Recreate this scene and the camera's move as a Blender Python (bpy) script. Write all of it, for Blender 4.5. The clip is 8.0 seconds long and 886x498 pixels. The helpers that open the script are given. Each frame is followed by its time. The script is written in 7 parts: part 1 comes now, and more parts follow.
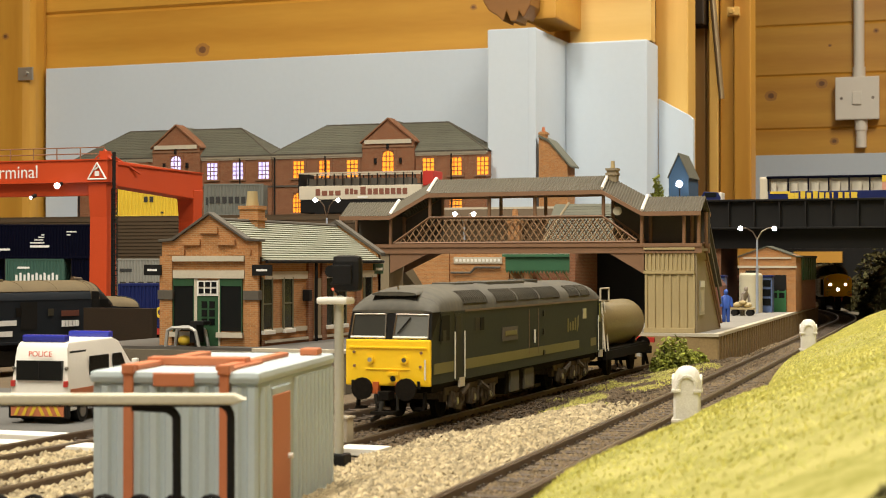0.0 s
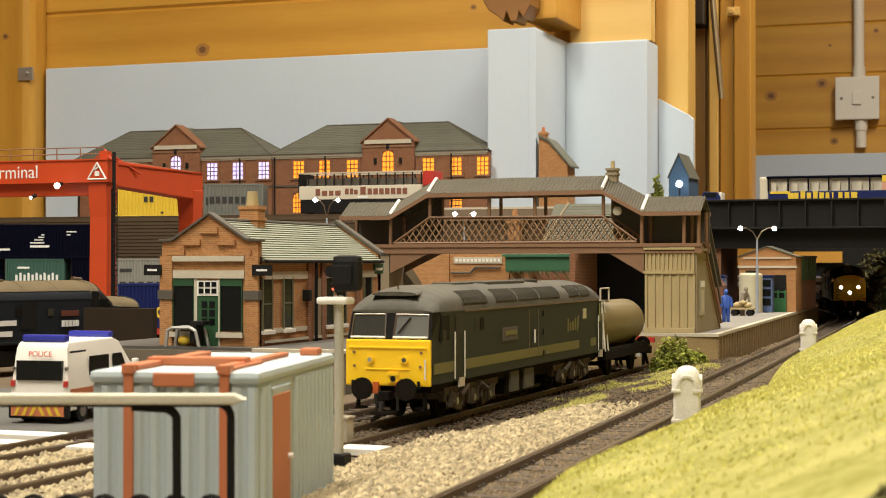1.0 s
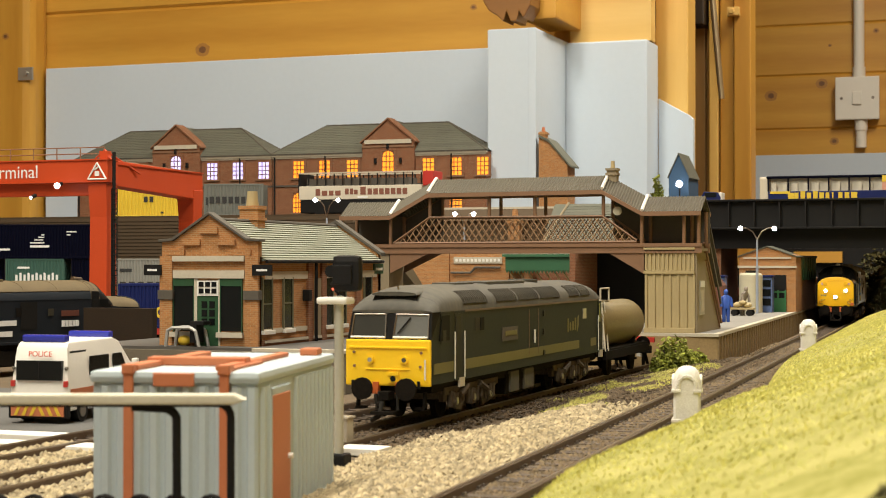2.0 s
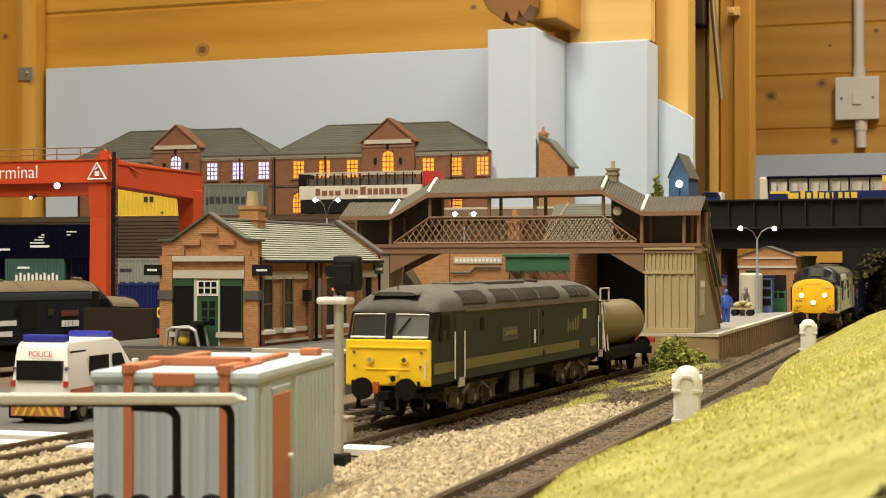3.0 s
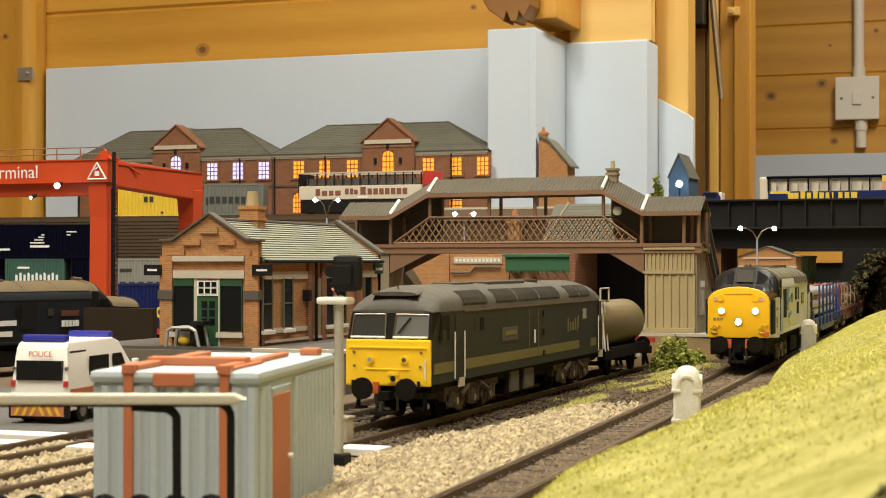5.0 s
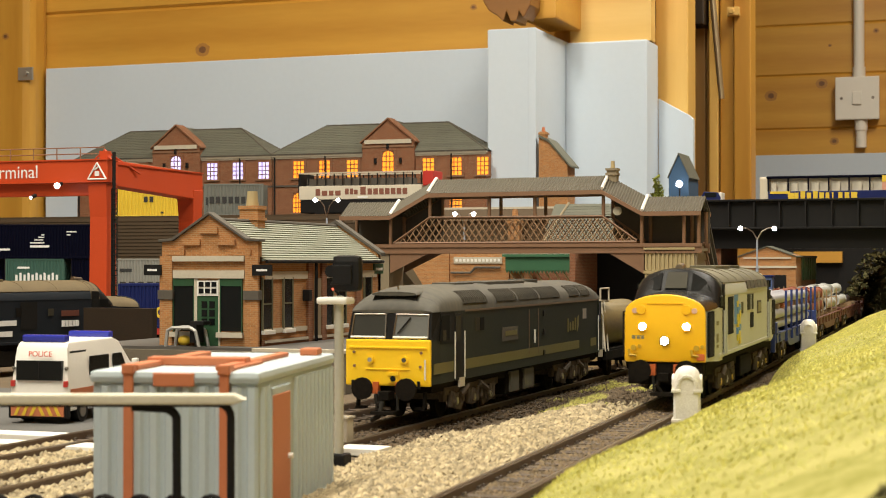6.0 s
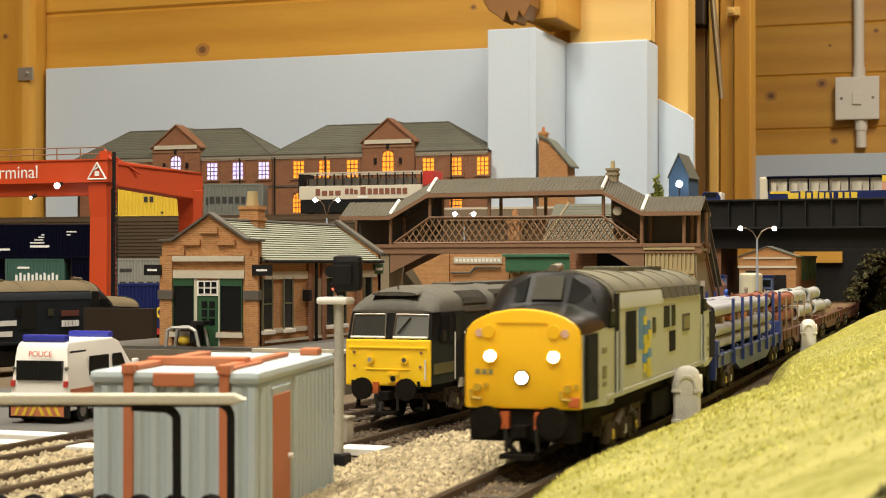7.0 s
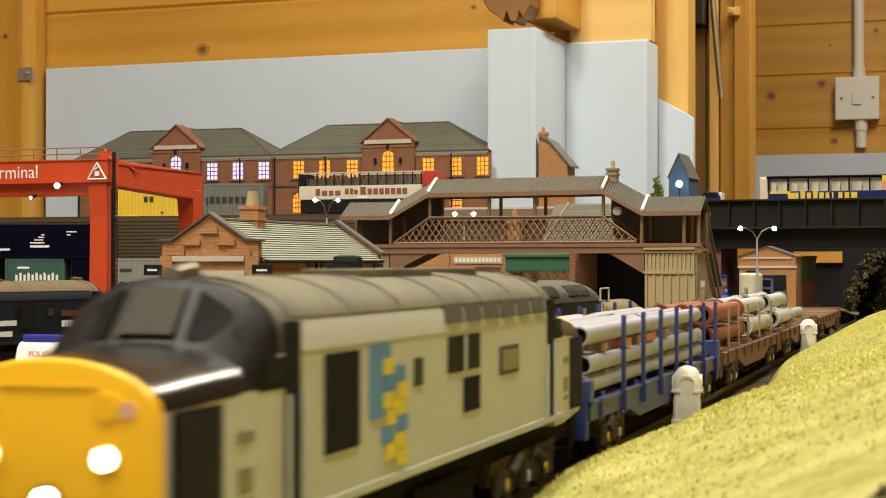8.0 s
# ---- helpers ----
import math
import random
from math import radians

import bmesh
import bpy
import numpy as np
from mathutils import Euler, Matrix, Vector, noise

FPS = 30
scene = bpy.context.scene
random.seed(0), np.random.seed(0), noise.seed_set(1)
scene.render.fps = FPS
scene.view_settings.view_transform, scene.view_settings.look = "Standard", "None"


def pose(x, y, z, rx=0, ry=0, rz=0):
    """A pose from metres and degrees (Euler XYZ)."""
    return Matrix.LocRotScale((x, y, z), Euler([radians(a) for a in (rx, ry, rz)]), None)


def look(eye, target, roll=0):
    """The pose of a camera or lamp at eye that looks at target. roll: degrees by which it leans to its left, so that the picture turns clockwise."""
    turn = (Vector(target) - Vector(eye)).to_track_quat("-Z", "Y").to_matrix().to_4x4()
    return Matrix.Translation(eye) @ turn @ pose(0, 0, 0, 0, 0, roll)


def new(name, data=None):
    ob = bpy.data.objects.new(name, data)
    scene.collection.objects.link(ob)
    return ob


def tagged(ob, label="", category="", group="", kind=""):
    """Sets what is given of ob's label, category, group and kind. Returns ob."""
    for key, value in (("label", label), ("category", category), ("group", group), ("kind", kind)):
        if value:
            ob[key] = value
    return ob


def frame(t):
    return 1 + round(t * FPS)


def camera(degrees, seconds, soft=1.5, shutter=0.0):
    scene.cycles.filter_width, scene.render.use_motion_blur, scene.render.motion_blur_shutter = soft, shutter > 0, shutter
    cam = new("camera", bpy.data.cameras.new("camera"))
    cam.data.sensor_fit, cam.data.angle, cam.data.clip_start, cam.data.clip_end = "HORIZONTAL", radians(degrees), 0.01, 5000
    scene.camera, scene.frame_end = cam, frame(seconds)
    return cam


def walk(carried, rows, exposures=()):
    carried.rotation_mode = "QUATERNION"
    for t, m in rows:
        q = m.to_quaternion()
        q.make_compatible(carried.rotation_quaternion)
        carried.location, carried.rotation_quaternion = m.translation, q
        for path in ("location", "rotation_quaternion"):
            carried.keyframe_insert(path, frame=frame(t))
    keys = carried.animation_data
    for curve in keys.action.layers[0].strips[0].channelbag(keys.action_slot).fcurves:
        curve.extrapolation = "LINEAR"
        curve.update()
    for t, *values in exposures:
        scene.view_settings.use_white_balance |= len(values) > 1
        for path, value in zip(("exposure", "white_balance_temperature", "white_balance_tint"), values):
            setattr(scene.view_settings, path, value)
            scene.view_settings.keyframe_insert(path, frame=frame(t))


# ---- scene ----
# The layout is a 4 mm to the foot model railway in a timber shed. x runs across the shed, y along the tracks away
# from the camera, z = 0 is the baseboard. Sizes below are written in millimetres and turned into metres by MM.
MM = 0.001
cam = camera(30.26, 8.0, soft=0.95, shutter=0.4)
cam.data.dof.use_dof, cam.data.dof.focus_distance, cam.data.dof.aperture_fstop = True, 0.94, 68.0
EYE = (0.0, 0.0, 0.0635)
AIM = (-math.sin(radians(20.0)), math.cos(radians(20.0)), 0.0635 + 0.00862)
walk(cam, [(0.0, look(EYE, AIM)), (8.0, look(EYE, AIM))])

# ---- world, lamps, exposure ----
world = bpy.data.worlds.new("world")
world.use_nodes = True
world.node_tree.nodes["Background"].inputs[0].default_value = (1.0, 0.86, 0.68, 1)
world.node_tree.nodes["Background"].inputs[1].default_value = 0.01
scene.world = world
scene.view_settings.exposure = 0.0


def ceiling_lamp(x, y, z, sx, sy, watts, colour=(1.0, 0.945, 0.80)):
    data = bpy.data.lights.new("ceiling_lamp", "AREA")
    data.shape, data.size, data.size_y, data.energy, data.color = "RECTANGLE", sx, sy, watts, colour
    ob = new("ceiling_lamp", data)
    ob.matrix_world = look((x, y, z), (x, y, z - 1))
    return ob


# Assumed lamps out of view; the last three brighten pillar, fronts and far wall.
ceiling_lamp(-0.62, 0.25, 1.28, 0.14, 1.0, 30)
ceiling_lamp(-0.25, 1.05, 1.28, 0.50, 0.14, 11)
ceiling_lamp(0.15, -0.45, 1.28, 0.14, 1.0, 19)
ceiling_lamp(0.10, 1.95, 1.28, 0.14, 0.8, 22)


# ---- mesh building ----
class Build:
    """Collects vertices (millimetres) and faces of one mesh."""

    def __init__(self):
        self.v, self.f = [], []

    def add(self, verts, faces, m=None):
        n = len(self.v)
        self.v += [tuple(m @ Vector(p)) for p in verts] if m is not None else [tuple(p) for p in verts]
        self.f += [tuple(n + i for i in f) for f in faces]
        return self

    def box(self, x0, x1, y0, y1, z0, z1, m=None):
        return self.add([(x0, y0, z0), (x1, y0, z0), (x1, y1, z0), (x0, y1, z0), (x0, y0, z1), (x1, y0, z1), (x1, y1, z1), (x0, y1, z1)],
                        [(3, 2, 1, 0), (4, 5, 6, 7), (0, 1, 5, 4), (1, 2, 6, 5), (2, 3, 7, 6), (3, 0, 4, 7)], m)

    def prism(self, pts, a, b, axis="y", m=None):
        """A closed outline, pulled from a to b. axis y: outline in (x, z); x: in (y, z); z: in (x, y)."""
        n = len(pts)
        at = {"y": lambda p, d: (p[0], d, p[1]), "x": lambda p, d: (d, p[0], p[1]), "z": lambda p, d: (p[0], p[1], d)}[axis]
        verts = [at(p, a) for p in pts] + [at(p, b) for p in pts]
        faces = [tuple(range(n)), tuple(range(2 * n - 1, n - 1, -1))] + [(i, i + n, (i + 1) % n + n, (i + 1) % n) for i in range(n)]
        return self.add(verts, faces, m)

    def rod(self, p, q, r, n=8, r2=None):
        p, q = Vector(p), Vector(q)
        turn = (q - p).to_track_quat("Z", "Y").to_matrix()
        r2 = r if r2 is None else r2
        ring = [(math.cos(2 * math.pi * i / n), math.sin(2 * math.pi * i / n)) for i in range(n)]
        verts = [p + turn @ Vector((c * r, s * r, 0)) for c, s in ring] + [q + turn @ Vector((c * r2, s * r2, 0)) for c, s in ring]
        return self.add(verts, [tuple(range(n - 1, -1, -1)), tuple(range(n, 2 * n))] + [(i, (i + 1) % n, (i + 1) % n + n, i + n) for i in range(n)])

    def pipe(self, p, q, r, r_in, n=16):
        p, q = Vector(p), Vector(q)
        turn = (q - p).to_track_quat("Z", "Y").to_matrix()
        ring = [(math.cos(2 * math.pi * i / n), math.sin(2 * math.pi * i / n)) for i in range(n)]
        verts = [c + turn @ Vector((a * k, b * k, 0)) for c, k in ((p, r), (q, r), (q, r_in), (p, r_in)) for a, b in ring]
        return self.add(verts, [(j * n + i, j * n + (i + 1) % n, (j + 1) % 4 * n + (i + 1) % n, (j + 1) % 4 * n + i) for j in range(4) for i in range(n)])

    def ball(self, c, rx, ry=None, rz=None, n=12, h=8):
        ry, rz = ry or rx, rz or rx
        verts = [(c[0], c[1], c[2] + rz)]
        for j in range(1, h):
            a = math.pi * j / h
            verts += [(c[0] + rx * math.sin(a) * math.cos(2 * math.pi * i / n), c[1] + ry * math.sin(a) * math.sin(2 * math.pi * i / n), c[2] + rz * math.cos(a)) for i in range(n)]
        verts.append((c[0], c[1], c[2] - rz))
        k = len(verts) - 1
        faces = [(0, 1 + i, 1 + (i + 1) % n) for i in range(n)] + [(k, k - n + (i + 1) % n, k - n + i) for i in range(n)]
        for j in range(h - 2):
            faces += [(1 + j * n + i, 1 + (j + 1) * n + i, 1 + (j + 1) * n + (i + 1) % n, 1 + j * n + (i + 1) % n) for i in range(n)]
        return self.add(verts, faces)

    def loft(self, rings):
        """Skin over equal, closed rings of points, capped at both ends."""
        n, k = len(rings[0]), len(rings)
        faces = [tuple(range(n)), tuple(range(k * n - 1, (k - 1) * n - 1, -1))]
        faces += [(j * n + i, (j + 1) * n + i, (j + 1) * n + (i + 1) % n, j * n + (i + 1) % n) for j in range(k - 1) for i in range(n)]
        return self.add([p for r in rings for p in r], faces)

    def sweep(self, pts, r, n=8):
        for a, b in zip(pts, pts[1:]):
            self.rod(a, b, r, n)
        for p in pts[1:-1]:
            self.ball(p, r, n=n, h=4)
        return self


def mesh_of(name, build, material, bevel=0.0, smooth=False):
    me = bpy.data.meshes.new(name)
    me.from_pydata([(x * MM, y * MM, z * MM) for x, y, z in build.v], [], build.f)
    bm = bmesh.new()
    bm.from_mesh(me)
    bmesh.ops.recalc_face_normals(bm, faces=bm.faces)
    if bevel:
        edges = [e for e in bm.edges if len(e.link_faces) == 2 and e.calc_face_angle(0) > 0.6]
        bmesh.ops.bevel(bm, geom=edges, offset=bevel * MM, segments=2, affect="EDGES", profile=0.6, clamp_overlap=True)
    for f in bm.faces:
        f.smooth = smooth
    if smooth:
        for e in bm.edges:
            if len(e.link_faces) == 2 and e.calc_face_angle(0) > 0.7:
                e.smooth = False
    bm.to_mesh(me)
    bm.free()
    me.materials.append(material)
    return me


def part(name, build, material, parent, label="", bevel=0.0, smooth=False, at=None):
    ob = new(name, mesh_of(name, build, material, bevel, smooth))
    ob.parent = parent
    if at is not None:
        ob.matrix_basis = at
    return tagged(ob, label)


def solid(name, build, material, label="", category="", kind="", group="", bevel=0.0, smooth=False, at=None):
    """A top-level thing that is one mesh."""
    ob = new(name, mesh_of(name, build, material, bevel, smooth))
    if at is not None:
        ob.matrix_basis = at
    return tagged(ob, label, category, group, kind)


def thing(name, at, label, category, group="", kind=""):
    ob = new(name)
    ob.empty_display_size = 0.02
    ob.matrix_basis = at
    return tagged(ob, label, category, group, kind)


def mm(x, y, z, rz=0, rx=0, ry=0):
    return pose(x * MM, y * MM, z * MM, rx, ry, rz)


def text_part(name, body, size, material, parent, at, label="", depth=0.1):
    """Raised lettering as a mesh; size is the letter height in millimetres."""
    cu = bpy.data.curves.new(name, "FONT")
    cu.body, cu.size, cu.extrude, cu.align_x, cu.align_y = body, size * MM / 0.7, depth * MM, "CENTER", "CENTER"
    tmp = new("lettering_source", cu)
    me = bpy.data.meshes.new_from_object(tmp.evaluated_get(bpy.context.evaluated_depsgraph_get()))
    bpy.data.objects.remove(tmp)
    bpy.data.curves.remove(cu)
    me.name = name
    me.materials.clear()
    me.materials.append(material)
    ob = new(name, me)
    ob.parent = parent
    ob.matrix_basis = at
    return tagged(ob, label)


# ---- materials ----
def material(name, base, rough=0.6, metal=0.0, other=None, scale=60.0, fine=900.0, amount=0.5, bump=0.15, bump_scale=None, stretch=None, vary=0.0, spec=0.5):
    """A surface with two scales of variation between base and other, fine relief, and a random tint for each object."""
    m = bpy.data.materials.new(name)
    m.use_nodes = True
    nt = m.node_tree
    n, l = nt.nodes, nt.links
    p = n["Principled BSDF"]
    p.inputs["Roughness"].default_value, p.inputs["Metallic"].default_value = rough, metal
    p.inputs["Specular IOR Level"].default_value = spec
    other = other or tuple(c * 0.72 for c in base)
    tc = n.new("ShaderNodeTexCoord")
    src = tc.outputs["Object"]
    if stretch:
        mp = n.new("ShaderNodeMapping")
        mp.inputs["Scale"].default_value = stretch
        l.new(src, mp.inputs[0])
        src = mp.outputs[0]
    a, b = n.new("ShaderNodeTexNoise"), n.new("ShaderNodeTexNoise")
    for node, s, d in ((a, scale, 5.0), (b, fine, 3.0)):
        node.inputs["Scale"].default_value, node.inputs["Detail"].default_value = s, d
        l.new(src, node.inputs["Vector"])
    add = n.new("ShaderNodeMath")
    add.operation = "MULTIPLY_ADD"
    add.inputs[1].default_value = 0.45
    l.new(b.outputs[0], add.inputs[0])
    half = n.new("ShaderNodeMath")
    half.operation = "MULTIPLY"
    half.inputs[1].default_value = 0.55
    l.new(a.outputs[0], half.inputs[0])
    l.new(half.outputs[0], add.inputs[2])
    rng = n.new("ShaderNodeMapRange")
    rng.inputs["From Min"].default_value, rng.inputs["From Max"].default_value = 0.32, 0.68
    rng.inputs["To Max"].default_value = amount
    l.new(add.outputs[0], rng.inputs["Value"])
    mix = n.new("ShaderNodeMix")
    mix.data_type = "RGBA"
    mix.inputs["A"].default_value, mix.inputs["B"].default_value = (*base, 1), (*other, 1)
    l.new(rng.outputs[0], mix.inputs["Factor"])
    colour = mix.outputs["Result"]
    if vary:
        info, hsv, r2 = n.new("ShaderNodeObjectInfo"), n.new("ShaderNodeHueSaturation"), n.new("ShaderNodeMapRange")
        r2.inputs["To Min"].default_value, r2.inputs["To Max"].default_value = 1 - vary, 1 + vary
        l.new(info.outputs["Random"], r2.inputs["Value"])
        l.new(r2.outputs[0], hsv.inputs["Value"])
        l.new(colour, hsv.inputs["Color"])
        colour = hsv.outputs[0]
    l.new(colour, p.inputs["Base Color"])
    if bump:
        c, bp = n.new("ShaderNodeTexNoise"), n.new("ShaderNodeBump")
        c.inputs["Scale"].default_value, c.inputs["Detail"].default_value = bump_scale or fine, 4.0
        l.new(src, c.inputs["Vector"])
        bp.inputs["Strength"].default_value, bp.inputs["Distance"].default_value = bump, 0.0005
        l.new(c.outputs[0], bp.inputs["Height"])
        l.new(bp.outputs[0], p.inputs["Normal"])
    return m


def glow(name, colour, strength):
    m = bpy.data.materials.new(name)
    m.use_nodes = True
    p = m.node_tree.nodes["Principled BSDF"]
    p.inputs["Base Color"].default_value = (*colour, 1)
    p.inputs["Emission Color"].default_value, p.inputs["Emission Strength"].default_value = (*colour, 1), strength
    return m


def brick_material(name, brick, dark, mortar, width=0.003, height=0.001):
    """Small moulded brickwork: courses run level on every upright face."""
    m = material(name, brick, rough=0.85, other=dark, scale=45, fine=700, amount=0.6, bump=0)
    nt = m.node_tree
    n, l = nt.nodes, nt.links
    p = n["Principled BSDF"]
    old = p.inputs["Base Color"].links[0].from_socket
    tc, sep, add, com = n.new("ShaderNodeTexCoord"), n.new("ShaderNodeSeparateXYZ"), n.new("ShaderNodeMath"), n.new("ShaderNodeCombineXYZ")
    l.new(tc.outputs["Object"], sep.inputs[0])
    l.new(sep.outputs["X"], add.inputs[0])
    l.new(sep.outputs["Y"], add.inputs[1])
    l.new(add.outputs[0], com.inputs["X"])
    l.new(sep.outputs["Z"], com.inputs["Y"])
    br = n.new("ShaderNodeTexBrick")
    br.inputs["Scale"].default_value = 1.0
    br.inputs["Brick Width"].default_value, br.inputs["Row Height"].default_value = width, height
    br.inputs["Mortar Size"].default_value = height * 0.11
    br.inputs["Color1"].default_value, br.inputs["Color2"].default_value = (1, 1, 1, 1), (0.72, 0.70, 0.68, 1)
    br.inputs["Mortar"].default_value = (*(c / max(b, 0.01) for c, b in zip(mortar, brick)), 1)
    l.new(com.outputs[0], br.inputs["Vector"])
    mul = n.new("ShaderNodeMix")
    mul.data_type, mul.blend_type = "RGBA", "MULTIPLY"
    mul.inputs["Factor"].default_value = 1.0
    l.new(old, mul.inputs["A"])
    l.new(br.outputs["Color"], mul.inputs["B"])
    l.new(mul.outputs["Result"], p.inputs["Base Color"])
    bp = n.new("ShaderNodeBump")
    bp.invert = True
    bp.inputs["Strength"].default_value, bp.inputs["Distance"].default_value = 0.5, 0.0002
    l.new(br.outputs["Fac"], bp.inputs["Height"])
    l.new(bp.outputs[0], p.inputs["Normal"])
    return m


def pine_material(name, light, dark, upright=False):
    """Varnished softwood: soft wavering figure and fine streaks along the length, x or upright."""
    m = bpy.data.materials.new(name)
    m.use_nodes = True
    nt = m.node_tree
    n, l = nt.nodes, nt.links
    p = n["Principled BSDF"]
    p.inputs["Roughness"].default_value = 0.42
    tc, mp, info = n.new("ShaderNodeTexCoord"), n.new("ShaderNodeMapping"), n.new("ShaderNodeObjectInfo")
    mp.inputs["Scale"].default_value = (9, 9, 1.1) if upright else (1.1, 9, 9)
    l.new(tc.outputs["Object"], mp.inputs[0])
    com, sc, shift = n.new("ShaderNodeCombineXYZ"), n.new("ShaderNodeMath"), n.new("ShaderNodeVectorMath")
    sc.operation = "MULTIPLY"
    sc.inputs[1].default_value = 37.0
    l.new(info.outputs["Random"], sc.inputs[0])
    for axis in ("X", "Y", "Z"):
        l.new(sc.outputs[0], com.inputs[axis])
    l.new(mp.outputs[0], shift.inputs[0])
    l.new(com.outputs[0], shift.inputs[1])
    wv = n.new("ShaderNodeTexWave")
    wv.bands_direction = "X" if upright else "Z"
    wv.inputs["Scale"].default_value, wv.inputs["Distortion"].default_value = 0.9, 9.0
    wv.inputs["Detail"].default_value, wv.inputs["Detail Scale"].default_value = 2.0, 0.5
    l.new(shift.outputs[0], wv.inputs["Vector"])
    soft, fine = n.new("ShaderNodeTexNoise"), n.new("ShaderNodeTexNoise")
    soft.inputs["Scale"].default_value, soft.inputs["Detail"].default_value = 1.6, 4.0
    fine.inputs["Scale"].default_value, fine.inputs["Detail"].default_value = 22.0, 3.0
    for node in (soft, fine):
        l.new(shift.outputs[0], node.inputs["Vector"])
    f1, f2 = n.new("ShaderNodeMath"), n.new("ShaderNodeMath")
    f1.operation = f2.operation = "MULTIPLY_ADD"
    f1.inputs[1].default_value, f2.inputs[1].default_value = 0.30, 0.35
    l.new(wv.outputs["Fac"], f1.inputs[0])
    l.new(soft.outputs[0], f1.inputs[2])
    l.new(fine.outputs[0], f2.inputs[0])
    l.new(f1.outputs[0], f2.inputs[2])
    rng = n.new("ShaderNodeMapRange")
    rng.inputs["From Min"].default_value, rng.inputs["From Max"].default_value = 0.40, 1.15
    l.new(f2.outputs[0], rng.inputs["Value"])
    mix = n.new("ShaderNodeMix")
    mix.data_type = "RGBA"
    mix.inputs["A"].default_value, mix.inputs["B"].default_value = (*light, 1), (*dark, 1)
    l.new(rng.outputs[0], mix.inputs["Factor"])
    l.new(mix.outputs["Result"], p.inputs["Base Color"])
    bp = n.new("ShaderNodeBump")
    bp.inputs["Strength"].default_value, bp.inputs["Distance"].default_value = 0.10, 0.001
    l.new(fine.outputs[0], bp.inputs["Height"])
    l.new(bp.outputs[0], p.inputs["Normal"])
    return m


PINE = pine_material("varnished_pine", (0.62, 0.335, 0.050), (0.47, 0.222, 0.027))
PINE_PALE = pine_material("pale_pine", (0.74, 0.50, 0.17), (0.60, 0.36, 0.09))
PINE_UP = pine_material("varnished_pine_post", (0.62, 0.335, 0.050), (0.44, 0.205, 0.025), True)
PINE_PALE_UP = pine_material("planed_pine_post", (0.72, 0.46, 0.13), (0.56, 0.31, 0.06), True)
KNOT = material("pine_knot", (0.13, 0.055, 0.02), 0.5, other=(0.25, 0.12, 0.04), scale=200)
KNOT_RING = material("pine_knot_ring", (0.40, 0.19, 0.04), 0.5, other=(0.30, 0.13, 0.03), scale=150)
SKY_PAINT = material("pale_blue_paint", (0.55, 0.62, 0.70), 0.75, other=(0.51, 0.58, 0.66), scale=9, fine=160, amount=0.6, bump=0.12, bump_scale=500)
WHITE_PLASTIC = material("white_plastic", (0.78, 0.74, 0.66), 0.35, other=(0.72, 0.67, 0.58), bump=0)
BOARD = material("baseboard", (0.16, 0.13, 0.09), 0.9, other=(0.09, 0.075, 0.055), scale=30, fine=600)
SOIL = material("fine_ballast", (0.125, 0.083, 0.044), 0.95, other=(0.075, 0.055, 0.032), scale=70, fine=1500, amount=0.8, bump=0.8, bump_scale=1500)
TARMAC = material("tarmac_card", (0.10, 0.097, 0.09), 0.9, other=(0.065, 0.062, 0.058), scale=40, fine=1800, bump=0.4)
GRASS = material("flock_grass", (0.37, 0.335, 0.115), 0.95, other=(0.225, 0.215, 0.052), scale=60, fine=420, amount=1.0, bump=0.5, spec=0.1)
GRASS.node_tree.nodes["Map Range"].inputs["From Min"].default_value = 0.42
GRASS.node_tree.nodes["Map Range"].inputs["From Max"].default_value = 0.60
STONE_CHIP = material("tan_chippings", (0.42, 0.345, 0.205), 0.85, other=(0.28, 0.215, 0.13), scale=300, fine=1500, amount=0.7, bump=0.2)
RAIL = material("weathered_rail", (0.14, 0.095, 0.06), 0.55, 0.4, other=(0.075, 0.05, 0.035), scale=80, bump=0.1)
RAIL_TOP = material("polished_railhead", (0.32, 0.28, 0.23), 0.30, 0.9, bump=0)
SLEEPER = material("brown_sleeper", (0.07, 0.05, 0.035), 0.8, other=(0.12, 0.085, 0.055), scale=100)
ORANGE_BRICK = brick_material("orange_brick", (0.50, 0.225, 0.070), (0.36, 0.14, 0.042), (0.44, 0.30, 0.16))
RED_BRICK = brick_material("red_brick", (0.28, 0.10, 0.042), (0.19, 0.07, 0.03), (0.30, 0.19, 0.11))
SLATE = material("green_grey_slate", (0.115, 0.115, 0.085), 0.8, other=(0.07, 0.07, 0.055), scale=50, fine=700, vary=0.1)
CREAM_STONE = material("cream_stone", (0.54, 0.485, 0.38), 0.8, other=(0.38, 0.33, 0.25), scale=120)
DARK_STONE = material("sooty_stone", (0.09, 0.077, 0.06), 0.8)
GREEN_PAINT = material("green_paint", (0.022, 0.080, 0.030), 0.55, other=(0.016, 0.056, 0.021))
WHITE_PAINT = material("white_paint", (0.80, 0.78, 0.72), 0.45, other=(0.70, 0.67, 0.60), bump=0.05)
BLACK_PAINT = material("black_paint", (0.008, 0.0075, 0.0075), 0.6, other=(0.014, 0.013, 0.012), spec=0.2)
DARK_GLASS = material("dark_glazing", (0.007, 0.008, 0.008), 0.18, bump=0, amount=0.2, spec=0.25)
BROWN_IRON = material("brown_ironwork", (0.24, 0.13, 0.07), 0.6, other=(0.16, 0.085, 0.045), scale=60)
LATTICE_IRON = material("tan_brown_ironwork", (0.36, 0.225, 0.125), 0.6, other=(0.25, 0.145, 0.075), scale=60)
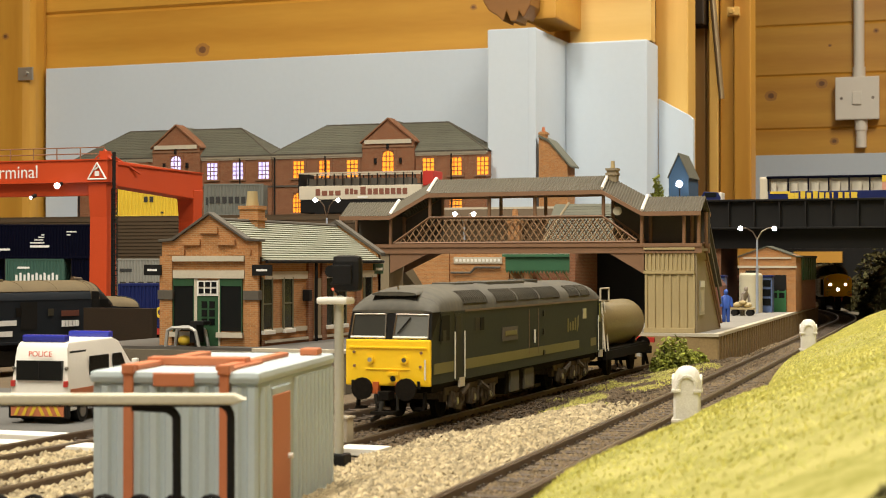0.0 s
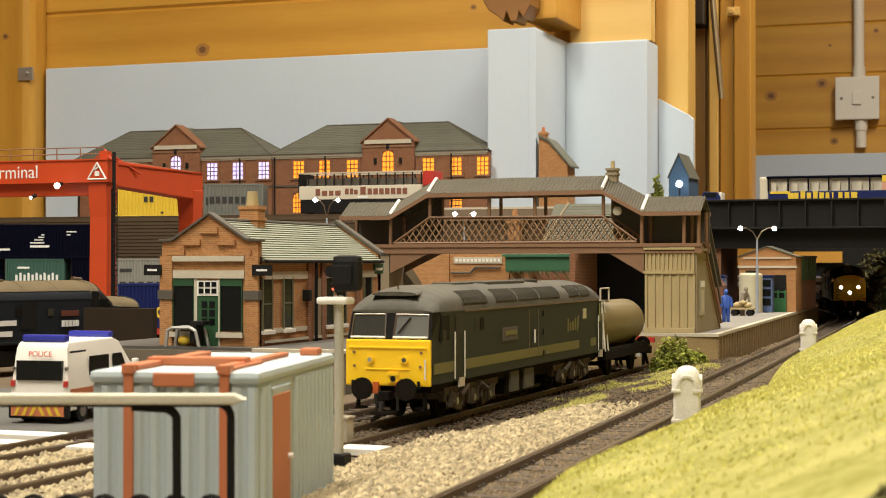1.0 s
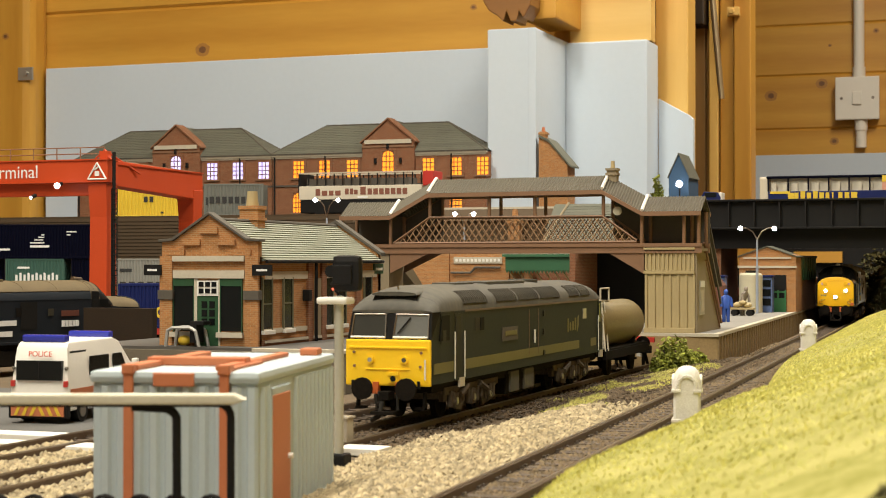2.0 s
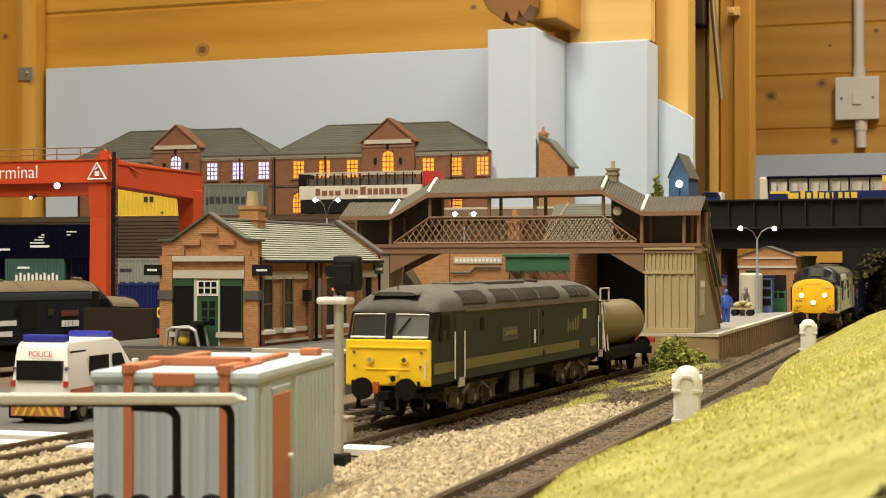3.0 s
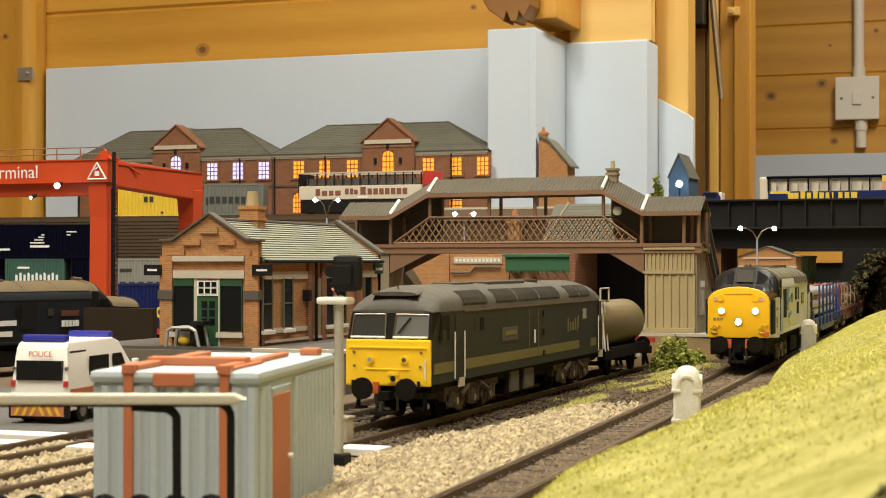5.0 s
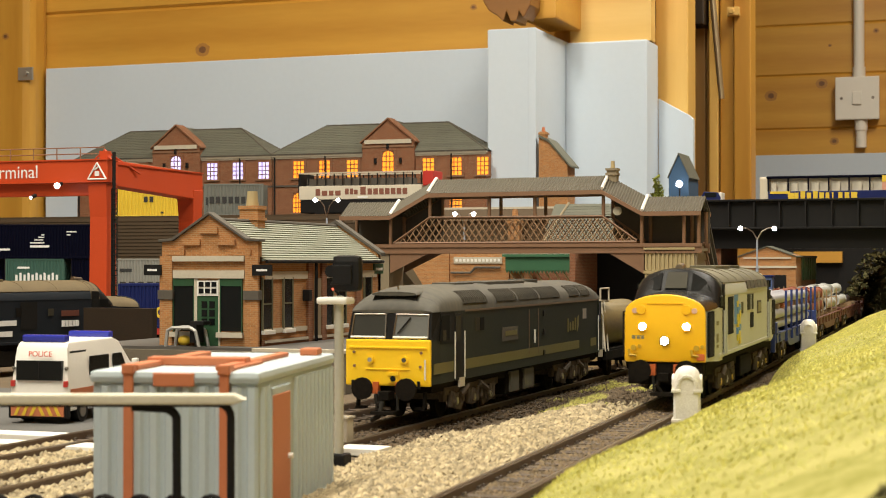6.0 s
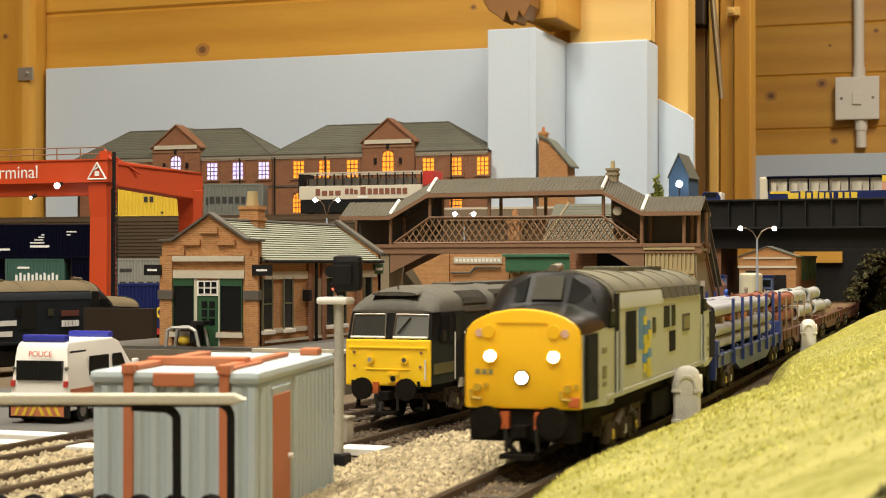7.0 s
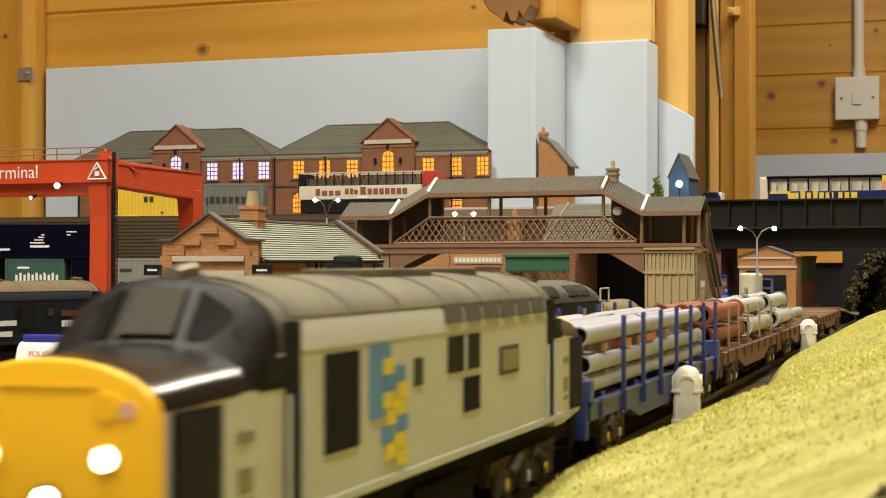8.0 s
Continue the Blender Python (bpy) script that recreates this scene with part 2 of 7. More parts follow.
BRIDGE_ROOF = material("corrugated_roof", (0.105, 0.090, 0.062), 0.85, other=(0.060, 0.050, 0.036), scale=60)
TAN_BOARD = material("tan_boarding", (0.44, 0.345, 0.175), 0.7, other=(0.31, 0.235, 0.115), scale=50, stretch=(1.0, 1.0, 0.25))
TAN_DARK = material("brown_grey_panel", (0.27, 0.215, 0.135), 0.75, other=(0.20, 0.155, 0.095), scale=50)
CRANE_ORANGE = material("orange_red_paint", (0.53, 0.058, 0.008), 0.55, other=(0.42, 0.042, 0.006), scale=25)
STATION_SLATE = material("pale_green_slate", (0.255, 0.26, 0.20), 0.75, other=(0.17, 0.175, 0.13), scale=50, fine=700, vary=0.08)
CABIN_GREY = material("pale_grey_cabin", (0.46, 0.53, 0.55), 0.55, other=(0.40, 0.44, 0.45), scale=40)
CABIN_ORANGE = material("faded_orange_strap", (0.52, 0.17, 0.07), 0.65, other=(0.42, 0.13, 0.05))


# ---- structure ----
def slab(name, x0, x1, y0, y1, z0, z1, mat, label, bevel=0.0, category=""):
    return solid(name, Build().box(x0, x1, y0, y1, z0, z1), mat, label, category or name.split("_")[0], "structure", bevel=bevel)


# Unseen floor, grey so that its bounced light stays neutral.
slab("floor", -2600, 1600, -1600, 3500, -960, -940, TARMAC, "unseen floor of the timber shed, grey for neutral bounced light")
slab("ceiling", -2600, 1600, -1600, 3500, 1320, 1345, PINE_PALE, "planed pine boarded ceiling of the shed")
# Unseen wall made pale so that light bounced onto the layout stays neutral.
slab("wall_south", -2600, 1600, -1640, -1600, -940, 1320, SKY_PAINT, "unseen shed wall behind the layout, pale for neutral bounced light")
slab("wall_west", -2640, -2600, -1600, 3500, -940, 1320, PINE, "varnished pine side wall of the shed")
slab("wall_east", 1600, 1640, -1600, 3500, -940, 1320, PINE, "varnished pine side wall of the shed")
slab("ground", -2500, 900, -400, 3250, -30, -1, BOARD, "baseboard of the model railway layout")


def boarded_wall(name, x0, x1, y, edges, label, mat):
    wall = thing(name, mm(0, 0, 0), label, "wall", kind="structure")
    part("wall_core", Build().box(x0, x1, y + 14, y + 44, edges[0], edges[-1]), mat, wall)
    for a, b in zip(edges, edges[1:]):
        o = Build()
        o.prism([(y + 13.5, a), (y + 3, a), (y, a + 3.5), (y, b - 3.5), (y + 3, b), (y + 13.5, b)], x0, x1, "x")
        part("plank", o, mat, wall)
    return wall


boarded_wall("wall_north", -2600, -430, 1866, [-940, 52, 166, 280, 394, 508, 622, 736, 850, 1320], "varnished pine plank wall with knots", PINE)
boarded_wall("wall_far", -900, 1600, 3312, [-940, 0, 111, 222, 331, 438, 538, 645, 752, 860, 1320], "varnished pine plank wall with knots behind the bridge", PINE)


# ---- the tracks ----
LEAN = radians(2.3)          # the main line leans by this from the y axis
TRACK_X, TRACK_Y = -128.0, 413.4
BEND_AT, BEND_R = 1174.0, 1800.0
MAIN_Z = 5.45                # the main line lies on a raised bed


def main_line(s):
    """Place and direction (millimetres) on the main line, s along it from the point beside the cabin."""
    d = Vector((-math.sin(LEAN), math.cos(LEAN)))
    p = Vector((TRACK_X, TRACK_Y))
    if s <= BEND_AT:
        return p + d * s, d
    a = (s - BEND_AT) / BEND_R
    left = Vector((-d.y, d.x))
    c = p + d * BEND_AT + left * BEND_R
    return c - left * BEND_R * math.cos(a) + d * BEND_R * math.sin(a), d * math.cos(a) + left * math.sin(a)


def track(name, points, label, base=0.0):
    """Flat-bottomed rails, chairs and sleepers along points [(place, direction)] at 4 mm spacing or so."""
    t = thing(name, mm(0, 0, base), label, "track", kind="structure")
    for side in (-1, 1):
        for nm, half, z0, z1, mat in (("rail", 0.95, 0.4, 2.6, RAIL), ("rail_head", 0.5, 2.6, 3.0, RAIL_TOP)):
            rings = []
            for p, d in points:
                r = Vector((d.y, -d.x))
                c = p + r * side * 8.75
                rings.append([(c.x - r.x * half, c.y - r.y * half, z0), (c.x + r.x * half, c.y + r.y * half, z0),
                              (c.x + r.x * half, c.y + r.y * half, z1), (c.x - r.x * half, c.y - r.y * half, z1)])
            part(nm, Build().loft(rings), mat, t)
    run, last, o = 0.0, points[0][0], Build()
    step = 0.0
    for p, d in points:
        run += (p - last).length
        last = p
        if run >= step:
            step += 8.5
            m = Matrix.Translation((p.x, p.y, 0)) @ Matrix.Rotation(math.atan2(-d.x, d.y), 4, "Z")
            o.box(-15.5, 15.5, -1.7, 1.7, -0.6, 0.55, m)
            for s in (-8.75, 8.75):
                o.box(s - 1.9, s + 1.9, -0.8, 0.8, 0.5, 1.2, m)
    tagged(part("sleepers", o, SLEEPER, t), kind="stuff")
    return t


def straight(x, y0, y1, step=4.25):
    return [(Vector((x, y0 + i * step)), Vector((0, 1))) for i in range(int((y1 - y0) / step) + 1)]


track("main_track", [main_line(-420 + 4.25 * i) for i in range(720)], "weathered main line track in fine ballast", MAIN_Z)
track("siding_track", straight(-230, 250, 1010), "weathered siding track under the green locomotive")
track("yard_track", straight(-272, 250, 760), "weathered yard track with rusty rails")
track("yard_track", straight(-316, 250, 640), "weathered yard track with rusty rails")


def ribbon(points, z0, z1, half_top, half_low):
    rings = []
    for p, d in points:
        r = Vector((d.y, -d.x))
        rings.append([(p.x + r.x * k, p.y + r.y * k, z) for k, z in ((-half_low, z0), (half_low, z0), (half_top, z1), (-half_top, z1))])
    return Build().loft(rings)


main_points = [main_line(-400 + 20 * i) for i in range(145)]
solid("ballast_bed", ribbon(main_points, -1, MAIN_Z + 0.25, 19, 27), SOIL, "fine brown ballast shoulder under the main line", "ballast", "structure")


def gravel_floor():
    """The sheet between the tracks: level with the sidings, rising to the main line."""
    o, nx, ny = Build(), 60, 110
    vs = [(-700 + 620 * i / (nx - 1), 120 + 900 * j / (ny - 1), 0) for j in range(ny) for i in range(nx)]
    vs = [(x, y, floor_height(x, y) - 0.2) for x, y, _ in vs]
    o.add(vs, [(j * nx + i, j * nx + i + 1, (j + 1) * nx + i + 1, (j + 1) * nx + i) for j in range(ny - 1) for i in range(nx - 1)])
    return solid("gravel_floor", o, SOIL, "brown scatter ground between the tracks", "ground", "structure", smooth=True)


def floor_height(x, y):
    main_x = TRACK_X - (y - TRACK_Y) * math.tan(LEAN)
    k = (x - (main_x - 62)) / 34
    k = min(1.0, max(0.0, k))
    return MAIN_Z * k * k * (3 - 2 * k) + 0.25 * noise.noise((x * 0.1, y * 0.1, 0))


gravel_floor()

# ---- platforms and upper level ----
PLAT_Z = 21.2
PAVING = material("grey_paving", (0.26, 0.245, 0.22), 0.85, other=(0.18, 0.17, 0.15), scale=40)
PLATFORM_RIB = material("weathered_brown_rib", (0.30, 0.205, 0.095), 0.8, other=(0.17, 0.115, 0.055), scale=60, fine=500, amount=0.8)
pf = thing("platform", mm(0, 0, 0), "long model station platform with ribbed timber face", "platform", kind="structure")
edge = [main_line(560 + 20 * i) for i in range(46)]
right = [(p.x - 29.5 * d.y, p.y + 29.5 * d.x) for p, d in edge]
left = [(p.x - 150 * d.y, p.y + 150 * d.x) for p, d in edge]
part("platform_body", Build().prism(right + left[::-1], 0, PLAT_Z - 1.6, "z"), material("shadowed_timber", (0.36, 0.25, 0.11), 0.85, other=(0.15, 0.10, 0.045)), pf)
part("paving", Build().prism([(x - 3.2, y + 3) for x, y in right] + left[::-1], PLAT_Z - 1.6, PLAT_Z, "z"), PAVING, pf)
o = Build()
rings = [[(x + a, y + (3.2 if i == 0 else 0), z) for a, z in ((-3.4, PLAT_Z - 1.6), (0.9, PLAT_Z - 1.6), (0.9, PLAT_Z + 0.15), (-3.4, PLAT_Z + 0.15))] for i, (x, y) in enumerate(right)]
o.loft(rings)
o.box(right[0][0] - 120, right[0][0] + 0.9, right[0][1] - 1.2, right[0][1] + 3, PLAT_Z - 1.6, PLAT_Z + 0.2)
part("white_edging", o, CREAM_STONE, pf, "pale stone platform edging")
for i in range(72):
    p, d = main_line(562 + 12.5 * i)
    c = p + Vector((-d.y, d.x)) * 29.5
    part("timber_rib", Build().box(-0.1, 0.8, -1.6, 1.6, 0.5, PLAT_Z - 1.7), PLATFORM_RIB, pf, at=mm(c.x, c.y, 0, math.degrees(math.atan2(-d.x, d.y))))
left_pf = thing("platform", mm(0, 0, 0), "model station platform under the brick building", "platform", kind="structure")
part("platform_body", Build().box(-470, -316, 730, 1150, 0, PLAT_Z - 1.5), BOARD, left_pf)
part("paving", Build().box(-470, -320, 733.2, 1150, PLAT_Z - 1.5, PLAT_Z), material("dark_paving", (0.085, 0.075, 0.065), 0.9, other=(0.055, 0.05, 0.042)), left_pf)
part("white_edging", Build().box(-320, -315.5, 729, 1150, PLAT_Z - 1.5, PLAT_Z + 0.1).box(-366, -320, 729, 733, PLAT_Z - 1.5, PLAT_Z + 0.1), CREAM_STONE, left_pf, "pale stone platform edging")

RIBBED = material("brown_ribbed_sheet", (0.066, 0.040, 0.018), 0.85, other=(0.040, 0.026, 0.012), scale=30)
rw = thing("retaining_wall", mm(0, 0, 0), "brown boarded retaining wall holding up the street", "wall", kind="structure")
part("wall_core", Build().box(-1700, -330, 1478, 1500, 0, 112), RIBBED, rw)
for k in range(30):
    part("board", Build().prism([(1478, 3.6 * k + 2), (1476.6, 3.6 * k + 2), (1477.4, 3.6 * k + 5.5), (1478, 3.6 * k + 5.5)], -1700, -330, "x"), RIBBED, rw)
# Added slab, hidden by the girders, that keeps lamp light off the line.
slab("bridge_approach", -314, -146, 1592, 1990, 97, 106, TARMAC, "added slab that shades the line behind the road bridge", category="road")
# Black sheet in place of the deep shade beyond the covered tracks.
slab("tunnel_wall", -760, -180, 2400, 2420, 0, 111, BLACK_PAINT, "black sheet standing in for the dark behind the bridge", category="wall")
slab("upper_street", -1700, -330, 1500, 1850, 104, 112, TARMAC, "upper street of the model town", category="road")


# ---- the grass bank ----
def bank_point(s, k):
    """A place on the bank: s along the line, k millimetres out from its foot."""
    p, d = main_line(s)
    r = Vector((d.y, -d.x))
    far = max(0.0, min(1.0, (s - 330) / 130))
    far = far * far * (3 - 2 * far)
    foot = 20 + 1.2 * noise.noise((s * 0.013, 3.1, 0)) + 6 * math.exp(-((s - 292) / 48) ** 2) - 1.6 * far
    z = MAIN_Z - 2.5 + 0.40 * k + 4.5 * (1 - math.exp(-k / 6)) + 1.8 * noise.noise((s * 0.02, k * 0.03, 0.5)) * min(1, k / 18)
    z += 6.5 * far * (1 - math.exp(-k / 2.0)) * math.exp(-k / 70)
    z += 0.5 * noise.noise((s * 0.07, k * 0.07, 2.5))
    near = max(0, min(1, (270 - s) / 330)) * max(0, min(1, (s + 170) / 110))
    z += 9.0 * near * (1 - math.exp(-(k + 1.5) / 2.2)) * math.exp(-k / 110)
    z = min(z, 47 + 0.03 * k)
    c = p + r * (foot + k)
    return Vector((c.x, c.y, z))


def bank():
    o, nu, nv = Build(), 80, 205
    vs = [bank_point(-400 + j * 7.0, i * 3.6) for j in range(nv) for i in range(nu)]
    o.add(vs, [(j * nu + i, j * nu + i + 1, (j + 1) * nu + i + 1, (j + 1) * nu + i) for j in range(nv - 1) for i in range(nu - 1)])
    return solid("grass_bank", o, GRASS, "yellow-green flocked grass embankment beside the main line", "embankment", "structure", smooth=True)


bank()


# ---- the shed: posts, painted boards, switch ----
def knot(x, y, z, r, parent):
    def disc(k, y0):
        return Build().prism([(x + r * k * (1.2 + 0.12 * math.sin(3 * a + x)) * math.cos(a * 0.3927), z + r * k * math.sin(a * 0.3927)) for a in range(16)], y0, y + 1)
    ring = part("knot", disc(1.25, y - 0.3), KNOT_RING, parent)
    part("knot_heart", disc(0.62, y - 0.5), KNOT, ring)


north = bpy.data.objects["wall_north"]
for x, z, r in ((-1007, 337, 7), (-640, 372, 3), (-760, 415, 5), (-900, 452, 4)):
    knot(x, 1866, z, r, north)
far_wall = bpy.data.objects["wall_far"]
for x, z, r in ((-505, 399, 8.5), (-405, 420, 8), (-381, 305, 6), (-389, 495, 2.5), (-556, 352, 3), (-300, 520, 4)):
    knot(x, 3312, z, r, far_wall)

corner = thing("corner_post", mm(0, 0, 0), "thick varnished pine post with a metal bracket", "post", kind="structure")
part("post", Build().box(-1294, -1236, 1822, 1865, -940, 1320), PINE_UP, corner, bevel=12)
part("post", Build().box(-1345, -1299, 1838, 1865, -940, 1320), PINE_PALE_UP, corner, bevel=3)
o = Build().box(-1253, -1231, 1819, 1822, 302, 319).rod((-1240, 1819.5, 311), (-1240, 1816, 311), 3)
part("bracket", o, material("zinc", (0.42, 0.40, 0.36), 0.45, 0.7), corner, "small zinc bracket", bevel=0.6)
knot(-1274, 1822, 361, 3.5, corner)

slab("sky_board", -1231, -569, 1850, 1862, 100, 320, SKY_PAINT, "flat painted pale blue sky board", bevel=1, category="backdrop")
slab("sky_pillar", -569, -514, 1706, 1850, 100, 320, SKY_PAINT, "boxed-in pillar painted pale blue", bevel=1.5, category="backdrop")
slab("pillar_batten", -522, -513, 1704, 1706, 100, 319.5, SKY_PAINT, "pale blue batten along the boxed pillar", bevel=0.6, category="backdrop")
slab("sky_panel", -514, -418, 1826, 1884, 100, 318, SKY_PAINT, "boxed pale blue painted sky panel", bevel=2, category="backdrop")
o = Build().prism([(-418, 100), (-377, 100), (-377, 231), (-381, 235), (-418, 256)], 1884, 1894)
solid("sky_panel", o, SKY_PAINT, "pale blue sky board with a cut sloping corner", "backdrop", "structure", bevel=0.8)
beam = thing("roof_beam", mm(0, 0, 0), "notched pine beam end resting above the painted pillar", "beam", kind="structure")
o = Build().prism([(-572, 420), (-572, 350), (-566, 340), (-556, 334), (-549, 327), (-545, 338), (-541, 327), (-534, 327), (-531, 338), (-526, 330), (-518, 344), (-516, 420)], 1700, 1738)
part("beam_end", o, pine_material("dark_pine", (0.30, 0.14, 0.035), (0.18, 0.075, 0.02)), beam, bevel=1.5)
part("beam_side", Build().box(-540, -500, 1739, 1845, 334, 420), PINE, beam, bevel=2)
# Paler slab over the plank wall: the bright light here is put into its colour.
slab("wall_panel", -513, -417, 1842, 1865, 318.5, 1319, PINE_PALE, "pine boards over the sky panel, paler colour for the light on them", bevel=1, category="wall")
door = thing("door_frame", mm(0, 0, 0), "pine door posts and battens beside a dark gap", "door frame", kind="structure")
part("rough_post", Build().box(-424, -385, 1896, 1940, 90, 1320), PINE_PALE_UP, door, "rough sawn pale pine post", bevel=2)
DARK_WOOD = pine_material("brown_pine_post", (0.46, 0.26, 0.075), (0.30, 0.16, 0.045), True)
GAP_BLACK = pine_material("dark_gap_fill", (0.05, 0.03, 0.015), (0.02, 0.012, 0.006), True)
for x0, x1, y, mat in ((-500, -464, 2330, PINE_UP), (-462, -446, 2318, DARK_WOOD), (-446, -436, 2325, DARK_WOOD), (-436, -423, 2290, PINE_PALE_UP), (-421, -402, 2296, PINE_UP), (-400, -376, 2286, PINE_UP)):
    part("batten", Build().box(x0, x1, y, y + 40, 60, 1320), mat, door, bevel=2)
# Near-black block stands in for the shade in the gap above the battens.
o = Build().box(-520, -440, 2278, 2330, 398, 470)
part("dark_header", o, GAP_BLACK, door, bevel=2)
o = Build().rod((-424, 2250, 440), (-410.5, 2250, 290), 4.5, 10, 4)
part("hanging_rod", o, material("brushed_brass", (0.50, 0.40, 0.25), 0.4, 0.8), door, "dull brass rod", smooth=True)
part("latch", Build().box(-408, -391, 2276, 2286, 408, 420).rod((-401, 2276, 414), (-401, 2272, 414), 4), PINE_PALE, door, bevel=1)
slab("sky_board", -560, 300, 3296, 3312, 90, 279, SKY_PAINT, "flat pale blue board under the light switch", bevel=1, category="backdrop")
sw = thing("light_switch", mm(-333.5, 3311, 386), "white plastic light switch on surface conduit", "light switch")
part("back_box", Build().box(-40, 40, -26, 0, -40, 40), WHITE_PLASTIC, sw, bevel=2)
part("face_plate", Build().box(-42, 42, -31, -26, -42, 42), WHITE_PLASTIC, sw, bevel=2.5)
part("rocker", Build().box(-9, 9, -35, -30, -13, 13), WHITE_PLASTIC, sw, bevel=2)
for x in (-30, 30):
    part("screw", Build().rod((x, -31, 0), (x, -32, 0), 3), RAIL_TOP, sw)
part("conduit", Build().rod((2, -13, 40), (2, -13, 900), 10.5, 14), WHITE_PLASTIC, sw, "white plastic conduit", smooth=True)
part("conduit", Build().rod((6, -13, -96), (6, -13, -42), 10.5, 14), WHITE_PLASTIC, sw, "white plastic conduit", smooth=True)
part("coupler", Build().rod((2, -13, 42), (2, -13, 62), 12.5, 14), WHITE_PLASTIC, sw, smooth=True)
part("coupler", Build().rod((6, -13, -62), (6, -13, -42), 12.5, 14), WHITE_PLASTIC, sw, smooth=True)

# ---- the town on the upper level ----
WARM_PANE = glow("orange_lit_pane", (1.0, 0.30, 0.02), 1.25)
COOL_PANE = glow("white_lit_pane", (0.66, 0.60, 1.0), 0.95)
LED = glow("white_led", (0.95, 0.95, 1.0), 14.0)
GLAZING = material("window_bars", (0.16, 0.07, 0.035), 0.6)


def window(parent, x, y, z, w, h, pane, arch=False, bars=(3, 4)):
    """A recessed lit window: brick surround, pane, glazing bars and sill, facing -y."""
    win = part("window", Build().box(x - w / 2 - 3, x + w / 2 + 3, y - 0.9, y, z + h / 2, z + h / 2 + 3).box(x - w / 2 - 3, x - w / 2, y - 0.9, y, z - h / 2, z + h / 2)
               .box(x + w / 2, x + w / 2 + 3, y - 0.9, y, z - h / 2, z + h / 2), RED_BRICK, parent)
    outline = [(x - w / 2, z - h / 2), (x + w / 2, z - h / 2), (x + w / 2, z + h / 2), (x - w / 2, z + h / 2)]
    if arch:
        outline = [(x - w / 2, z - h / 2), (x + w / 2, z - h / 2)] + [(x + w / 2 * math.cos(a * math.pi / 8), z + h / 2 - w / 2 + w / 2 * math.sin(a * math.pi / 8)) for a in range(9)]
    part("pane", Build().prism(outline, y - 0.3, y + 0.5), pane, win)
    o = Build()
    for i in range(1, bars[0]):
        o.box(x - w / 2 + w * i / bars[0] - 0.5, x - w / 2 + w * i / bars[0] + 0.5, y - 0.7, y - 0.2, z - h / 2, z + h / 2)
    for j in range(1, bars[1]):
        o.box(x - w / 2, x + w / 2, y - 0.65, y - 0.2, z - h / 2 + h * j / bars[1] - 0.5, z - h / 2 + h * j / bars[1] + 0.5)
    part("glazing_grid", o, GLAZING, win)
    part("sill", Build().box(x - w / 2 - 3.5, x + w / 2 + 3.5, y - 2, y, z - h / 2 - 2, z - h / 2), BROWN_IRON, win)


def slate_slope(o, a, b, c, d, rows, thick=0.9):
    """Overlapping courses from the eave edge a-b up to the ridge edge d-c."""
    a, b, c, d = (Vector(p) for p in (a, b, c, d))
    nrm = (b - a).cross(d - a).normalized()
    for i in range(rows):
        t0, t1 = i / rows, (i + 1.15) / rows
        t1 = min(t1, 1)
        q = [a.lerp(d, t0), b.lerp(c, t0), b.lerp(c, t1), a.lerp(d, t1)]
        lift = nrm * thick
        o.add([q[0] + lift, q[1] + lift, q[2] + nrm * 0.1, q[3] + nrm * 0.1, q[0], q[1], q[2] - nrm * 0.4, q[3] - nrm * 0.4],
              [(0, 1, 2, 3), (7, 6, 5, 4), (0, 4, 5, 1), (1, 5, 6, 2), (2, 6, 7, 3), (3, 7, 4, 0)])


def slate_parts(roof, mat, a, b, c, d, rows, thick=0.9):
    """The same courses, each a piece of its own under the roof."""
    a, b, c, d = (Vector(p) for p in (a, b, c, d))
    for i in range(rows):
        t0, t1 = i / rows, (i + 1) / rows
        o = Build()
        slate_slope(o, a.lerp(d, t0), b.lerp(c, t0), b.lerp(c, t1), a.lerp(d, t1), 1, thick)
        part("slate_course", o, mat, roof)


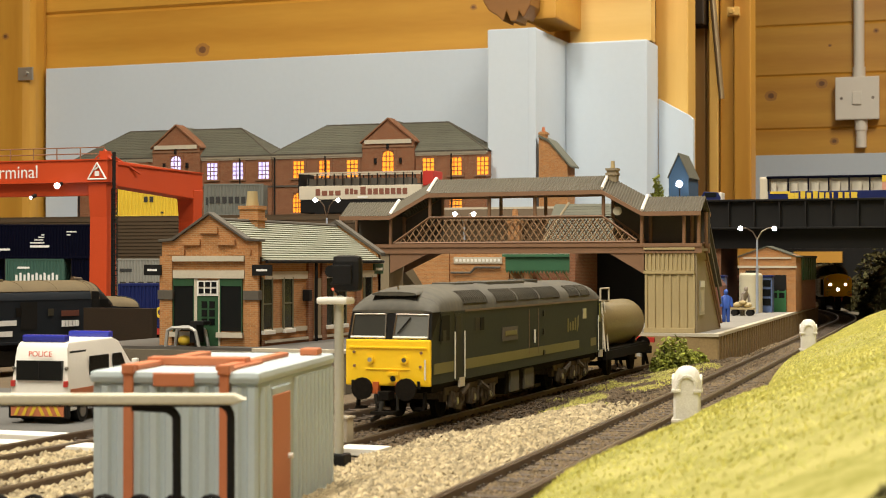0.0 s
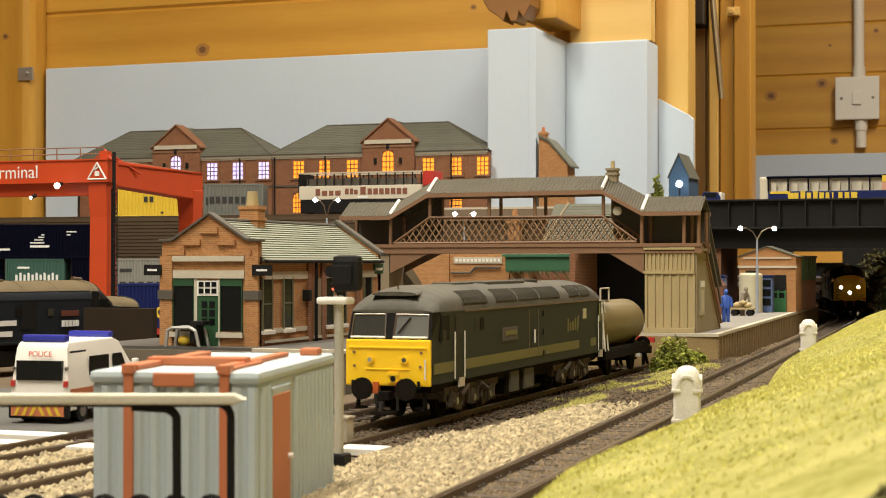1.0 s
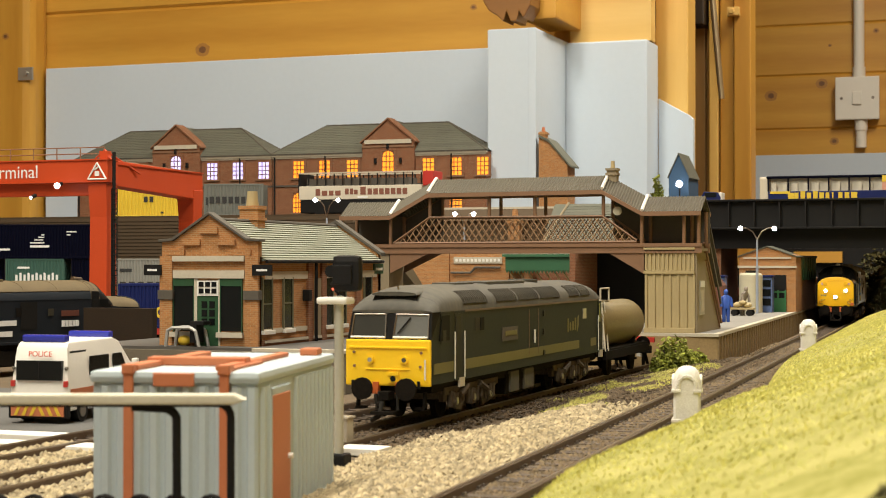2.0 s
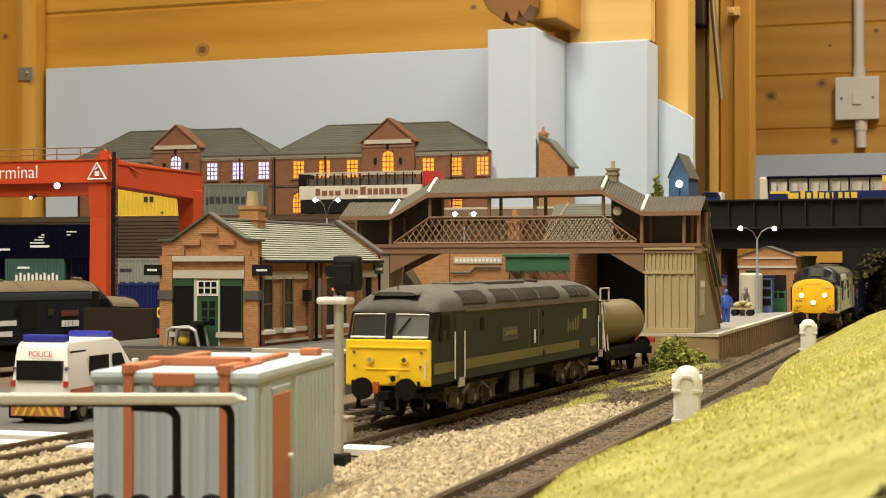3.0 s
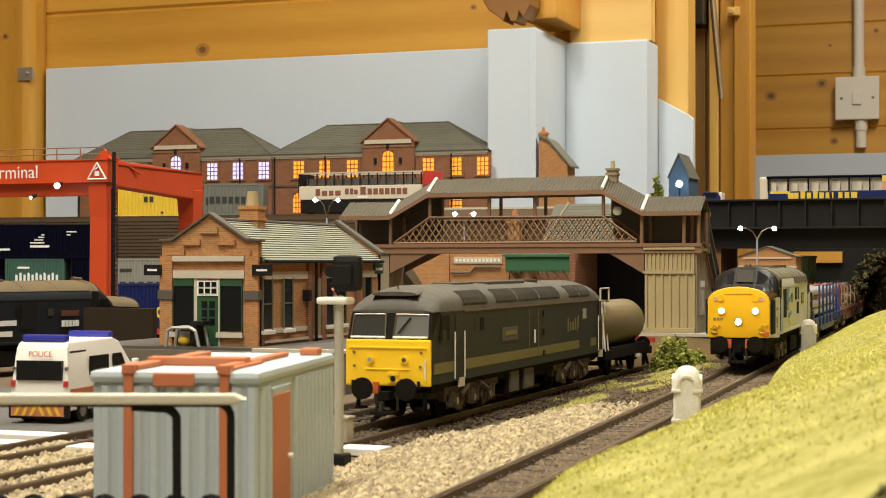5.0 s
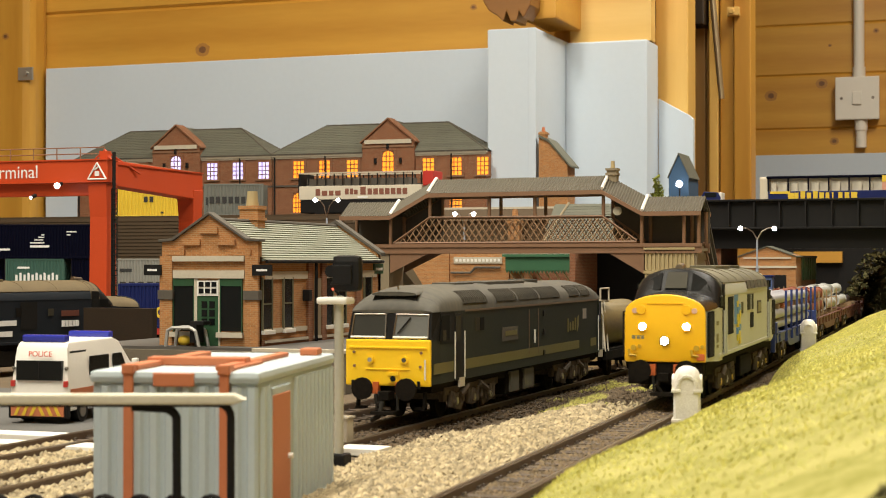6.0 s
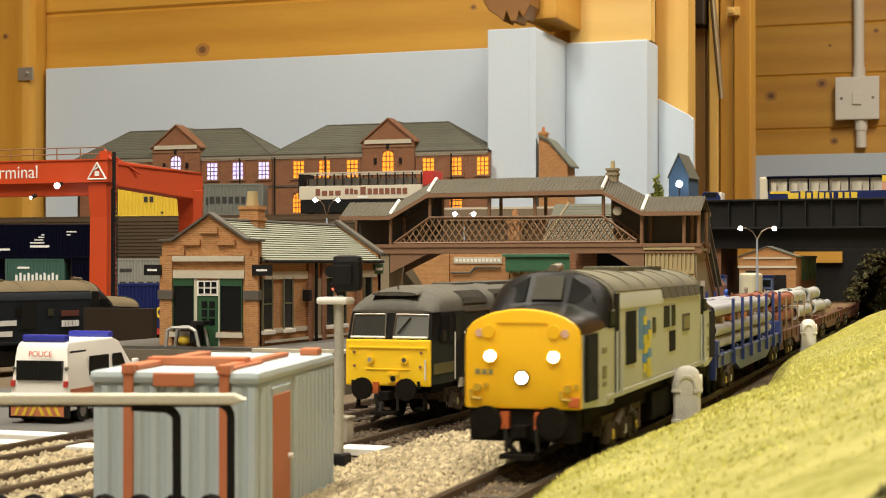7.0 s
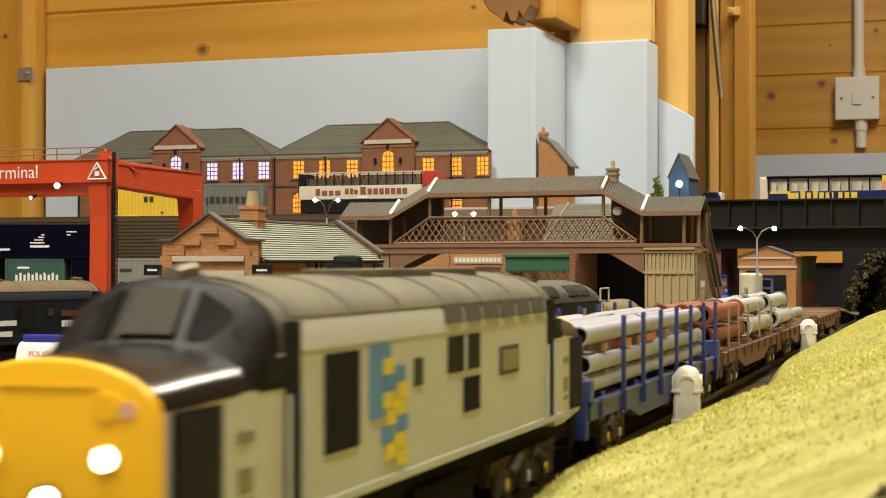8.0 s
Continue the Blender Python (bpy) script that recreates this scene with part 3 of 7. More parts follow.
def office(x0, label, pane, gable_x, upper, lower):
    x1, y = x0 + 257, 1690
    of = thing("office_building", mm(0, 0, 112), label, "building", "row of brick offices")
    part("wall", Build().box(x0, x1, y, y + 50, 0, 74), RED_BRICK, of)
    part("cornice", Build().box(x0 - 1, x1 + 1, y - 3, y + 1, 72, 74).box(x0, x1, y - 1.5, y + 1, 70, 72), CREAM_STONE, of, "pale painted cornice")
    part("gutter", Build().box(x0 - 1, x1 + 1, y - 4, y - 0.5, 74, 75.5), DARK_STONE, of)
    part("string_course", Build().box(x0, gable_x - 33, y - 1.2, y, 38, 40).box(gable_x + 33, x1, y - 1.2, y, 38, 40), DARK_STONE, of)
    o = Build()
    e, r = [(x0 - 1, y - 4, 75), (x1 + 1, y - 4, 75), (x1 + 1, y + 64, 75), (x0 - 1, y + 64, 75)], [(x0 + 54, y + 30, 109), (x1 - 54, y + 30, 109)]
    o.add([*e, *((x, yy, z - 0.8) for x, yy, z in r)], [(3, 2, 1, 0), (0, 1, 5, 4), (1, 2, 5), (2, 3, 4, 5), (3, 0, 4)])
    roof = part("roof", o, SLATE, of, "grey slate hipped roof")
    slate_parts(roof, SLATE, e[0], e[1], r[1], r[0], 16, 0.35)
    slate_parts(roof, SLATE, e[1], e[2], r[1], r[1], 16, 0.35)
    slate_parts(roof, SLATE, e[3], e[0], r[0], r[0], 16, 0.35)
    o = Build().rod(r[0], r[1], 1.1, 6)
    for i, k in ((0, 0), (1, 1), (2, 1), (3, 0)):
        o.rod(e[i], r[k], 0.9, 6)
    part("ridge_tiles", o, DARK_STONE, roof)
    g = part("gable", Build().prism([(gable_x - 31, 0), (gable_x + 31, 0), (gable_x + 31, 86), (gable_x, 111), (gable_x - 31, 86)], y - 5, y + 14), RED_BRICK, of)
    o = Build()
    for s in (-1, 1):
        o.prism([(gable_x + s * 33, 84.6), (gable_x + s * 33, 86.6), (gable_x, 113), (gable_x, 111)], y - 7, y + 14)
    part("coping", o, RED_BRICK, g)
    o = Build()
    for s in (-1, 1):
        slate_slope(o, (gable_x + s * 31, y + 12, 84), (gable_x, y + 12, 111), (gable_x, y + 40, 111), (gable_x + s * 12, y + 40, 96), 8)
    part("valley_roof", o, SLATE, g)
    part("pediment_band", Build().box(gable_x - 28, gable_x + 28, y - 7, y - 4.8, 84, 88.5), CREAM_STONE, g, "pale painted band")
    part("plinth_band", Build().box(gable_x - 31.5, gable_x + 31.5, y - 6.4, y - 4.8, 50, 52).box(gable_x - 31.5, gable_x + 31.5, y - 6, y - 4.8, 80, 82), BROWN_IRON, g)
    window(g, gable_x, y - 5, 64, 13, 24, pane, True)
    for s in (-1, 1):
        part("wall_lamp", Build().box(gable_x + s * 15 - 1.5, gable_x + s * 15 + 1.5, y - 7.5, y - 5, 62, 68), BLACK_PAINT, g, bevel=0.4)
    part("wall_lamp", Build().box(gable_x - 1.2, gable_x + 1.2, y - 8, y - 5, 78, 84), BLACK_PAINT, g, bevel=0.4)
    for x in upper:
        window(of, x, y, 57.5, 13, 19, pane)
    for x in lower:
        window(of, x, y, 20, 14, 22, pane, True, (4, 4))
    for x in (x0 + 66, x1 - 40, x0 + 3):
        part("downpipe", Build().rod((x, y - 1.6, 2), (x, y - 1.6, 72), 1.0, 8), BLACK_PAINT, of, smooth=True)
    return of


office(-1080, "red-brown brick office with slate roof and white-lit windows", COOL_PANE, -944, (-1040, -993, -899, -866, -833), (-899, -838))
office(-822, "red-brown brick office with slate roof and orange-lit windows", WARM_PANE, -678, (-789, -757, -723, -632, -600, -569), (-789, -757, -723, -632, -600))


# ---- street things ----
NAVY = material("navy_paint", (0.0022, 0.0026, 0.011), 0.6, other=(0.0012, 0.0016, 0.006), spec=0.05)
SEA_GREEN = material("sea_green_paint", (0.035, 0.10, 0.075), 0.6)
YELLOW = material("container_yellow", (0.72, 0.50, 0.035), 0.5, other=(0.60, 0.40, 0.03))
GREY_BOX = material("grey_container_paint", (0.15, 0.155, 0.135), 0.65, other=(0.11, 0.115, 0.10))
PALE_BOX = material("pale_grey_container_paint", (0.24, 0.24, 0.215), 0.6)
BLUE = material("blue_paint", (0.006, 0.013, 0.090), 0.5, other=(0.005, 0.010, 0.065), spec=0.25)
RED = material("red_paint", (0.50, 0.03, 0.02), 0.5)
TRANSFER_WHITE = material("white_lettering", (0.82, 0.82, 0.80), 0.6, bump=0)
TRANSFER_BLACK = material("black_lettering", (0.02, 0.02, 0.02), 0.6, bump=0)


def container(x, y, z, length, mat, label, bars=(), ink=None, rz=0.0):
    """A ribbed steel box, its long side facing -y from x rightwards. bars: plain marks (x, z, width, height)."""
    c = thing("shipping_container", mm(x, y, z, rz), label, "container", "containers")
    h, w = 34.0, 32.0
    n = int(length / 3.0)
    outline = [(length - 0.6, 0.7), (length - 0.6, w - 0.7), (0.6, w - 0.7), (0.6, 0.7)]
    for i in range(n):
        a = 2 + i * (length - 4) / n
        outline += [(a, 0.7), (a + 0.5, 0.0), (a + 1.5, 0.0), (a + 2.0, 0.7)]
    part("ribbed_body", Build().prism(outline, 0.8, h - 0.6, "z"), mat, c)
    o = Build()
    for a in (0, length - 2):
        for b in (0, w - 2):
            o.box(a, a + 2, b, b + 2, 0, h)
    for k in (0, h - 2):
        o.box(2, length - 2, -0.1, 1.2, k, k + 2).box(2, length - 2, w - 1.2, w + 0.1, k, k + 2)
    part("frame", o, mat, c, bevel=0.25)
    o = Build()
    for k in range(8):
        o.box(length, length + 0.6, 2 + k * 3.5, 3 + k * 3.5, 2, h - 2)
    part("end_doors", o, mat, c)
    for bx, bz, bw, bh in bars:
        part("mark", Build().box(bx, bx + bw, -0.25, 0.3, bz, bz + bh), ink, c)
    return c


# stacks in the yard
container(-982, 1372, 68, 105, NAVY, "navy blue container with white marks stacked on others", [(14, 8, 10, 2), (44, 15, 14, 1.2), (48, 18, 9, 1.0), (52, 20.6, 6, 1.0), (55, 23, 3, 1.0), (44, 11, 19, 2.2), (80, 26, 10, 1.2), (80, 23, 4, 1.0)], TRANSFER_WHITE, 20)
container(-1074, 1339, 68, 95, NAVY, "dark navy container on top of the stack", [(84, 8, 2, 2)], TRANSFER_WHITE, 20)
container(-964, 1379, 34, 58, SEA_GREEN, "sea green container with white bar marks", [(10 + 4 * k, 6, 2.2, 12 + 2 * (k % 2)) for k in range(11)] + [(12, 24, 12, 2)], TRANSFER_WHITE, 20)
container(-903, 1402, 34, 48, NAVY, "dark container in the middle of a stack", (), None, 20)
container(-1062, 1344, 34, 95, BLUE, "bright blue container low in the stack", [(82, 20, 8, 2)], TRANSFER_WHITE, 20)
container(-982, 1372, 0, 105, NAVY, "dark navy container at the bottom of a stack", (), None, 20)
container(-862, 1414, 34, 80, PALE_BOX, "pale grey container with dark bar marks", [(6 + 9 * k, 3, 6, 8) for k in range(5)] + [(6, 21, 12, 3)], TRANSFER_BLACK, 20)
container(-862, 1414, 0, 80, PALE_BOX, "pale grey container at the bottom of a stack", (), None, 20)
# on the street edge
container(-940, 1505, 112, 94, YELLOW, "bright yellow container with black bar marks", [(52, 16, 4, 6), (58, 16, 4, 6)] + [(20, 4, 3, 2), (70, 4, 3, 2)], TRANSFER_BLACK, 18)
container(-816, 1515, 112, 62, GREY_BOX, "dark grey ribbed container with black bar lettering", [(6 + 6.6 * k, 14, 4.6, 6.5) for k in range(6)] + [(2, 12, 2.5, 8)], TRANSFER_BLACK, 18)


# gantry crane
def crane():
    c = thing("gantry_crane", mm(-698, 1129, 0), "orange-red steel container gantry crane with white lettering", "crane")
    part("main_beam", Build().box(-420, 10, -10, 6, 128, 145), CRANE_ORANGE, c, bevel=0.6)
    part("lower_beam", Build().box(-420, -8, -4, 4, 117, 128), CRANE_ORANGE, c, bevel=0.6)
    part("flange", Build().box(-420, 10.4, -11, 7, 127.2, 128.4).box(-420, 10.4, -11, 7, 144.6, 145.6), CRANE_ORANGE, c)
    o = Build().prism([(6, 125), (140, 119), (150, 119), (150, 142), (6, 145)], -8, 8, "x")
    part("end_beam", o, CRANE_ORANGE, c, bevel=0.6)
    part("end_flange", Build().box(-9, 9, 6, 150, 141.8, 142.8), CRANE_ORANGE, c)
    for y in (0, 142):
        o = Build().loft([[(-8, y - 8, 0.2), (8, y - 8, 0.2), (8, y + 8, 0.2), (-8, y + 8, 0.2)], [(-7.5, y - 7, 100), (7.5, y - 7, 100), (7.5, y + 7, 100), (-7.5, y + 7, 100)], [(-8.5, y - 9, 127), (8.5, y - 9, 127), (8.5, y + 8, 127), (-8.5, y + 8, 127)]])
        part("leg", o, CRANE_ORANGE, c, bevel=0.4)
    o = Build().rod((10, -4, 145), (4, -4, 153), 1.0).rod((4, -4, 153), (10, 40, 136), 0.7).rod((4, -4, 153), (-24, -8, 128), 0.7).box(1, 8, -7, -1, 145, 152)
    part("mast", o, CRANE_ORANGE, c)
    o = Build()
    for x in range(-420, 0, 22):
        o.rod((x, 5, 145), (x, 5, 156), 0.5, 6)
    for z in (151, 156):
        o.rod((-420, 5, z), (-2, 5, z), 0.5, 6)
    part("handrail", o, BROWN_IRON, c)
    o = Build().rod((0, 10, 146), (0, 150, 143.5), 0.5, 6)
    for y in range(10, 151, 20):
        o.rod((0, y, 142), (0, y, 146), 0.4, 6)
    part("handrail", o, BROWN_IRON, c)
    o = Build()
    for x in (11.5, 16.5):
        o.rod((x, -6, 4), (x, -6, 122), 0.55, 6)
    for k in range(30):
        o.rod((11.5, -6, 6 + 4 * k), (16.5, -6, 6 + 4 * k), 0.4, 6)
    o.rod((13, -5, 4), (13, -5, 151), 1.6, 4)
    part("ladder", o, BLACK_PAINT, c, "dark steel ladder")
    text_part("lettering", "Terminal", 10.4, TRANSFER_WHITE, c, mm(-80, -10.2, 136, 0, 90), "white painted word")
    o = Build()
    t = [(-10, 131), (10, 131), (0, 146)]
    for a, b in zip(t, t[1:] + t[:1]):
        o.rod((a[0] * 0.82 + 1, -10.6, a[1] * 0.86 + 17), (b[0] * 0.82 + 1, -10.6, b[1] * 0.86 + 17), 0.7, 6)
    o.box(-1, 3, -10.7, -10.2, 132, 136).rod((-1, -10.6, 137), (3, -10.6, 140), 0.6, 5)
    part("warning_triangle", o, TRANSFER_WHITE, c, "white outlined warning triangle")
    for x, y, z in ((-29, -20, 124.5), (-48, -28, 115)):
        lamp = part("floodlight", Build().rod((x, y + 6, z + 2), (x, y, z), 1.5, 10), BLACK_PAINT, c, smooth=True)
        part("bulb", Build().ball((x, y - 0.4, z), 2.3 if x == -29 else 1.2), LED, lamp)
    return c


crane()


# open-top bus on the street
def open_bus():
    b = thing("open_top_bus", mm(-720, 1545, 112), "white-banded dark open-top double-decker bus", "bus")
    part("lower_body", Build().box(0, 134, 0, 33, 3, 18), BLACK_PAINT, b, bevel=1)
    part("side_band", Build().box(-1, 135, -0.6, 33.6, 17, 31), material("cream_band", (0.66, 0.60, 0.48), 0.5), b, "cream side band", bevel=0.6)
    for i in range(15):
        part("post", Build().box(i * 9.6 - 0.5, i * 9.6 + 0.5, -0.4, 1, 31, 43.6), BLACK_PAINT, b)
        part("post", Build().box(i * 9.6 - 0.5, i * 9.6 + 0.5, 32, 33.4, 31, 43.6), BLACK_PAINT, b)
    for i in range(12):
        part("seat", Build().box(6 + i * 10, 9 + i * 10, 4, 29, 31, 39), DARK_STONE, b)
    part("top_rail", Build().box(-1, 135, -0.8, 1, 43.6, 45).box(-1, 135, 32, 33.8, 43.6, 45).box(-1, 0.4, 1, 32, 43.6, 45), CREAM_STONE, b)
    part("front_screen", Build().box(-2, 1, -0.5, 33.5, 18, 44), BLACK_PAINT, b, bevel=0.5)
    part("red_end", Build().box(135, 146, 2, 31, 30, 45), RED, b, bevel=1)
    for x in (22, 108):
        part("wheel", Build().rod((x, -0.6, 6.2), (x, 4, 6.2), 6.2, 16), BLACK_PAINT, b, smooth=True)
    ink = material("brown_bar", (0.22, 0.08, 0.05), 0.6)
    for x, w, h, z in [(18, 5, 7, 21), (25, 6, 5, 21), (33, 5, 5, 21), (40, 6, 5, 21), (51, 4, 6, 22), (56.5, 3.5, 6, 22), (61, 4, 4.5, 22), (68, 6, 8, 21.5)] + [(76 + 6.4 * k, 5, 6.2, 21.5) for k in range(7)]:
        part("mark", Build().box(x, x + w, -0.9, -0.5, z, z + h), ink, b)
    part("number_panel", Build().box(65, 76, -0.9, -0.4, 18, 20), TRANSFER_WHITE, b)


open_bus()


def twin_lamp(x, y, z, height, reach, rz, label="slim grey twin-arm street lamp with lit heads"):
    l = thing("street_lamp", mm(x, y, z, rz), label, "street lamp", "street lamps")
    part("column", Build().rod((0, 0, 0), (0, 0, height * 0.55), 1.2, 8).rod((0, 0, height * 0.55), (0, 0, height * 0.86), 0.8, 8), material("lamp_grey", (0.34, 0.38, 0.46), 0.5), l, smooth=True)
    for s in (-1, 1):
        pts = [(0, 0, height * 0.86), (s * reach * 0.25, 0, height * 0.95), (s * reach * 0.6, 0, height * 0.99), (s * reach, 0, height)]
        arm = part("arm", Build().sweep(pts, 0.55, 6), RAIL_TOP, l)
        part("lamp_head", Build().ball((s * reach, 0.6, height + 0.6), 2.6, 2.0, 1.0, 10, 6), BLACK_PAINT, arm, smooth=True)
        part("bulb", Build().ball((s * reach, -1.0, height - 0.8), 2.0, 1.8, 1.9, 10, 6), LED, arm, smooth=True)
    return l


twin_lamp(-223.3, 1387, 21.2, 72.3, 14.3, 20)
twin_lamp(-613, 1373, 0, 122, 10.4, 20)
twin_lamp(-445.3, 1274.5, 21.2, 83.5, 7.7, 20)

# ---- girder bridge and what stands on it ----
NEAR = Matrix.Translation((0, 0, 0.0057)) @ Matrix.Scale(0.91, 4)   # scale of the road bridge group
gb = thing("girder_bridge", NEAR, "black steel plate girder road bridge over the line", "bridge")
part("girder", Build().box(-345, 160, 1626, 1630, 99, 124.5), BLACK_PAINT, gb)
part("top_flange", Build().box(-345, 160, 1620, 1636, 124.5, 126.5), BLACK_PAINT, gb, bevel=0.4)
part("bottom_flange", Build().box(-345, 160, 1619, 1636, 97, 99), BLACK_PAINT, gb, bevel=0.4)
part("deck", Build().box(-345, 160, 1630, 1740, 98, 112), BLACK_PAINT, gb)
part("soffit_beam", Build().box(-345, 160, 1634, 1646, 78, 97.4), BLACK_PAINT, gb)
for k in range(20):
    part("stiffener", Build().box(-340 + 25 * k, -338.4 + 25 * k, 1621, 1626, 99, 124.5), BLACK_PAINT, gb)
part("pier", Build().box(-345, -300, 1640, 1735, -5, 98), RED_BRICK, gb, "red brick bridge pier")
part("pier", Build().box(60, 160, 1640, 1735, -5, 98), RED_BRICK, gb, "red brick bridge pier")
slab("bridge_road", -300, 340, 1485, 1582, 107.8, 109.4, TARMAC, "dark road surface across the bridge", category="road")


def coach():
    c = thing("coach", NEAR @ mm(-258, 1672, 114), "navy and yellow coach with cream seats inside", "coach")
    part("lower_body", Build().box(0, 170, 0, 33, 3, 22), BLUE, c, bevel=1)
    part("back_panel", Build().box(-9, 0, 1, 32, 8, 37), material("cream_coach_paint", (0.62, 0.55, 0.42), 0.45), c, "cream rear panel", bevel=2)
    part("yellow_stripe", Build().box(2, 22, -0.4, 0.2, 19.5, 22), YELLOW, c)
    part("roof", Build().box(-2, 172, 0, 33, 35, 37.5), NAVY, c, bevel=1)
    o = Build()
    for i in range(9):
        o.box(i * 20 - 0.7, i * 20 + 0.7, 0, 1.2, 22, 35)
    part("window_posts", o, NAVY, c)
    seats = material("cream_seats", (0.55, 0.50, 0.40), 0.7)
    # Cream panel close behind the windows stands in for the lit interior.
    o = Build().box(2, 168, 5, 6, 21, 35)
    part("far_side", o, seats, c)
    for i in range(16):
        part("seat", Build().box(4 + i * 10.5, 8 + i * 10.5, 2.4, 5, 21, 30), seats, c)
    part("front_panel", Build().box(112, 172, -0.5, 0.5, 22, 36), material("pink_panel", (0.62, 0.30, 0.22), 0.5), c, "pink and yellow side panel")
    part("front_stripe", Build().prism([(112, 30), (172, 33), (172, 36.4), (112, 36.4)], -0.9, 0), YELLOW, c)
    for k, w in enumerate((6, 4.2, 4.6, 4.2, 4.6, 4.4, 3.6, 1.4, 4, 4.4, 6)):
        part("mark", Build().box(20 + 6.2 * k, 20 + 6.2 * k + w, -0.5, 0, 13.6, 20.4 + (1.4 if k in (2, 4) else 0)), YELLOW, c)
    for x in (35, 135):
        part("wheel", Build().rod((x, -0.5, 5.5), (x, 4, 5.5), 5.5, 14), BLACK_PAINT, c, smooth=True)


coach()
car = thing("small_car", NEAR @ mm(-322, 1648, 121), "blue and white small car on the bridge", "car")
part("body", Build().prism([(0, 3), (20, 3), (20, 9), (17, 14), (3, 15), (0, 9)], 0, 20), BLUE, car, bevel=0.8)
part("window", Build().box(4, 16, -0.3, 0.2, 9, 13.6), DARK_GLASS, car)
part("end_panel", Build().box(17.5, 21, 1, 19, 3, 14), WHITE_PAINT, car, bevel=0.8)
for x in (4, 16):
    part("wheel", Build().rod((x, -0.5, 3), (x, 2.5, 3), 3, 12), BLACK_PAINT, car, smooth=True)


def small_house(x, y, z, w, depth, eave, apex, mat, label, chimney):
    h = thing("model_house", mm(x, y, z), label, "house")
    part("wall", Build().prism([(0, 0), (w, 0), (w, eave), (w / 2, apex - 1), (0, eave)], 0, depth), mat, h)
    o = Build()
    slate_slope(o, (-1.5, -1.5, eave - 1), (-1.5, depth + 1, eave - 1), (w / 2, depth + 1, apex), (w / 2, -1.5, apex), 9)
    slate_slope(o, (w + 1.5, depth + 1, eave - 1), (w + 1.5, -1.5, eave - 1), (w / 2, -1.5, apex), (w / 2, depth + 1, apex), 9)
    part("roof", o, SLATE, h)
    if chimney is not None:
        cx, cy, ch = chimney
        ob = part("chimney", Build().box(cx - 3.5, cx + 3.5, cy - 4, cy + 4, eave, ch).box(cx - 4.2, cx + 4.2, cy - 4.7, cy + 4.7, ch - 3, ch - 1), mat, h)
        part("chimney_pot", Build().rod((cx, cy - 2, ch), (cx, cy - 2, ch + 5), 1.6, 8, 1.3), CABIN_ORANGE, ob)
    return h


small_house(-366, 1700, 112, 21, 52, 42, 67, material("slate_blue_render", (0.035, 0.085, 0.16), 0.8), "small blue rendered house with dark roof", None)
lamp = thing("street_lamp", mm(-352, 1688, 112), "short street lamp with one lit head", "street lamp", "street lamps")
part("column", Build().rod((0, 0, 0), (0, 0, 35), 0.8, 8), BLACK_PAINT, lamp)
part("bulb", Build().ball((0, -1.5, 34), 3.6), LED, lamp, smooth=True)
ch = thing("model_house", mm(0, 1702, 112), "tall narrow brick house beside the pillar", "house")
part("wall", Build().prism([(-509, 0), (-477, 0), (-477, 57), (-498, 82), (-509, 87)], 0, 30), ORANGE_BRICK, ch)
part("roof", Build().prism([(-473, 54.5), (-473, 56.5), (-497.5, 85), (-509, 90.5), (-509, 87.5), (-498, 82.5)], -2, 32), SLATE, ch)
st_ = part("chimney", Build().box(-509, -502, 2, 12, 78, 94).box(-510, -501, 1, 13, 91, 93), ORANGE_BRICK, ch)
part("chimney_pot", Build().rod((-505.5, 6, 94), (-505.5, 6, 99), 2, 8, 1.6), CABIN_ORANGE, st_)


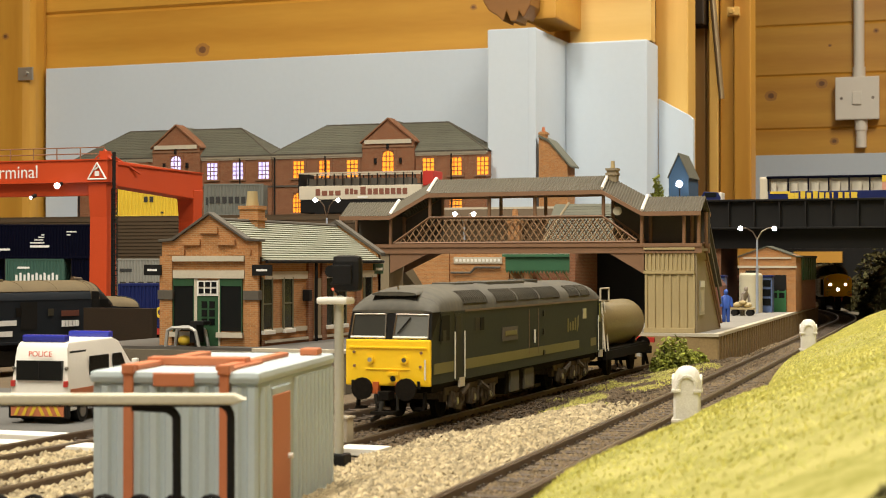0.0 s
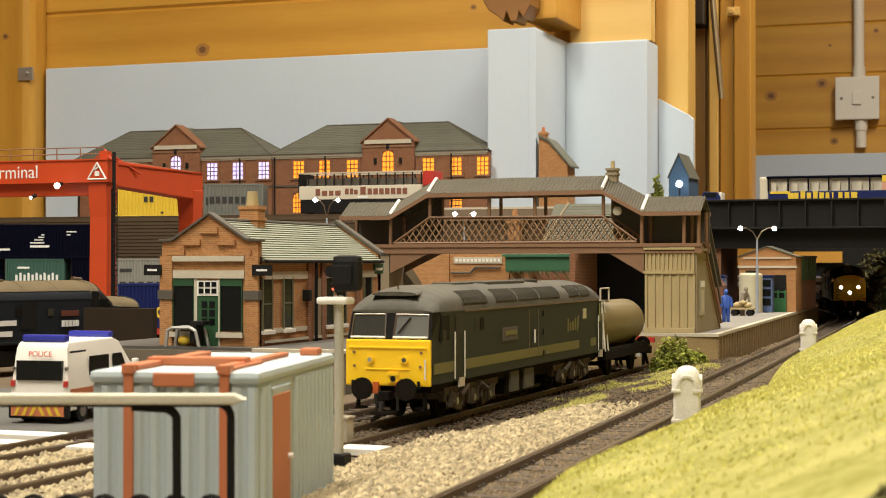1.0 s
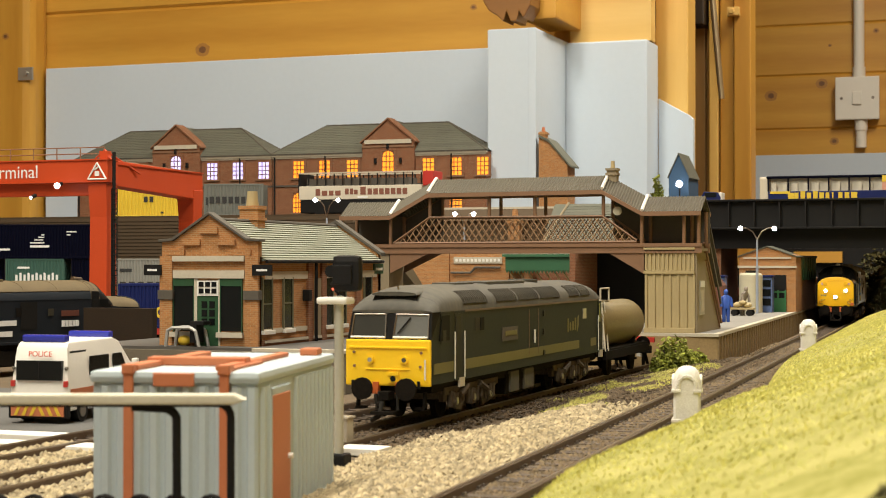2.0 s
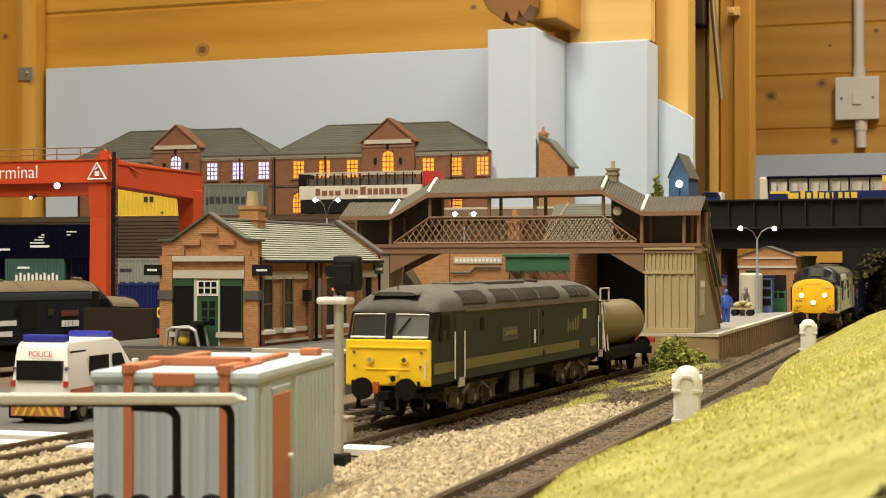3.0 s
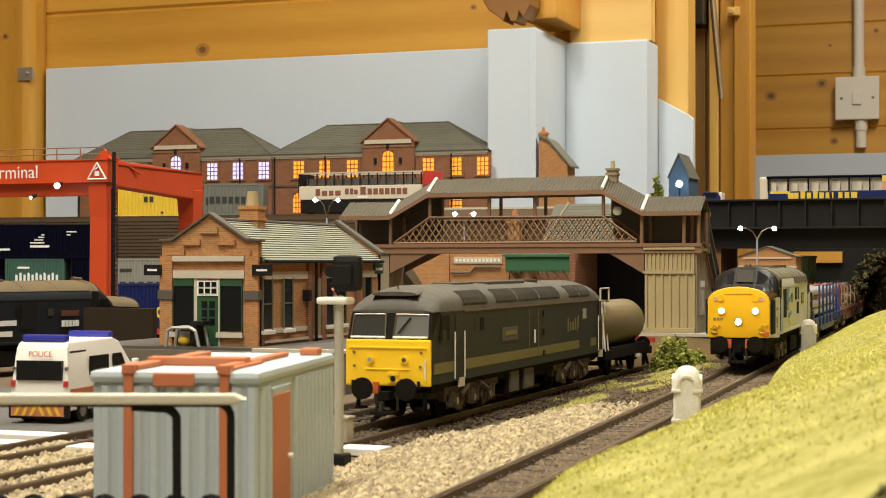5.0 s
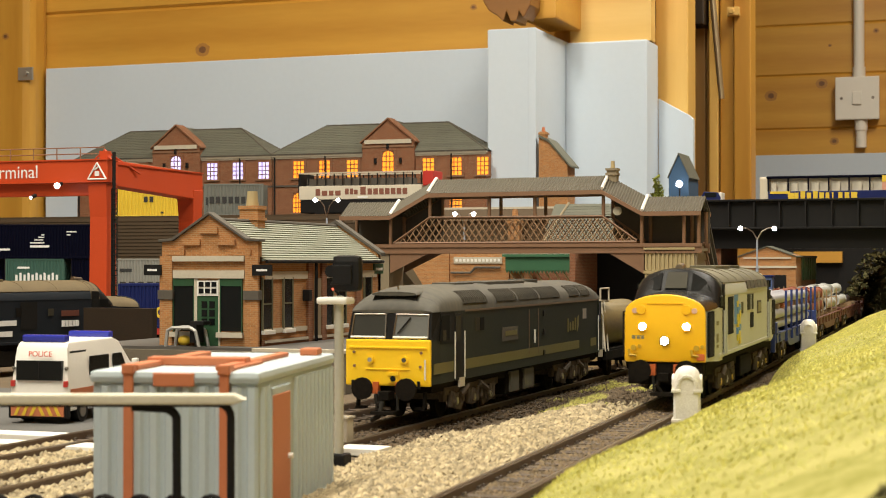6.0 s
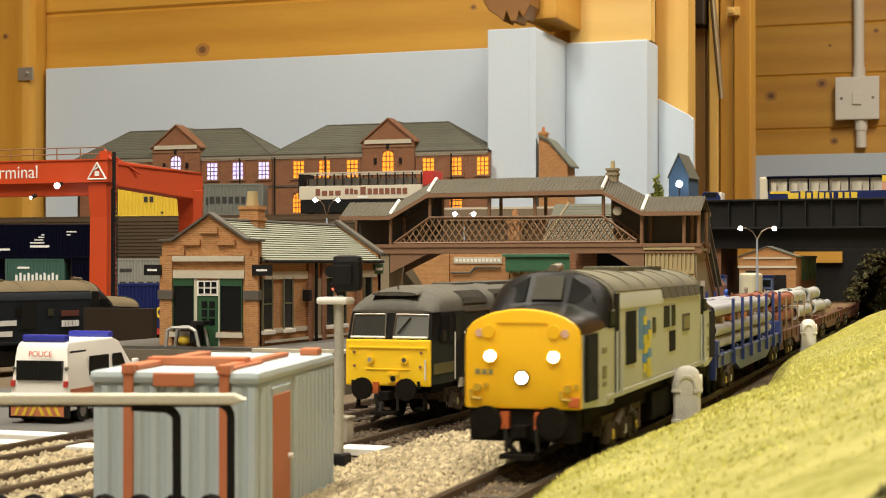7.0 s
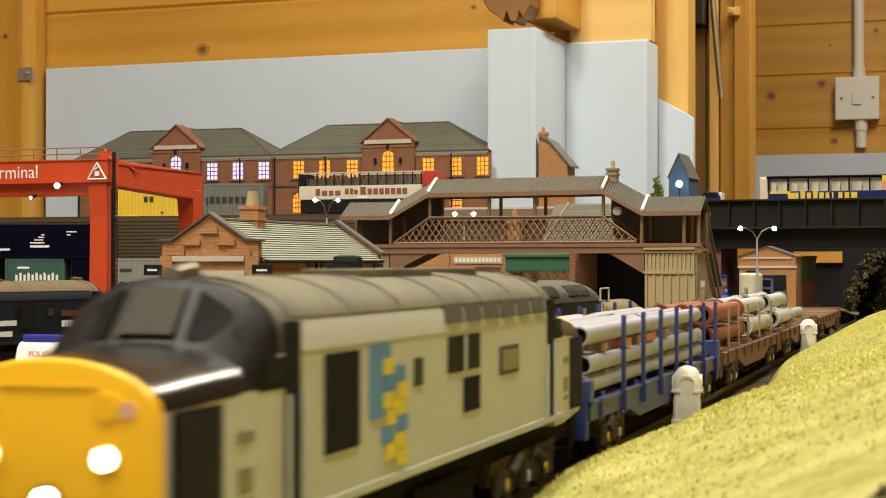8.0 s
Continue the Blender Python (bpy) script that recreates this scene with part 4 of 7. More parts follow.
# ---- the brick station building ----
def station():
    st = thing("station_building", mm(-399, 747, PLAT_Z), "orange brick station building with slate roof", "building")
    L, H, E_ = 164.0, 27.6, 45.4
    part("wall", Build().box(-H, H, 2, L, 0, E_), ORANGE_BRICK, st)
    # front gable with raised corners
    gab = part("gable", Build().prism([(-H, 0), (H, 0), (H, 53.5), (21, 54), (0, 67), (-21, 54), (-H, 53.5)], 0, 4), ORANGE_BRICK, st)
    for s in (-1, 1):
        part("corner_pier", Build().box(s * 24.5 - 3.6, s * 24.5 + 3.6, -1.6, 0, 0, 46), ORANGE_BRICK, gab)
        part("corner_stone", Build().box(s * 24.5 - 4.4, s * 24.5 + 4.4, -2.4, 2, 23.5, 28.4), DARK_STONE, gab, "dark stone block", bevel=0.3)
        part("coping", Build().prism([(s * 29.2, 53.2), (s * 29.2, 54.6), (s * 21.4, 55.0), (0, 68.5), (0, 67), (s * 21, 53.6)], -1.6, 5), DARK_STONE, gab, bevel=0.3)
    for x, z in ((0, 57.5), (-10, 51.5), (10, 51.5), (-19, 46.2), (19, 46.2)):
        part("corbel", Build().box(x - 5, x + 5, -1.5, 0, z, z + 3), ORANGE_BRICK, gab)
    part("stone_band", Build().box(-20.5, 20.5, -2.2, 0, 43.2, 46), CREAM_STONE, gab, "pale stone band with worn lettering")
    part("lintel", Build().box(-20.5, 20.5, -1.6, 0, 34.5, 38.6), CREAM_STONE, gab)
    for x0, x1 in ((-20.3, -8.9), (6.8, 18.6)):
        win = part("window", Build().box(x0, x1, -0.5, 0.5, 7.5, 34.3), DARK_GLASS, gab, "dark tall window")
        o = Build().box(x0 - 0.5, x0, -1, 0.3, 7, 34.4).box(x1, x1 + 0.4, -1, 0.3, 7, 34.4).box(x0, x1, -1, 0.3, 30.6, 34.4)
        part("frame", o, GREEN_PAINT, win, "green window frame")
        part("sill", Build().box(x0 - 2, x1 + 1, -2.4, 0, 4.4, 7), CREAM_STONE, win)
    dr = part("door", Build().box(-6.6, 5.4, -0.8, 0.4, 0, 25.5), GREEN_PAINT, gab, "green panelled door")
    for i in (0, 1):
        for j in range(3):
            part("door_panel", Build().box(-4 + 4.4 * i, -0.9 + 4.4 * i, -1.1, -0.7, 10.6 + 4.4 * j, 14 + 4.4 * j), DARK_GLASS, dr)
    fan = part("fanlight", Build().box(-6.6, 5.6, -1.2, 0.4, 25.6, 33.4), WHITE_PAINT, gab, "white six-pane fanlight")
    for i in range(3):
        for j in range(2):
            part("pane", Build().box(-5.5 + 3.7 * i, -2.8 + 3.7 * i, -1.5, -1.1, 26.8 + 3.4 * j, 29.3 + 3.4 * j), DARK_GLASS, fan)
    part("door_post", Build().box(-8.4, -6.7, -0.9, 0.4, 0, 34.3).box(5.5, 6.3, -0.9, 0.4, 0, 34.3), CREAM_STONE, gab)
    # rear gable
    g2 = part("gable", Build().prism([(-H, 0), (H, 0), (H, 50), (0, 66), (-H, 50)], L - 4, L), ORANGE_BRICK, st)
    for s in (-1, 1):
        part("coping", Build().prism([(s * 30, 46.5), (s * 30, 48.6), (0, 68.6), (0, 66.2)], L - 5, L + 2), DARK_STONE, g2, bevel=0.3)
    # roof
    o = Build()
    o.prism([(-29, 43.4), (29, 43.4), (0, 63.6)], 4, L - 4)
    roof = part("roof", o, STATION_SLATE, st, "grey-green slate roof in courses")
    slate_parts(roof, STATION_SLATE, (30, 4, 43.6), (30, L - 4, 43.6), (0, L - 4, 64.5), (0, 4, 64.5), 17, 0.6)
    slate_parts(roof, STATION_SLATE, (-30, L - 4, 43.6), (-30, 4, 43.6), (0, 4, 64.5), (0, L - 4, 64.5), 15)
    part("ridge_tiles", Build().rod((0, 3, 64.8), (0, L - 3, 64.8), 1.1, 8), DARK_STONE, roof)
    part("gutter", Build().rod((30.5, 4, 43.2), (30.5, L - 3, 43.2), 0.9, 8), BLACK_PAINT, roof)
    chim = part("chimney", Build().box(-5.4, 5.4, 44, 53, 56, 71.4).box(-6.2, 6.2, 43.2, 53.8, 65.4, 66.8).box(-6, 6, 43.4, 53.6, 71.2, 73.2), ORANGE_BRICK, roof, "brick chimney stack")
    part("chimney_pot", Build().rod((0, 48.5, 73.2), (0, 48.5, 81), 3.4, 12, 2.7), TAN_BOARD, chim, smooth=True)
    # platform side, facing +x
    part("plinth", Build().box(H, H + 0.8, 4, L, 0, 3), RED_BRICK, st)
    part("plinth_band", Build().box(H, H + 1.3, 6, L, 1.4, 2.8), CREAM_STONE, st)
    part("side_lintel", Build().box(H, H + 0.9, 8, 62, 34, 38).box(H, H + 0.9, 80, L - 8, 34, 38), CREAM_STONE, st)
    part("side_sill_band", Build().box(H, H + 0.7, 4, 58, 6.2, 8.6), CREAM_STONE, st)
    for y in (4.5, 29, 82, 100, 138):
        win = part("window", Build().box(H, H + 0.5, y, y + 10, 8, 34), DARK_GLASS, st, "tall dark sash window")
        part("frame", Build().box(H, H + 1, y - 1, y, 8, 35).box(H, H + 1, y + 10, y + 11, 8, 35).box(H, H + 0.8, y, y + 10, 21, 21.8), material("olive_paint", (0.14, 0.13, 0.07), 0.6) if y == 4.5 else bpy.data.materials["olive_paint"], win)
        part("sill", Build().box(H, H + 2.2, y - 1.2, y + 11.4, 5.8, 8), WHITE_PAINT, win, bevel=0.3)
    for y in (58, 76, 124):
        part("pilaster", Build().box(H, H + 1.4, y, y + 6, 0, 43), RED_BRICK, st)
    part("downpipe", Build().rod((H + 2.3, 66, 0), (H + 2.3, 66, 44), 0.9, 8), BLACK_PAINT, st)
    part("wall_lamp", Build().box(H, H + 4, 53, 57, 22, 28), BLACK_PAINT, st, bevel=0.5)
    sd = part("side_door", Build().box(H, H + 0.8, 68, 78, 0, 34), TAN_DARK, st, "brown boarded side door")
    for y, s in ((6, 1), (152, 1)):
        sg = part("sign", Build().box(H, H + 1, y, y + 14, 36, 42), GREEN_PAINT, st, "small green sign with pale marks") if y == 152 else part("sign", Build().box(H - 2, H + 9, -3, -2, 36, 41.5), BLACK_PAINT, st, "small black hanging sign with pale marks")
        part("mark", Build().box(H + 0.5, H + 6.5, -3.3, -2.9, 38.2, 39.3) if y == 6 else Build().box(H + 1, H + 1.3, y + 2, y + 12, 38, 39.6), TRANSFER_WHITE, sg)
    sg = part("sign", Build().box(-H - 9, -H + 1, -3, -2, 36, 41.5), BLACK_PAINT, st, "small black hanging sign with pale marks")
    part("mark", Build().box(-H - 6.8, -H - 1.2, -3.3, -2.9, 38.2, 39.3), TRANSFER_WHITE, sg)


station()


# ---- the footbridge ----
def corrugated(o, p0, p1, across, drop, pitch=1.7):
    """A curved, ribbed roof sheet from p0 to p1 along x; across: half depth in y."""
    p0, p1 = Vector(p0), Vector(p1)
    n = max(2, int((p1 - p0).length / pitch))
    prof = [(-across, -drop), (-across * 0.5, -drop * 0.5), (0, 0), (across * 0.5, -drop * 0.5), (across, -drop)]
    rows = []
    for i in range(2 * n + 1):
        c = p0.lerp(p1, i / (2 * n))
        lift = 0.75 if i % 2 else 0.0
        rows.append([(c.x, c.y + a, c.z + b + lift) for a, b in prof])
    k = len(prof)
    vs = [v for r in rows for v in r] + [(x, y, z - 1.0) for r in rows for x, y, z in r]
    m = len(rows) * k
    fs = [(j * k + i, j * k + i + 1, (j + 1) * k + i + 1, (j + 1) * k + i) for j in range(len(rows) - 1) for i in range(k - 1)]
    fs += [tuple(m + a for a in f[::-1]) for f in fs]
    for j in range(len(rows) - 1):
        fs += [(j * k, (j + 1) * k, m + (j + 1) * k, m + j * k), (j * k + k - 1, m + j * k + k - 1, m + (j + 1) * k + k - 1, (j + 1) * k + k - 1)]
    fs += [tuple(list(range(k)) + [m + i for i in range(k - 1, -1, -1)]), tuple([m + (len(rows) - 1) * k + i for i in range(k)] + [(len(rows) - 1) * k + i for i in range(k - 1, -1, -1)])]
    o.add(vs, fs)


def footbridge():
    fb = thing("footbridge", mm(0, 980, 0), "covered brown iron lattice footbridge over the tracks", "footbridge")
    cy, hw = 13, 16
    top, low = 117, 103
    # roof: raised middle, two slopes, two landings
    runs = [((-427, low), (-392, low)), ((-392, low), (-366, top)), ((-366, top), (-252, top + 0.6)), ((-252, top + 0.6), (-227, low + 1)), ((-227, low + 1), (-191, low + 1))]
    for (xa, za), (xb, zb) in runs:
        o = Build()
        corrugated(o, (xa, cy, za), (xb, cy, zb), hw, 9.5)
        ob = part("roof_sheet", o, BRIDGE_ROOF, fb, "ribbed brown-grey roof sheet")
        z = -10.2
        part("fascia", Build().prism([(xa, za + z - 1.6), (xb, zb + z - 1.6), (xb, zb + z + 1), (xa, za + z + 1)], cy - hw - 1, cy - hw + 0.6), BROWN_IRON, ob)
        part("fascia", Build().prism([(xa, za + z - 1.6), (xb, zb + z - 1.6), (xb, zb + z + 1), (xa, za + z + 1)], cy + hw - 0.6, cy + hw + 1), BROWN_IRON, ob)
    for x, z, dx in ((-392, low, 1.5), (-366, top, 1.8), (-252, top + 0.6, 1.8), (-227, low + 1, 1.5)):
        o = Build()
        pts = [(cy - hw - 0.3, z - 9), (cy, z + 0.6), (cy + hw * 0.4, z - 3)]
        for a, b in zip(pts, pts[1:]):
            o.rod((x, a[0], a[1] + 0.7), (x, b[0], b[1] + 0.7), 1.1, 6)
        part("flashing", o, WHITE_PAINT, fb, "white painted lead flashing")
    # deck girders with haunches
    for y in (0, 24.5):
        part("deck_girder", Build().box(-430, -191, y, y + 1.5, 70.5, 73.5).box(-430, -191, y - 0.8, y + 2, 73.5, 75.6).box(-430, -191, y - 0.5, y + 1.8, 69.6, 70.6), BROWN_IRON, fb)
        part("haunch", Build().prism([(-226.5, 70), (-249, 70), (-226.5, 57)], y + 0.2, y + 1.4), BROWN_IRON, fb)
        part("haunch", Build().prism([(-393, 70), (-366, 70), (-393, 57)], y + 0.2, y + 1.4), BROWN_IRON, fb)
    part("deck", Build().box(-430, -192, 1.5, 24.5, 71, 72.6), TAN_DARK, fb)
    # lattice sides
    for y in (0.4, 25.2):
        lat = part("parapet_frame", Build().sweep([(-391, y, 76), (-366, y, 92.6), (-252.5, y, 92.4), (-231, y, 77.4)], 0.75, 6).rod((-391, y, 76.2), (-231, y, 76.6), 0.8, 6), BROWN_IRON, fb)
        o = Build()
        step = 4.5
        for k in range(-4, 40):
            for s in (-1, 1):
                xa = -391 + k * step
                xb = xa + s * 11.2
                steps = 14
                inside = []
                for i in range(steps + 1):
                    x, z = xa + (xb - xa) * i / steps, 76.3 + 16.2 * i / steps
                    cap = min(92.4, 76 + (x + 391) * 0.664, 77 + (-231 - x) * 0.70)
                    if z <= cap and -391 <= x <= -231:
                        inside.append((x, y, z))
                if len(inside) > 1:
                    o.rod(inside[0], inside[-1], 0.36, 4)
        part("lattice", o, LATTICE_IRON, lat)
    # posts
    for x, z0, z1 in ((-427, 75, 94), (-393, 75, 94), (-366, 92, 108), (-326, 92, 109), (-296, 92, 109), (-252, 92, 109), (-228, 75, 95), (-202, 75, 95), (-193, 75, 95)):
        for y in (1, 25):
            part("post", Build().rod((x, y, z0), (x, y, z1), 1.15, 8), BROWN_IRON, fb, smooth=True)
    part("back_board", Build().box(-427, -393, 26, 27, 75, 94), DARK_STONE, fb)
    part("back_board", Build().box(-228, -191, 26, 27, 75, 95), DARK_STONE, fb)
    # right-hand stair tower
    x0, x1 = -226.3, -195.7
    tw = part("stair_tower", Build().box(x0 + 0.8, x1, 0.8, 26, PLAT_Z, 72.8), TAN_BOARD, fb, "tan vertically boarded stair tower")
    for k in range(7):
        part("cover_strip", Build().box(x0 + 0.4 + k * 4.9, x0 + 1.8 + k * 4.9, 0, 0.9, PLAT_Z + 3, 57), TAN_BOARD, tw)
    for k in range(12):
        part("cover_strip", Build().box(x0 + 0.5 + k * 2.65, x0 + 1.6 + k * 2.65, 0, 0.9, 59.2, 72.6), TAN_BOARD, tw)
    part("rail_band", Build().box(x0 - 0.3, x1 + 0.4, -0.5, 1, 57, 59).box(x0 - 0.3, x1 + 0.4, -0.5, 1, PLAT_Z, PLAT_Z + 3).box(x0 - 0.3, x1 + 0.4, -0.6, 1.2, 71.6, 73), TAN_BOARD, tw, bevel=0.2)
    part("stair_side", Build().prism([(1, PLAT_Z), (79, PLAT_Z), (24, 74), (1, 74)], x1, x1 + 1.6, "x"), TAN_DARK, tw, "brown sloping stair side")
    part("stair_side", Build().prism([(26, PLAT_Z), (79, PLAT_Z), (26, 72)], x0, x0 + 1.6, "x"), TAN_DARK, tw)
    o = Build()
    for k in range(16):
        o.box(x0 + 1.6, x1, 26 + k * 3.3, 29.4 + k * 3.3, PLAT_Z + 50 - k * 3.3, PLAT_Z + 51 - k * 3.3)
    part("steps", o, TAN_DARK, tw)
    o = Build().rod((x1 + 2, 22, 76), (x1 + 2, 79, 25), 0.9, 6).rod((x1 + 2, 28, 65), (x1 + 2, 74, 22.5), 0.6, 6)
    part("handrail", o, BROWN_IRON, tw)
    o = Build()
    for s in (x0, x1 + 1):
        o.prism([(26, 92), (80, 40), (80, 37), (26, 89)], s, s + 1, "x")
    o.prism([(26, 104), (82, 50), (82, 48), (26, 102)], x0 - 2, x1 + 2, "x")
    part("stair_roof", o, BRIDGE_ROOF, tw)
    nt = part("notice", Build().box(x1 + 1.6, x1 + 2.2, 8, 22, 32, 53), material("notice_grey", (0.42, 0.38, 0.30), 0.6), tw, "grey framed timetable notice")
    part("mark", Build().box(x1 + 2.2, x1 + 2.5, 9, 21, 49, 52.4), TRANSFER_WHITE, nt)
    part("mark", Build().box(x1 + 2.2, x1 + 2.4, 11, 19, 34, 47), CREAM_STONE, nt)
    # left-hand stair tower, behind the station building
    part("stair_tower", Build().box(-427, -394, 0.8, 26, PLAT_Z, 72), TAN_DARK, fb, "brown boarded stair tower")
    part("stair_flight", Build().prism([(26, 72), (110, PLAT_Z), (110, PLAT_Z - 0.1), (26, 60)], -426, -395, "x"), TAN_DARK, fb)
    # finial and clock
    cap = part("roof_chimney", Build().box(-252.2, -246, cy - 3, cy + 3, 114, 121).box(-252.9, -245.3, cy - 3.7, cy + 3.7, 118, 119.4).box(-252.9, -245.3, cy - 3.7, cy + 3.7, 121, 122.4), TAN_DARK, fb, "small grey stone chimney")
    part("chimney_pot", Build().rod((-249.1, cy, 122.4), (-249.1, cy, 127), 1.5, 10, 1.2), TAN_BOARD, cap, smooth=True)
    part("sloping_board", Build().prism([(-252, 80), (-229, 76), (-229, 92), (-252, 106)], 26, 27), DARK_STONE, fb)
    part("sloping_board", Build().prism([(-366, 80), (-392, 76), (-392, 92), (-366, 106)], 26, 27), DARK_STONE, fb)
    part("clock", Build().rod((-243.5, 3, 95.5), (-243.5, 1.5, 95.5), 2.7, 16), CREAM_STONE, fb, "white hanging clock face")


footbridge()

# ---- platform things ----
def figure(x, y, z, coat, trousers, head, label, bent=0.0, rz=0.0):
    """A small painted model figure, one plain shape."""
    o = Build().rod((-1.6, 0, 0), (-1.5, 0, 10), 1.3, 8, 1.6).rod((1.6, 0, 0), (1.5, 0, 10), 1.3, 8, 1.6)
    o.loft([[(2.8 * math.cos(a), 1.8 * math.sin(a), 9.5) for a in [k * math.pi / 4 for k in range(8)]], [(3.6 * math.cos(a), 2.0 * math.sin(a) - bent, 18) for a in [k * math.pi / 4 for k in range(8)]], [(1.4 * math.cos(a), 1.2 * math.sin(a) - bent * 1.4, 19.6) for a in [k * math.pi / 4 for k in range(8)]]])
    o.rod((-3.6, -bent, 17.5), (-4.0, -bent - 1.5, 11), 1.1, 6).rod((3.6, -bent, 17.5), (4.0, -bent - 1.5, 11), 1.1, 6)
    o.ball((0, -bent * 1.5, 21.4), 1.7, 1.8, 2.1)
    return solid("model_figure", o, coat, label, "figurine", smooth=True, at=mm(x, y, z, rz))


FIG_BLUE = material("figure_blue", (0.03, 0.09, 0.42), 0.6)
FIG_GREY = material("figure_grey", (0.28, 0.24, 0.20), 0.7)
figure(-212, 1178, PLAT_Z, FIG_BLUE, FIG_BLUE, FIG_BLUE, "blue painted standing figurine on the platform", rz=30)
figure(-226, 1330, PLAT_Z, FIG_GREY, FIG_GREY, FIG_GREY, "grey painted stooping figurine beside a barrow", 2.5, 60)
case = thing("luggage_case", mm(-221, 1172, PLAT_Z), "small white case on the platform", "case")
part("body", Build().box(-2.5, 2.5, -1.5, 1.5, 0, 5.5), WHITE_PAINT, case, bevel=0.4)
part("handle", Build().sweep([(-1, 0, 5.5), (-1, 0, 6.6), (1, 0, 6.6), (1, 0, 5.5)], 0.25, 5), BLACK_PAINT, case)
bar = thing("luggage_barrow", mm(-224, 1320, PLAT_Z), "wooden platform barrow loaded with sacks", "barrow")
part("tray", Build().box(-9, 9, -6, 6, 5, 6.5), TAN_BOARD, bar, bevel=0.3)
for x in (-6, 6):
    part("wheel", Build().rod((x, -6.5, 2.6), (x, -5.5, 2.6), 2.6, 12), BLACK_PAINT, bar)
    part("wheel", Build().rod((x, 5.5, 2.6), (x, 6.5, 2.6), 2.6, 12), BLACK_PAINT, bar)
o = Build().ball((-4, 0, 8.6), 4, 4, 2.4).ball((3.5, 1, 8.4), 3.6, 3.8, 2.2).ball((0, -1, 10.6), 3.4, 3.2, 1.8)
part("sacks", o, TAN_BOARD, bar, "tan sacks", smooth=True)
tank = thing("water_tank", mm(-232, 1407, PLAT_Z), "cream round water tank on the platform", "tank")
part("shell", Build().rod((0, 0, 0), (0, 0, 32), 10, 20).rod((0, 0, 32), (0, 0, 34), 10, 20, 8.4), material("cream_tank", (0.58, 0.53, 0.38), 0.6), tank, smooth=True)
part("lid", Build().rod((0, 0, 34), (0, 0, 36), 4.5, 16), BLACK_PAINT, tank, smooth=True)
for x, y in ((-219.5, 1420), (-256, 1397), (-262, 1372)):
    k = thing("blue_kiosk", mm(x, y, PLAT_Z), "blue framed glazed kiosk on the platform", "kiosk", "platform kiosks")
    part("body", Build().box(-4.5, 4.5, -6, 6, 0, 30), material("kiosk_blue", (0.09, 0.14, 0.30), 0.5) if x == -219.5 else bpy.data.materials["kiosk_blue"], k, bevel=0.4)
    part("roof", Build().box(-5.2, 5.2, -7, 7, 30, 32), BLUE, k, bevel=0.4)
    for j in range(3):
        part("pane", Build().box(-3.4, 3.4, -6.4, -5.9, 6 + 8 * j, 12 + 8 * j), DARK_GLASS, k)
annex = thing("lamp_hut", mm(-247, 1473.5, PLAT_Z), "brick platform hut with a dark green boarded upper half", "hut")
part("wall", Build().box(0, 47.5, 0, 108, 0, 27), RED_BRICK, annex)
part("boarding", Build().box(-0.4, 48, -0.4, 108.4, 27, 47), GREEN_PAINT, annex, "dark green boarding")
for k in range(7):
    part("batten", Build().box(48, 48.7, 2 + 16 * k, 3.4 + 16 * k, 27, 47), GREEN_PAINT, annex)
part("roof", Build().box(-1, 49, -0.5, 109, 47, 49), DARK_STONE, annex)
slab("far_board", -332, -264, 2386, 2396, 64, 80, PINE, "varnished pine board closing the far end of the line", category="board")
# Cabinet shape stands in for an unclear orange-brown vehicle behind the figure.
pk = thing("brown_vehicle_stand_in", mm(-256, 1345, PLAT_Z), "rust-brown arched stand-in for an unclear vehicle, with orange front panel", "cabinet")
part("body", Build().prism([(-13, 0), (13, 0), (13, 24), (9, 29), (0, 32), (-9, 29), (-13, 24)], -8, 8), material("rust_brown_paint", (0.15, 0.055, 0.032), 0.6), pk, bevel=0.4)
part("front_panel", Build().box(-2, 5, -8.6, -7.9, 4, 27), CABIN_ORANGE, pk, "orange front panel")
part("lamp", Build().ball((-6, -8.4, 27), 1.1), glow("blue_lamp", (0.25, 0.25, 1.0), 4.0), pk, "small lit blue lamp")
ws = small_house(-247, 1436, PLAT_Z, 49, 36, 49, 57, ORANGE_BRICK, "brick goods shed at the platform end", None)
part("band", Build().box(-1, 50, -1.4, 0, 38, 40).box(4, 45, -1.2, 0, 46, 47.4), CREAM_STONE, ws)
# The wall is whole: a black panel gives the shade inside the doorway.
part("opening", Build().box(20, 41, -0.6, 0.4, 0, 32), BLACK_PAINT, ws, "black panel standing in for the shade inside a doorway")
part("green_gate", Build().box(27, 41, -1.6, -0.7, 0, 12).box(27, 28.4, -1.8, -0.7, 12, 19).box(33.3, 34.7, -1.8, -0.7, 12, 19).box(39.6, 41, -1.8, -0.7, 12, 19).box(27, 41, -1.7, -0.8, 16.6, 18), material("bright_green_paint", (0.03, 0.15, 0.05), 0.6), ws)
# buildings seen under and through the footbridge
CANOPY_GREEN = material("canopy_green", (0.035, 0.13, 0.060), 0.6, other=(0.025, 0.09, 0.04))
fbk = thing("waiting_room", mm(-470, 1190, PLAT_Z), "brick waiting room with green canopy across the platform", "building")
part("wall", Build().box(0, 100, 0, 60, 0, 50), ORANGE_BRICK, fbk)
part("pilaster", Build().box(38, 42.5, -2, 0, 0, 50).box(86, 91, -2, 0, 0, 50), ORANGE_BRICK, fbk)
part("canopy_roof", Build().box(90, 152, -15, 11, 49, 50), CREAM_STONE, fbk, "pale canopy roof")
nb = part("name_band", Build().box(46, 85, -1, 0, 42, 47), CREAM_STONE, fbk, "pale band with worn marks")
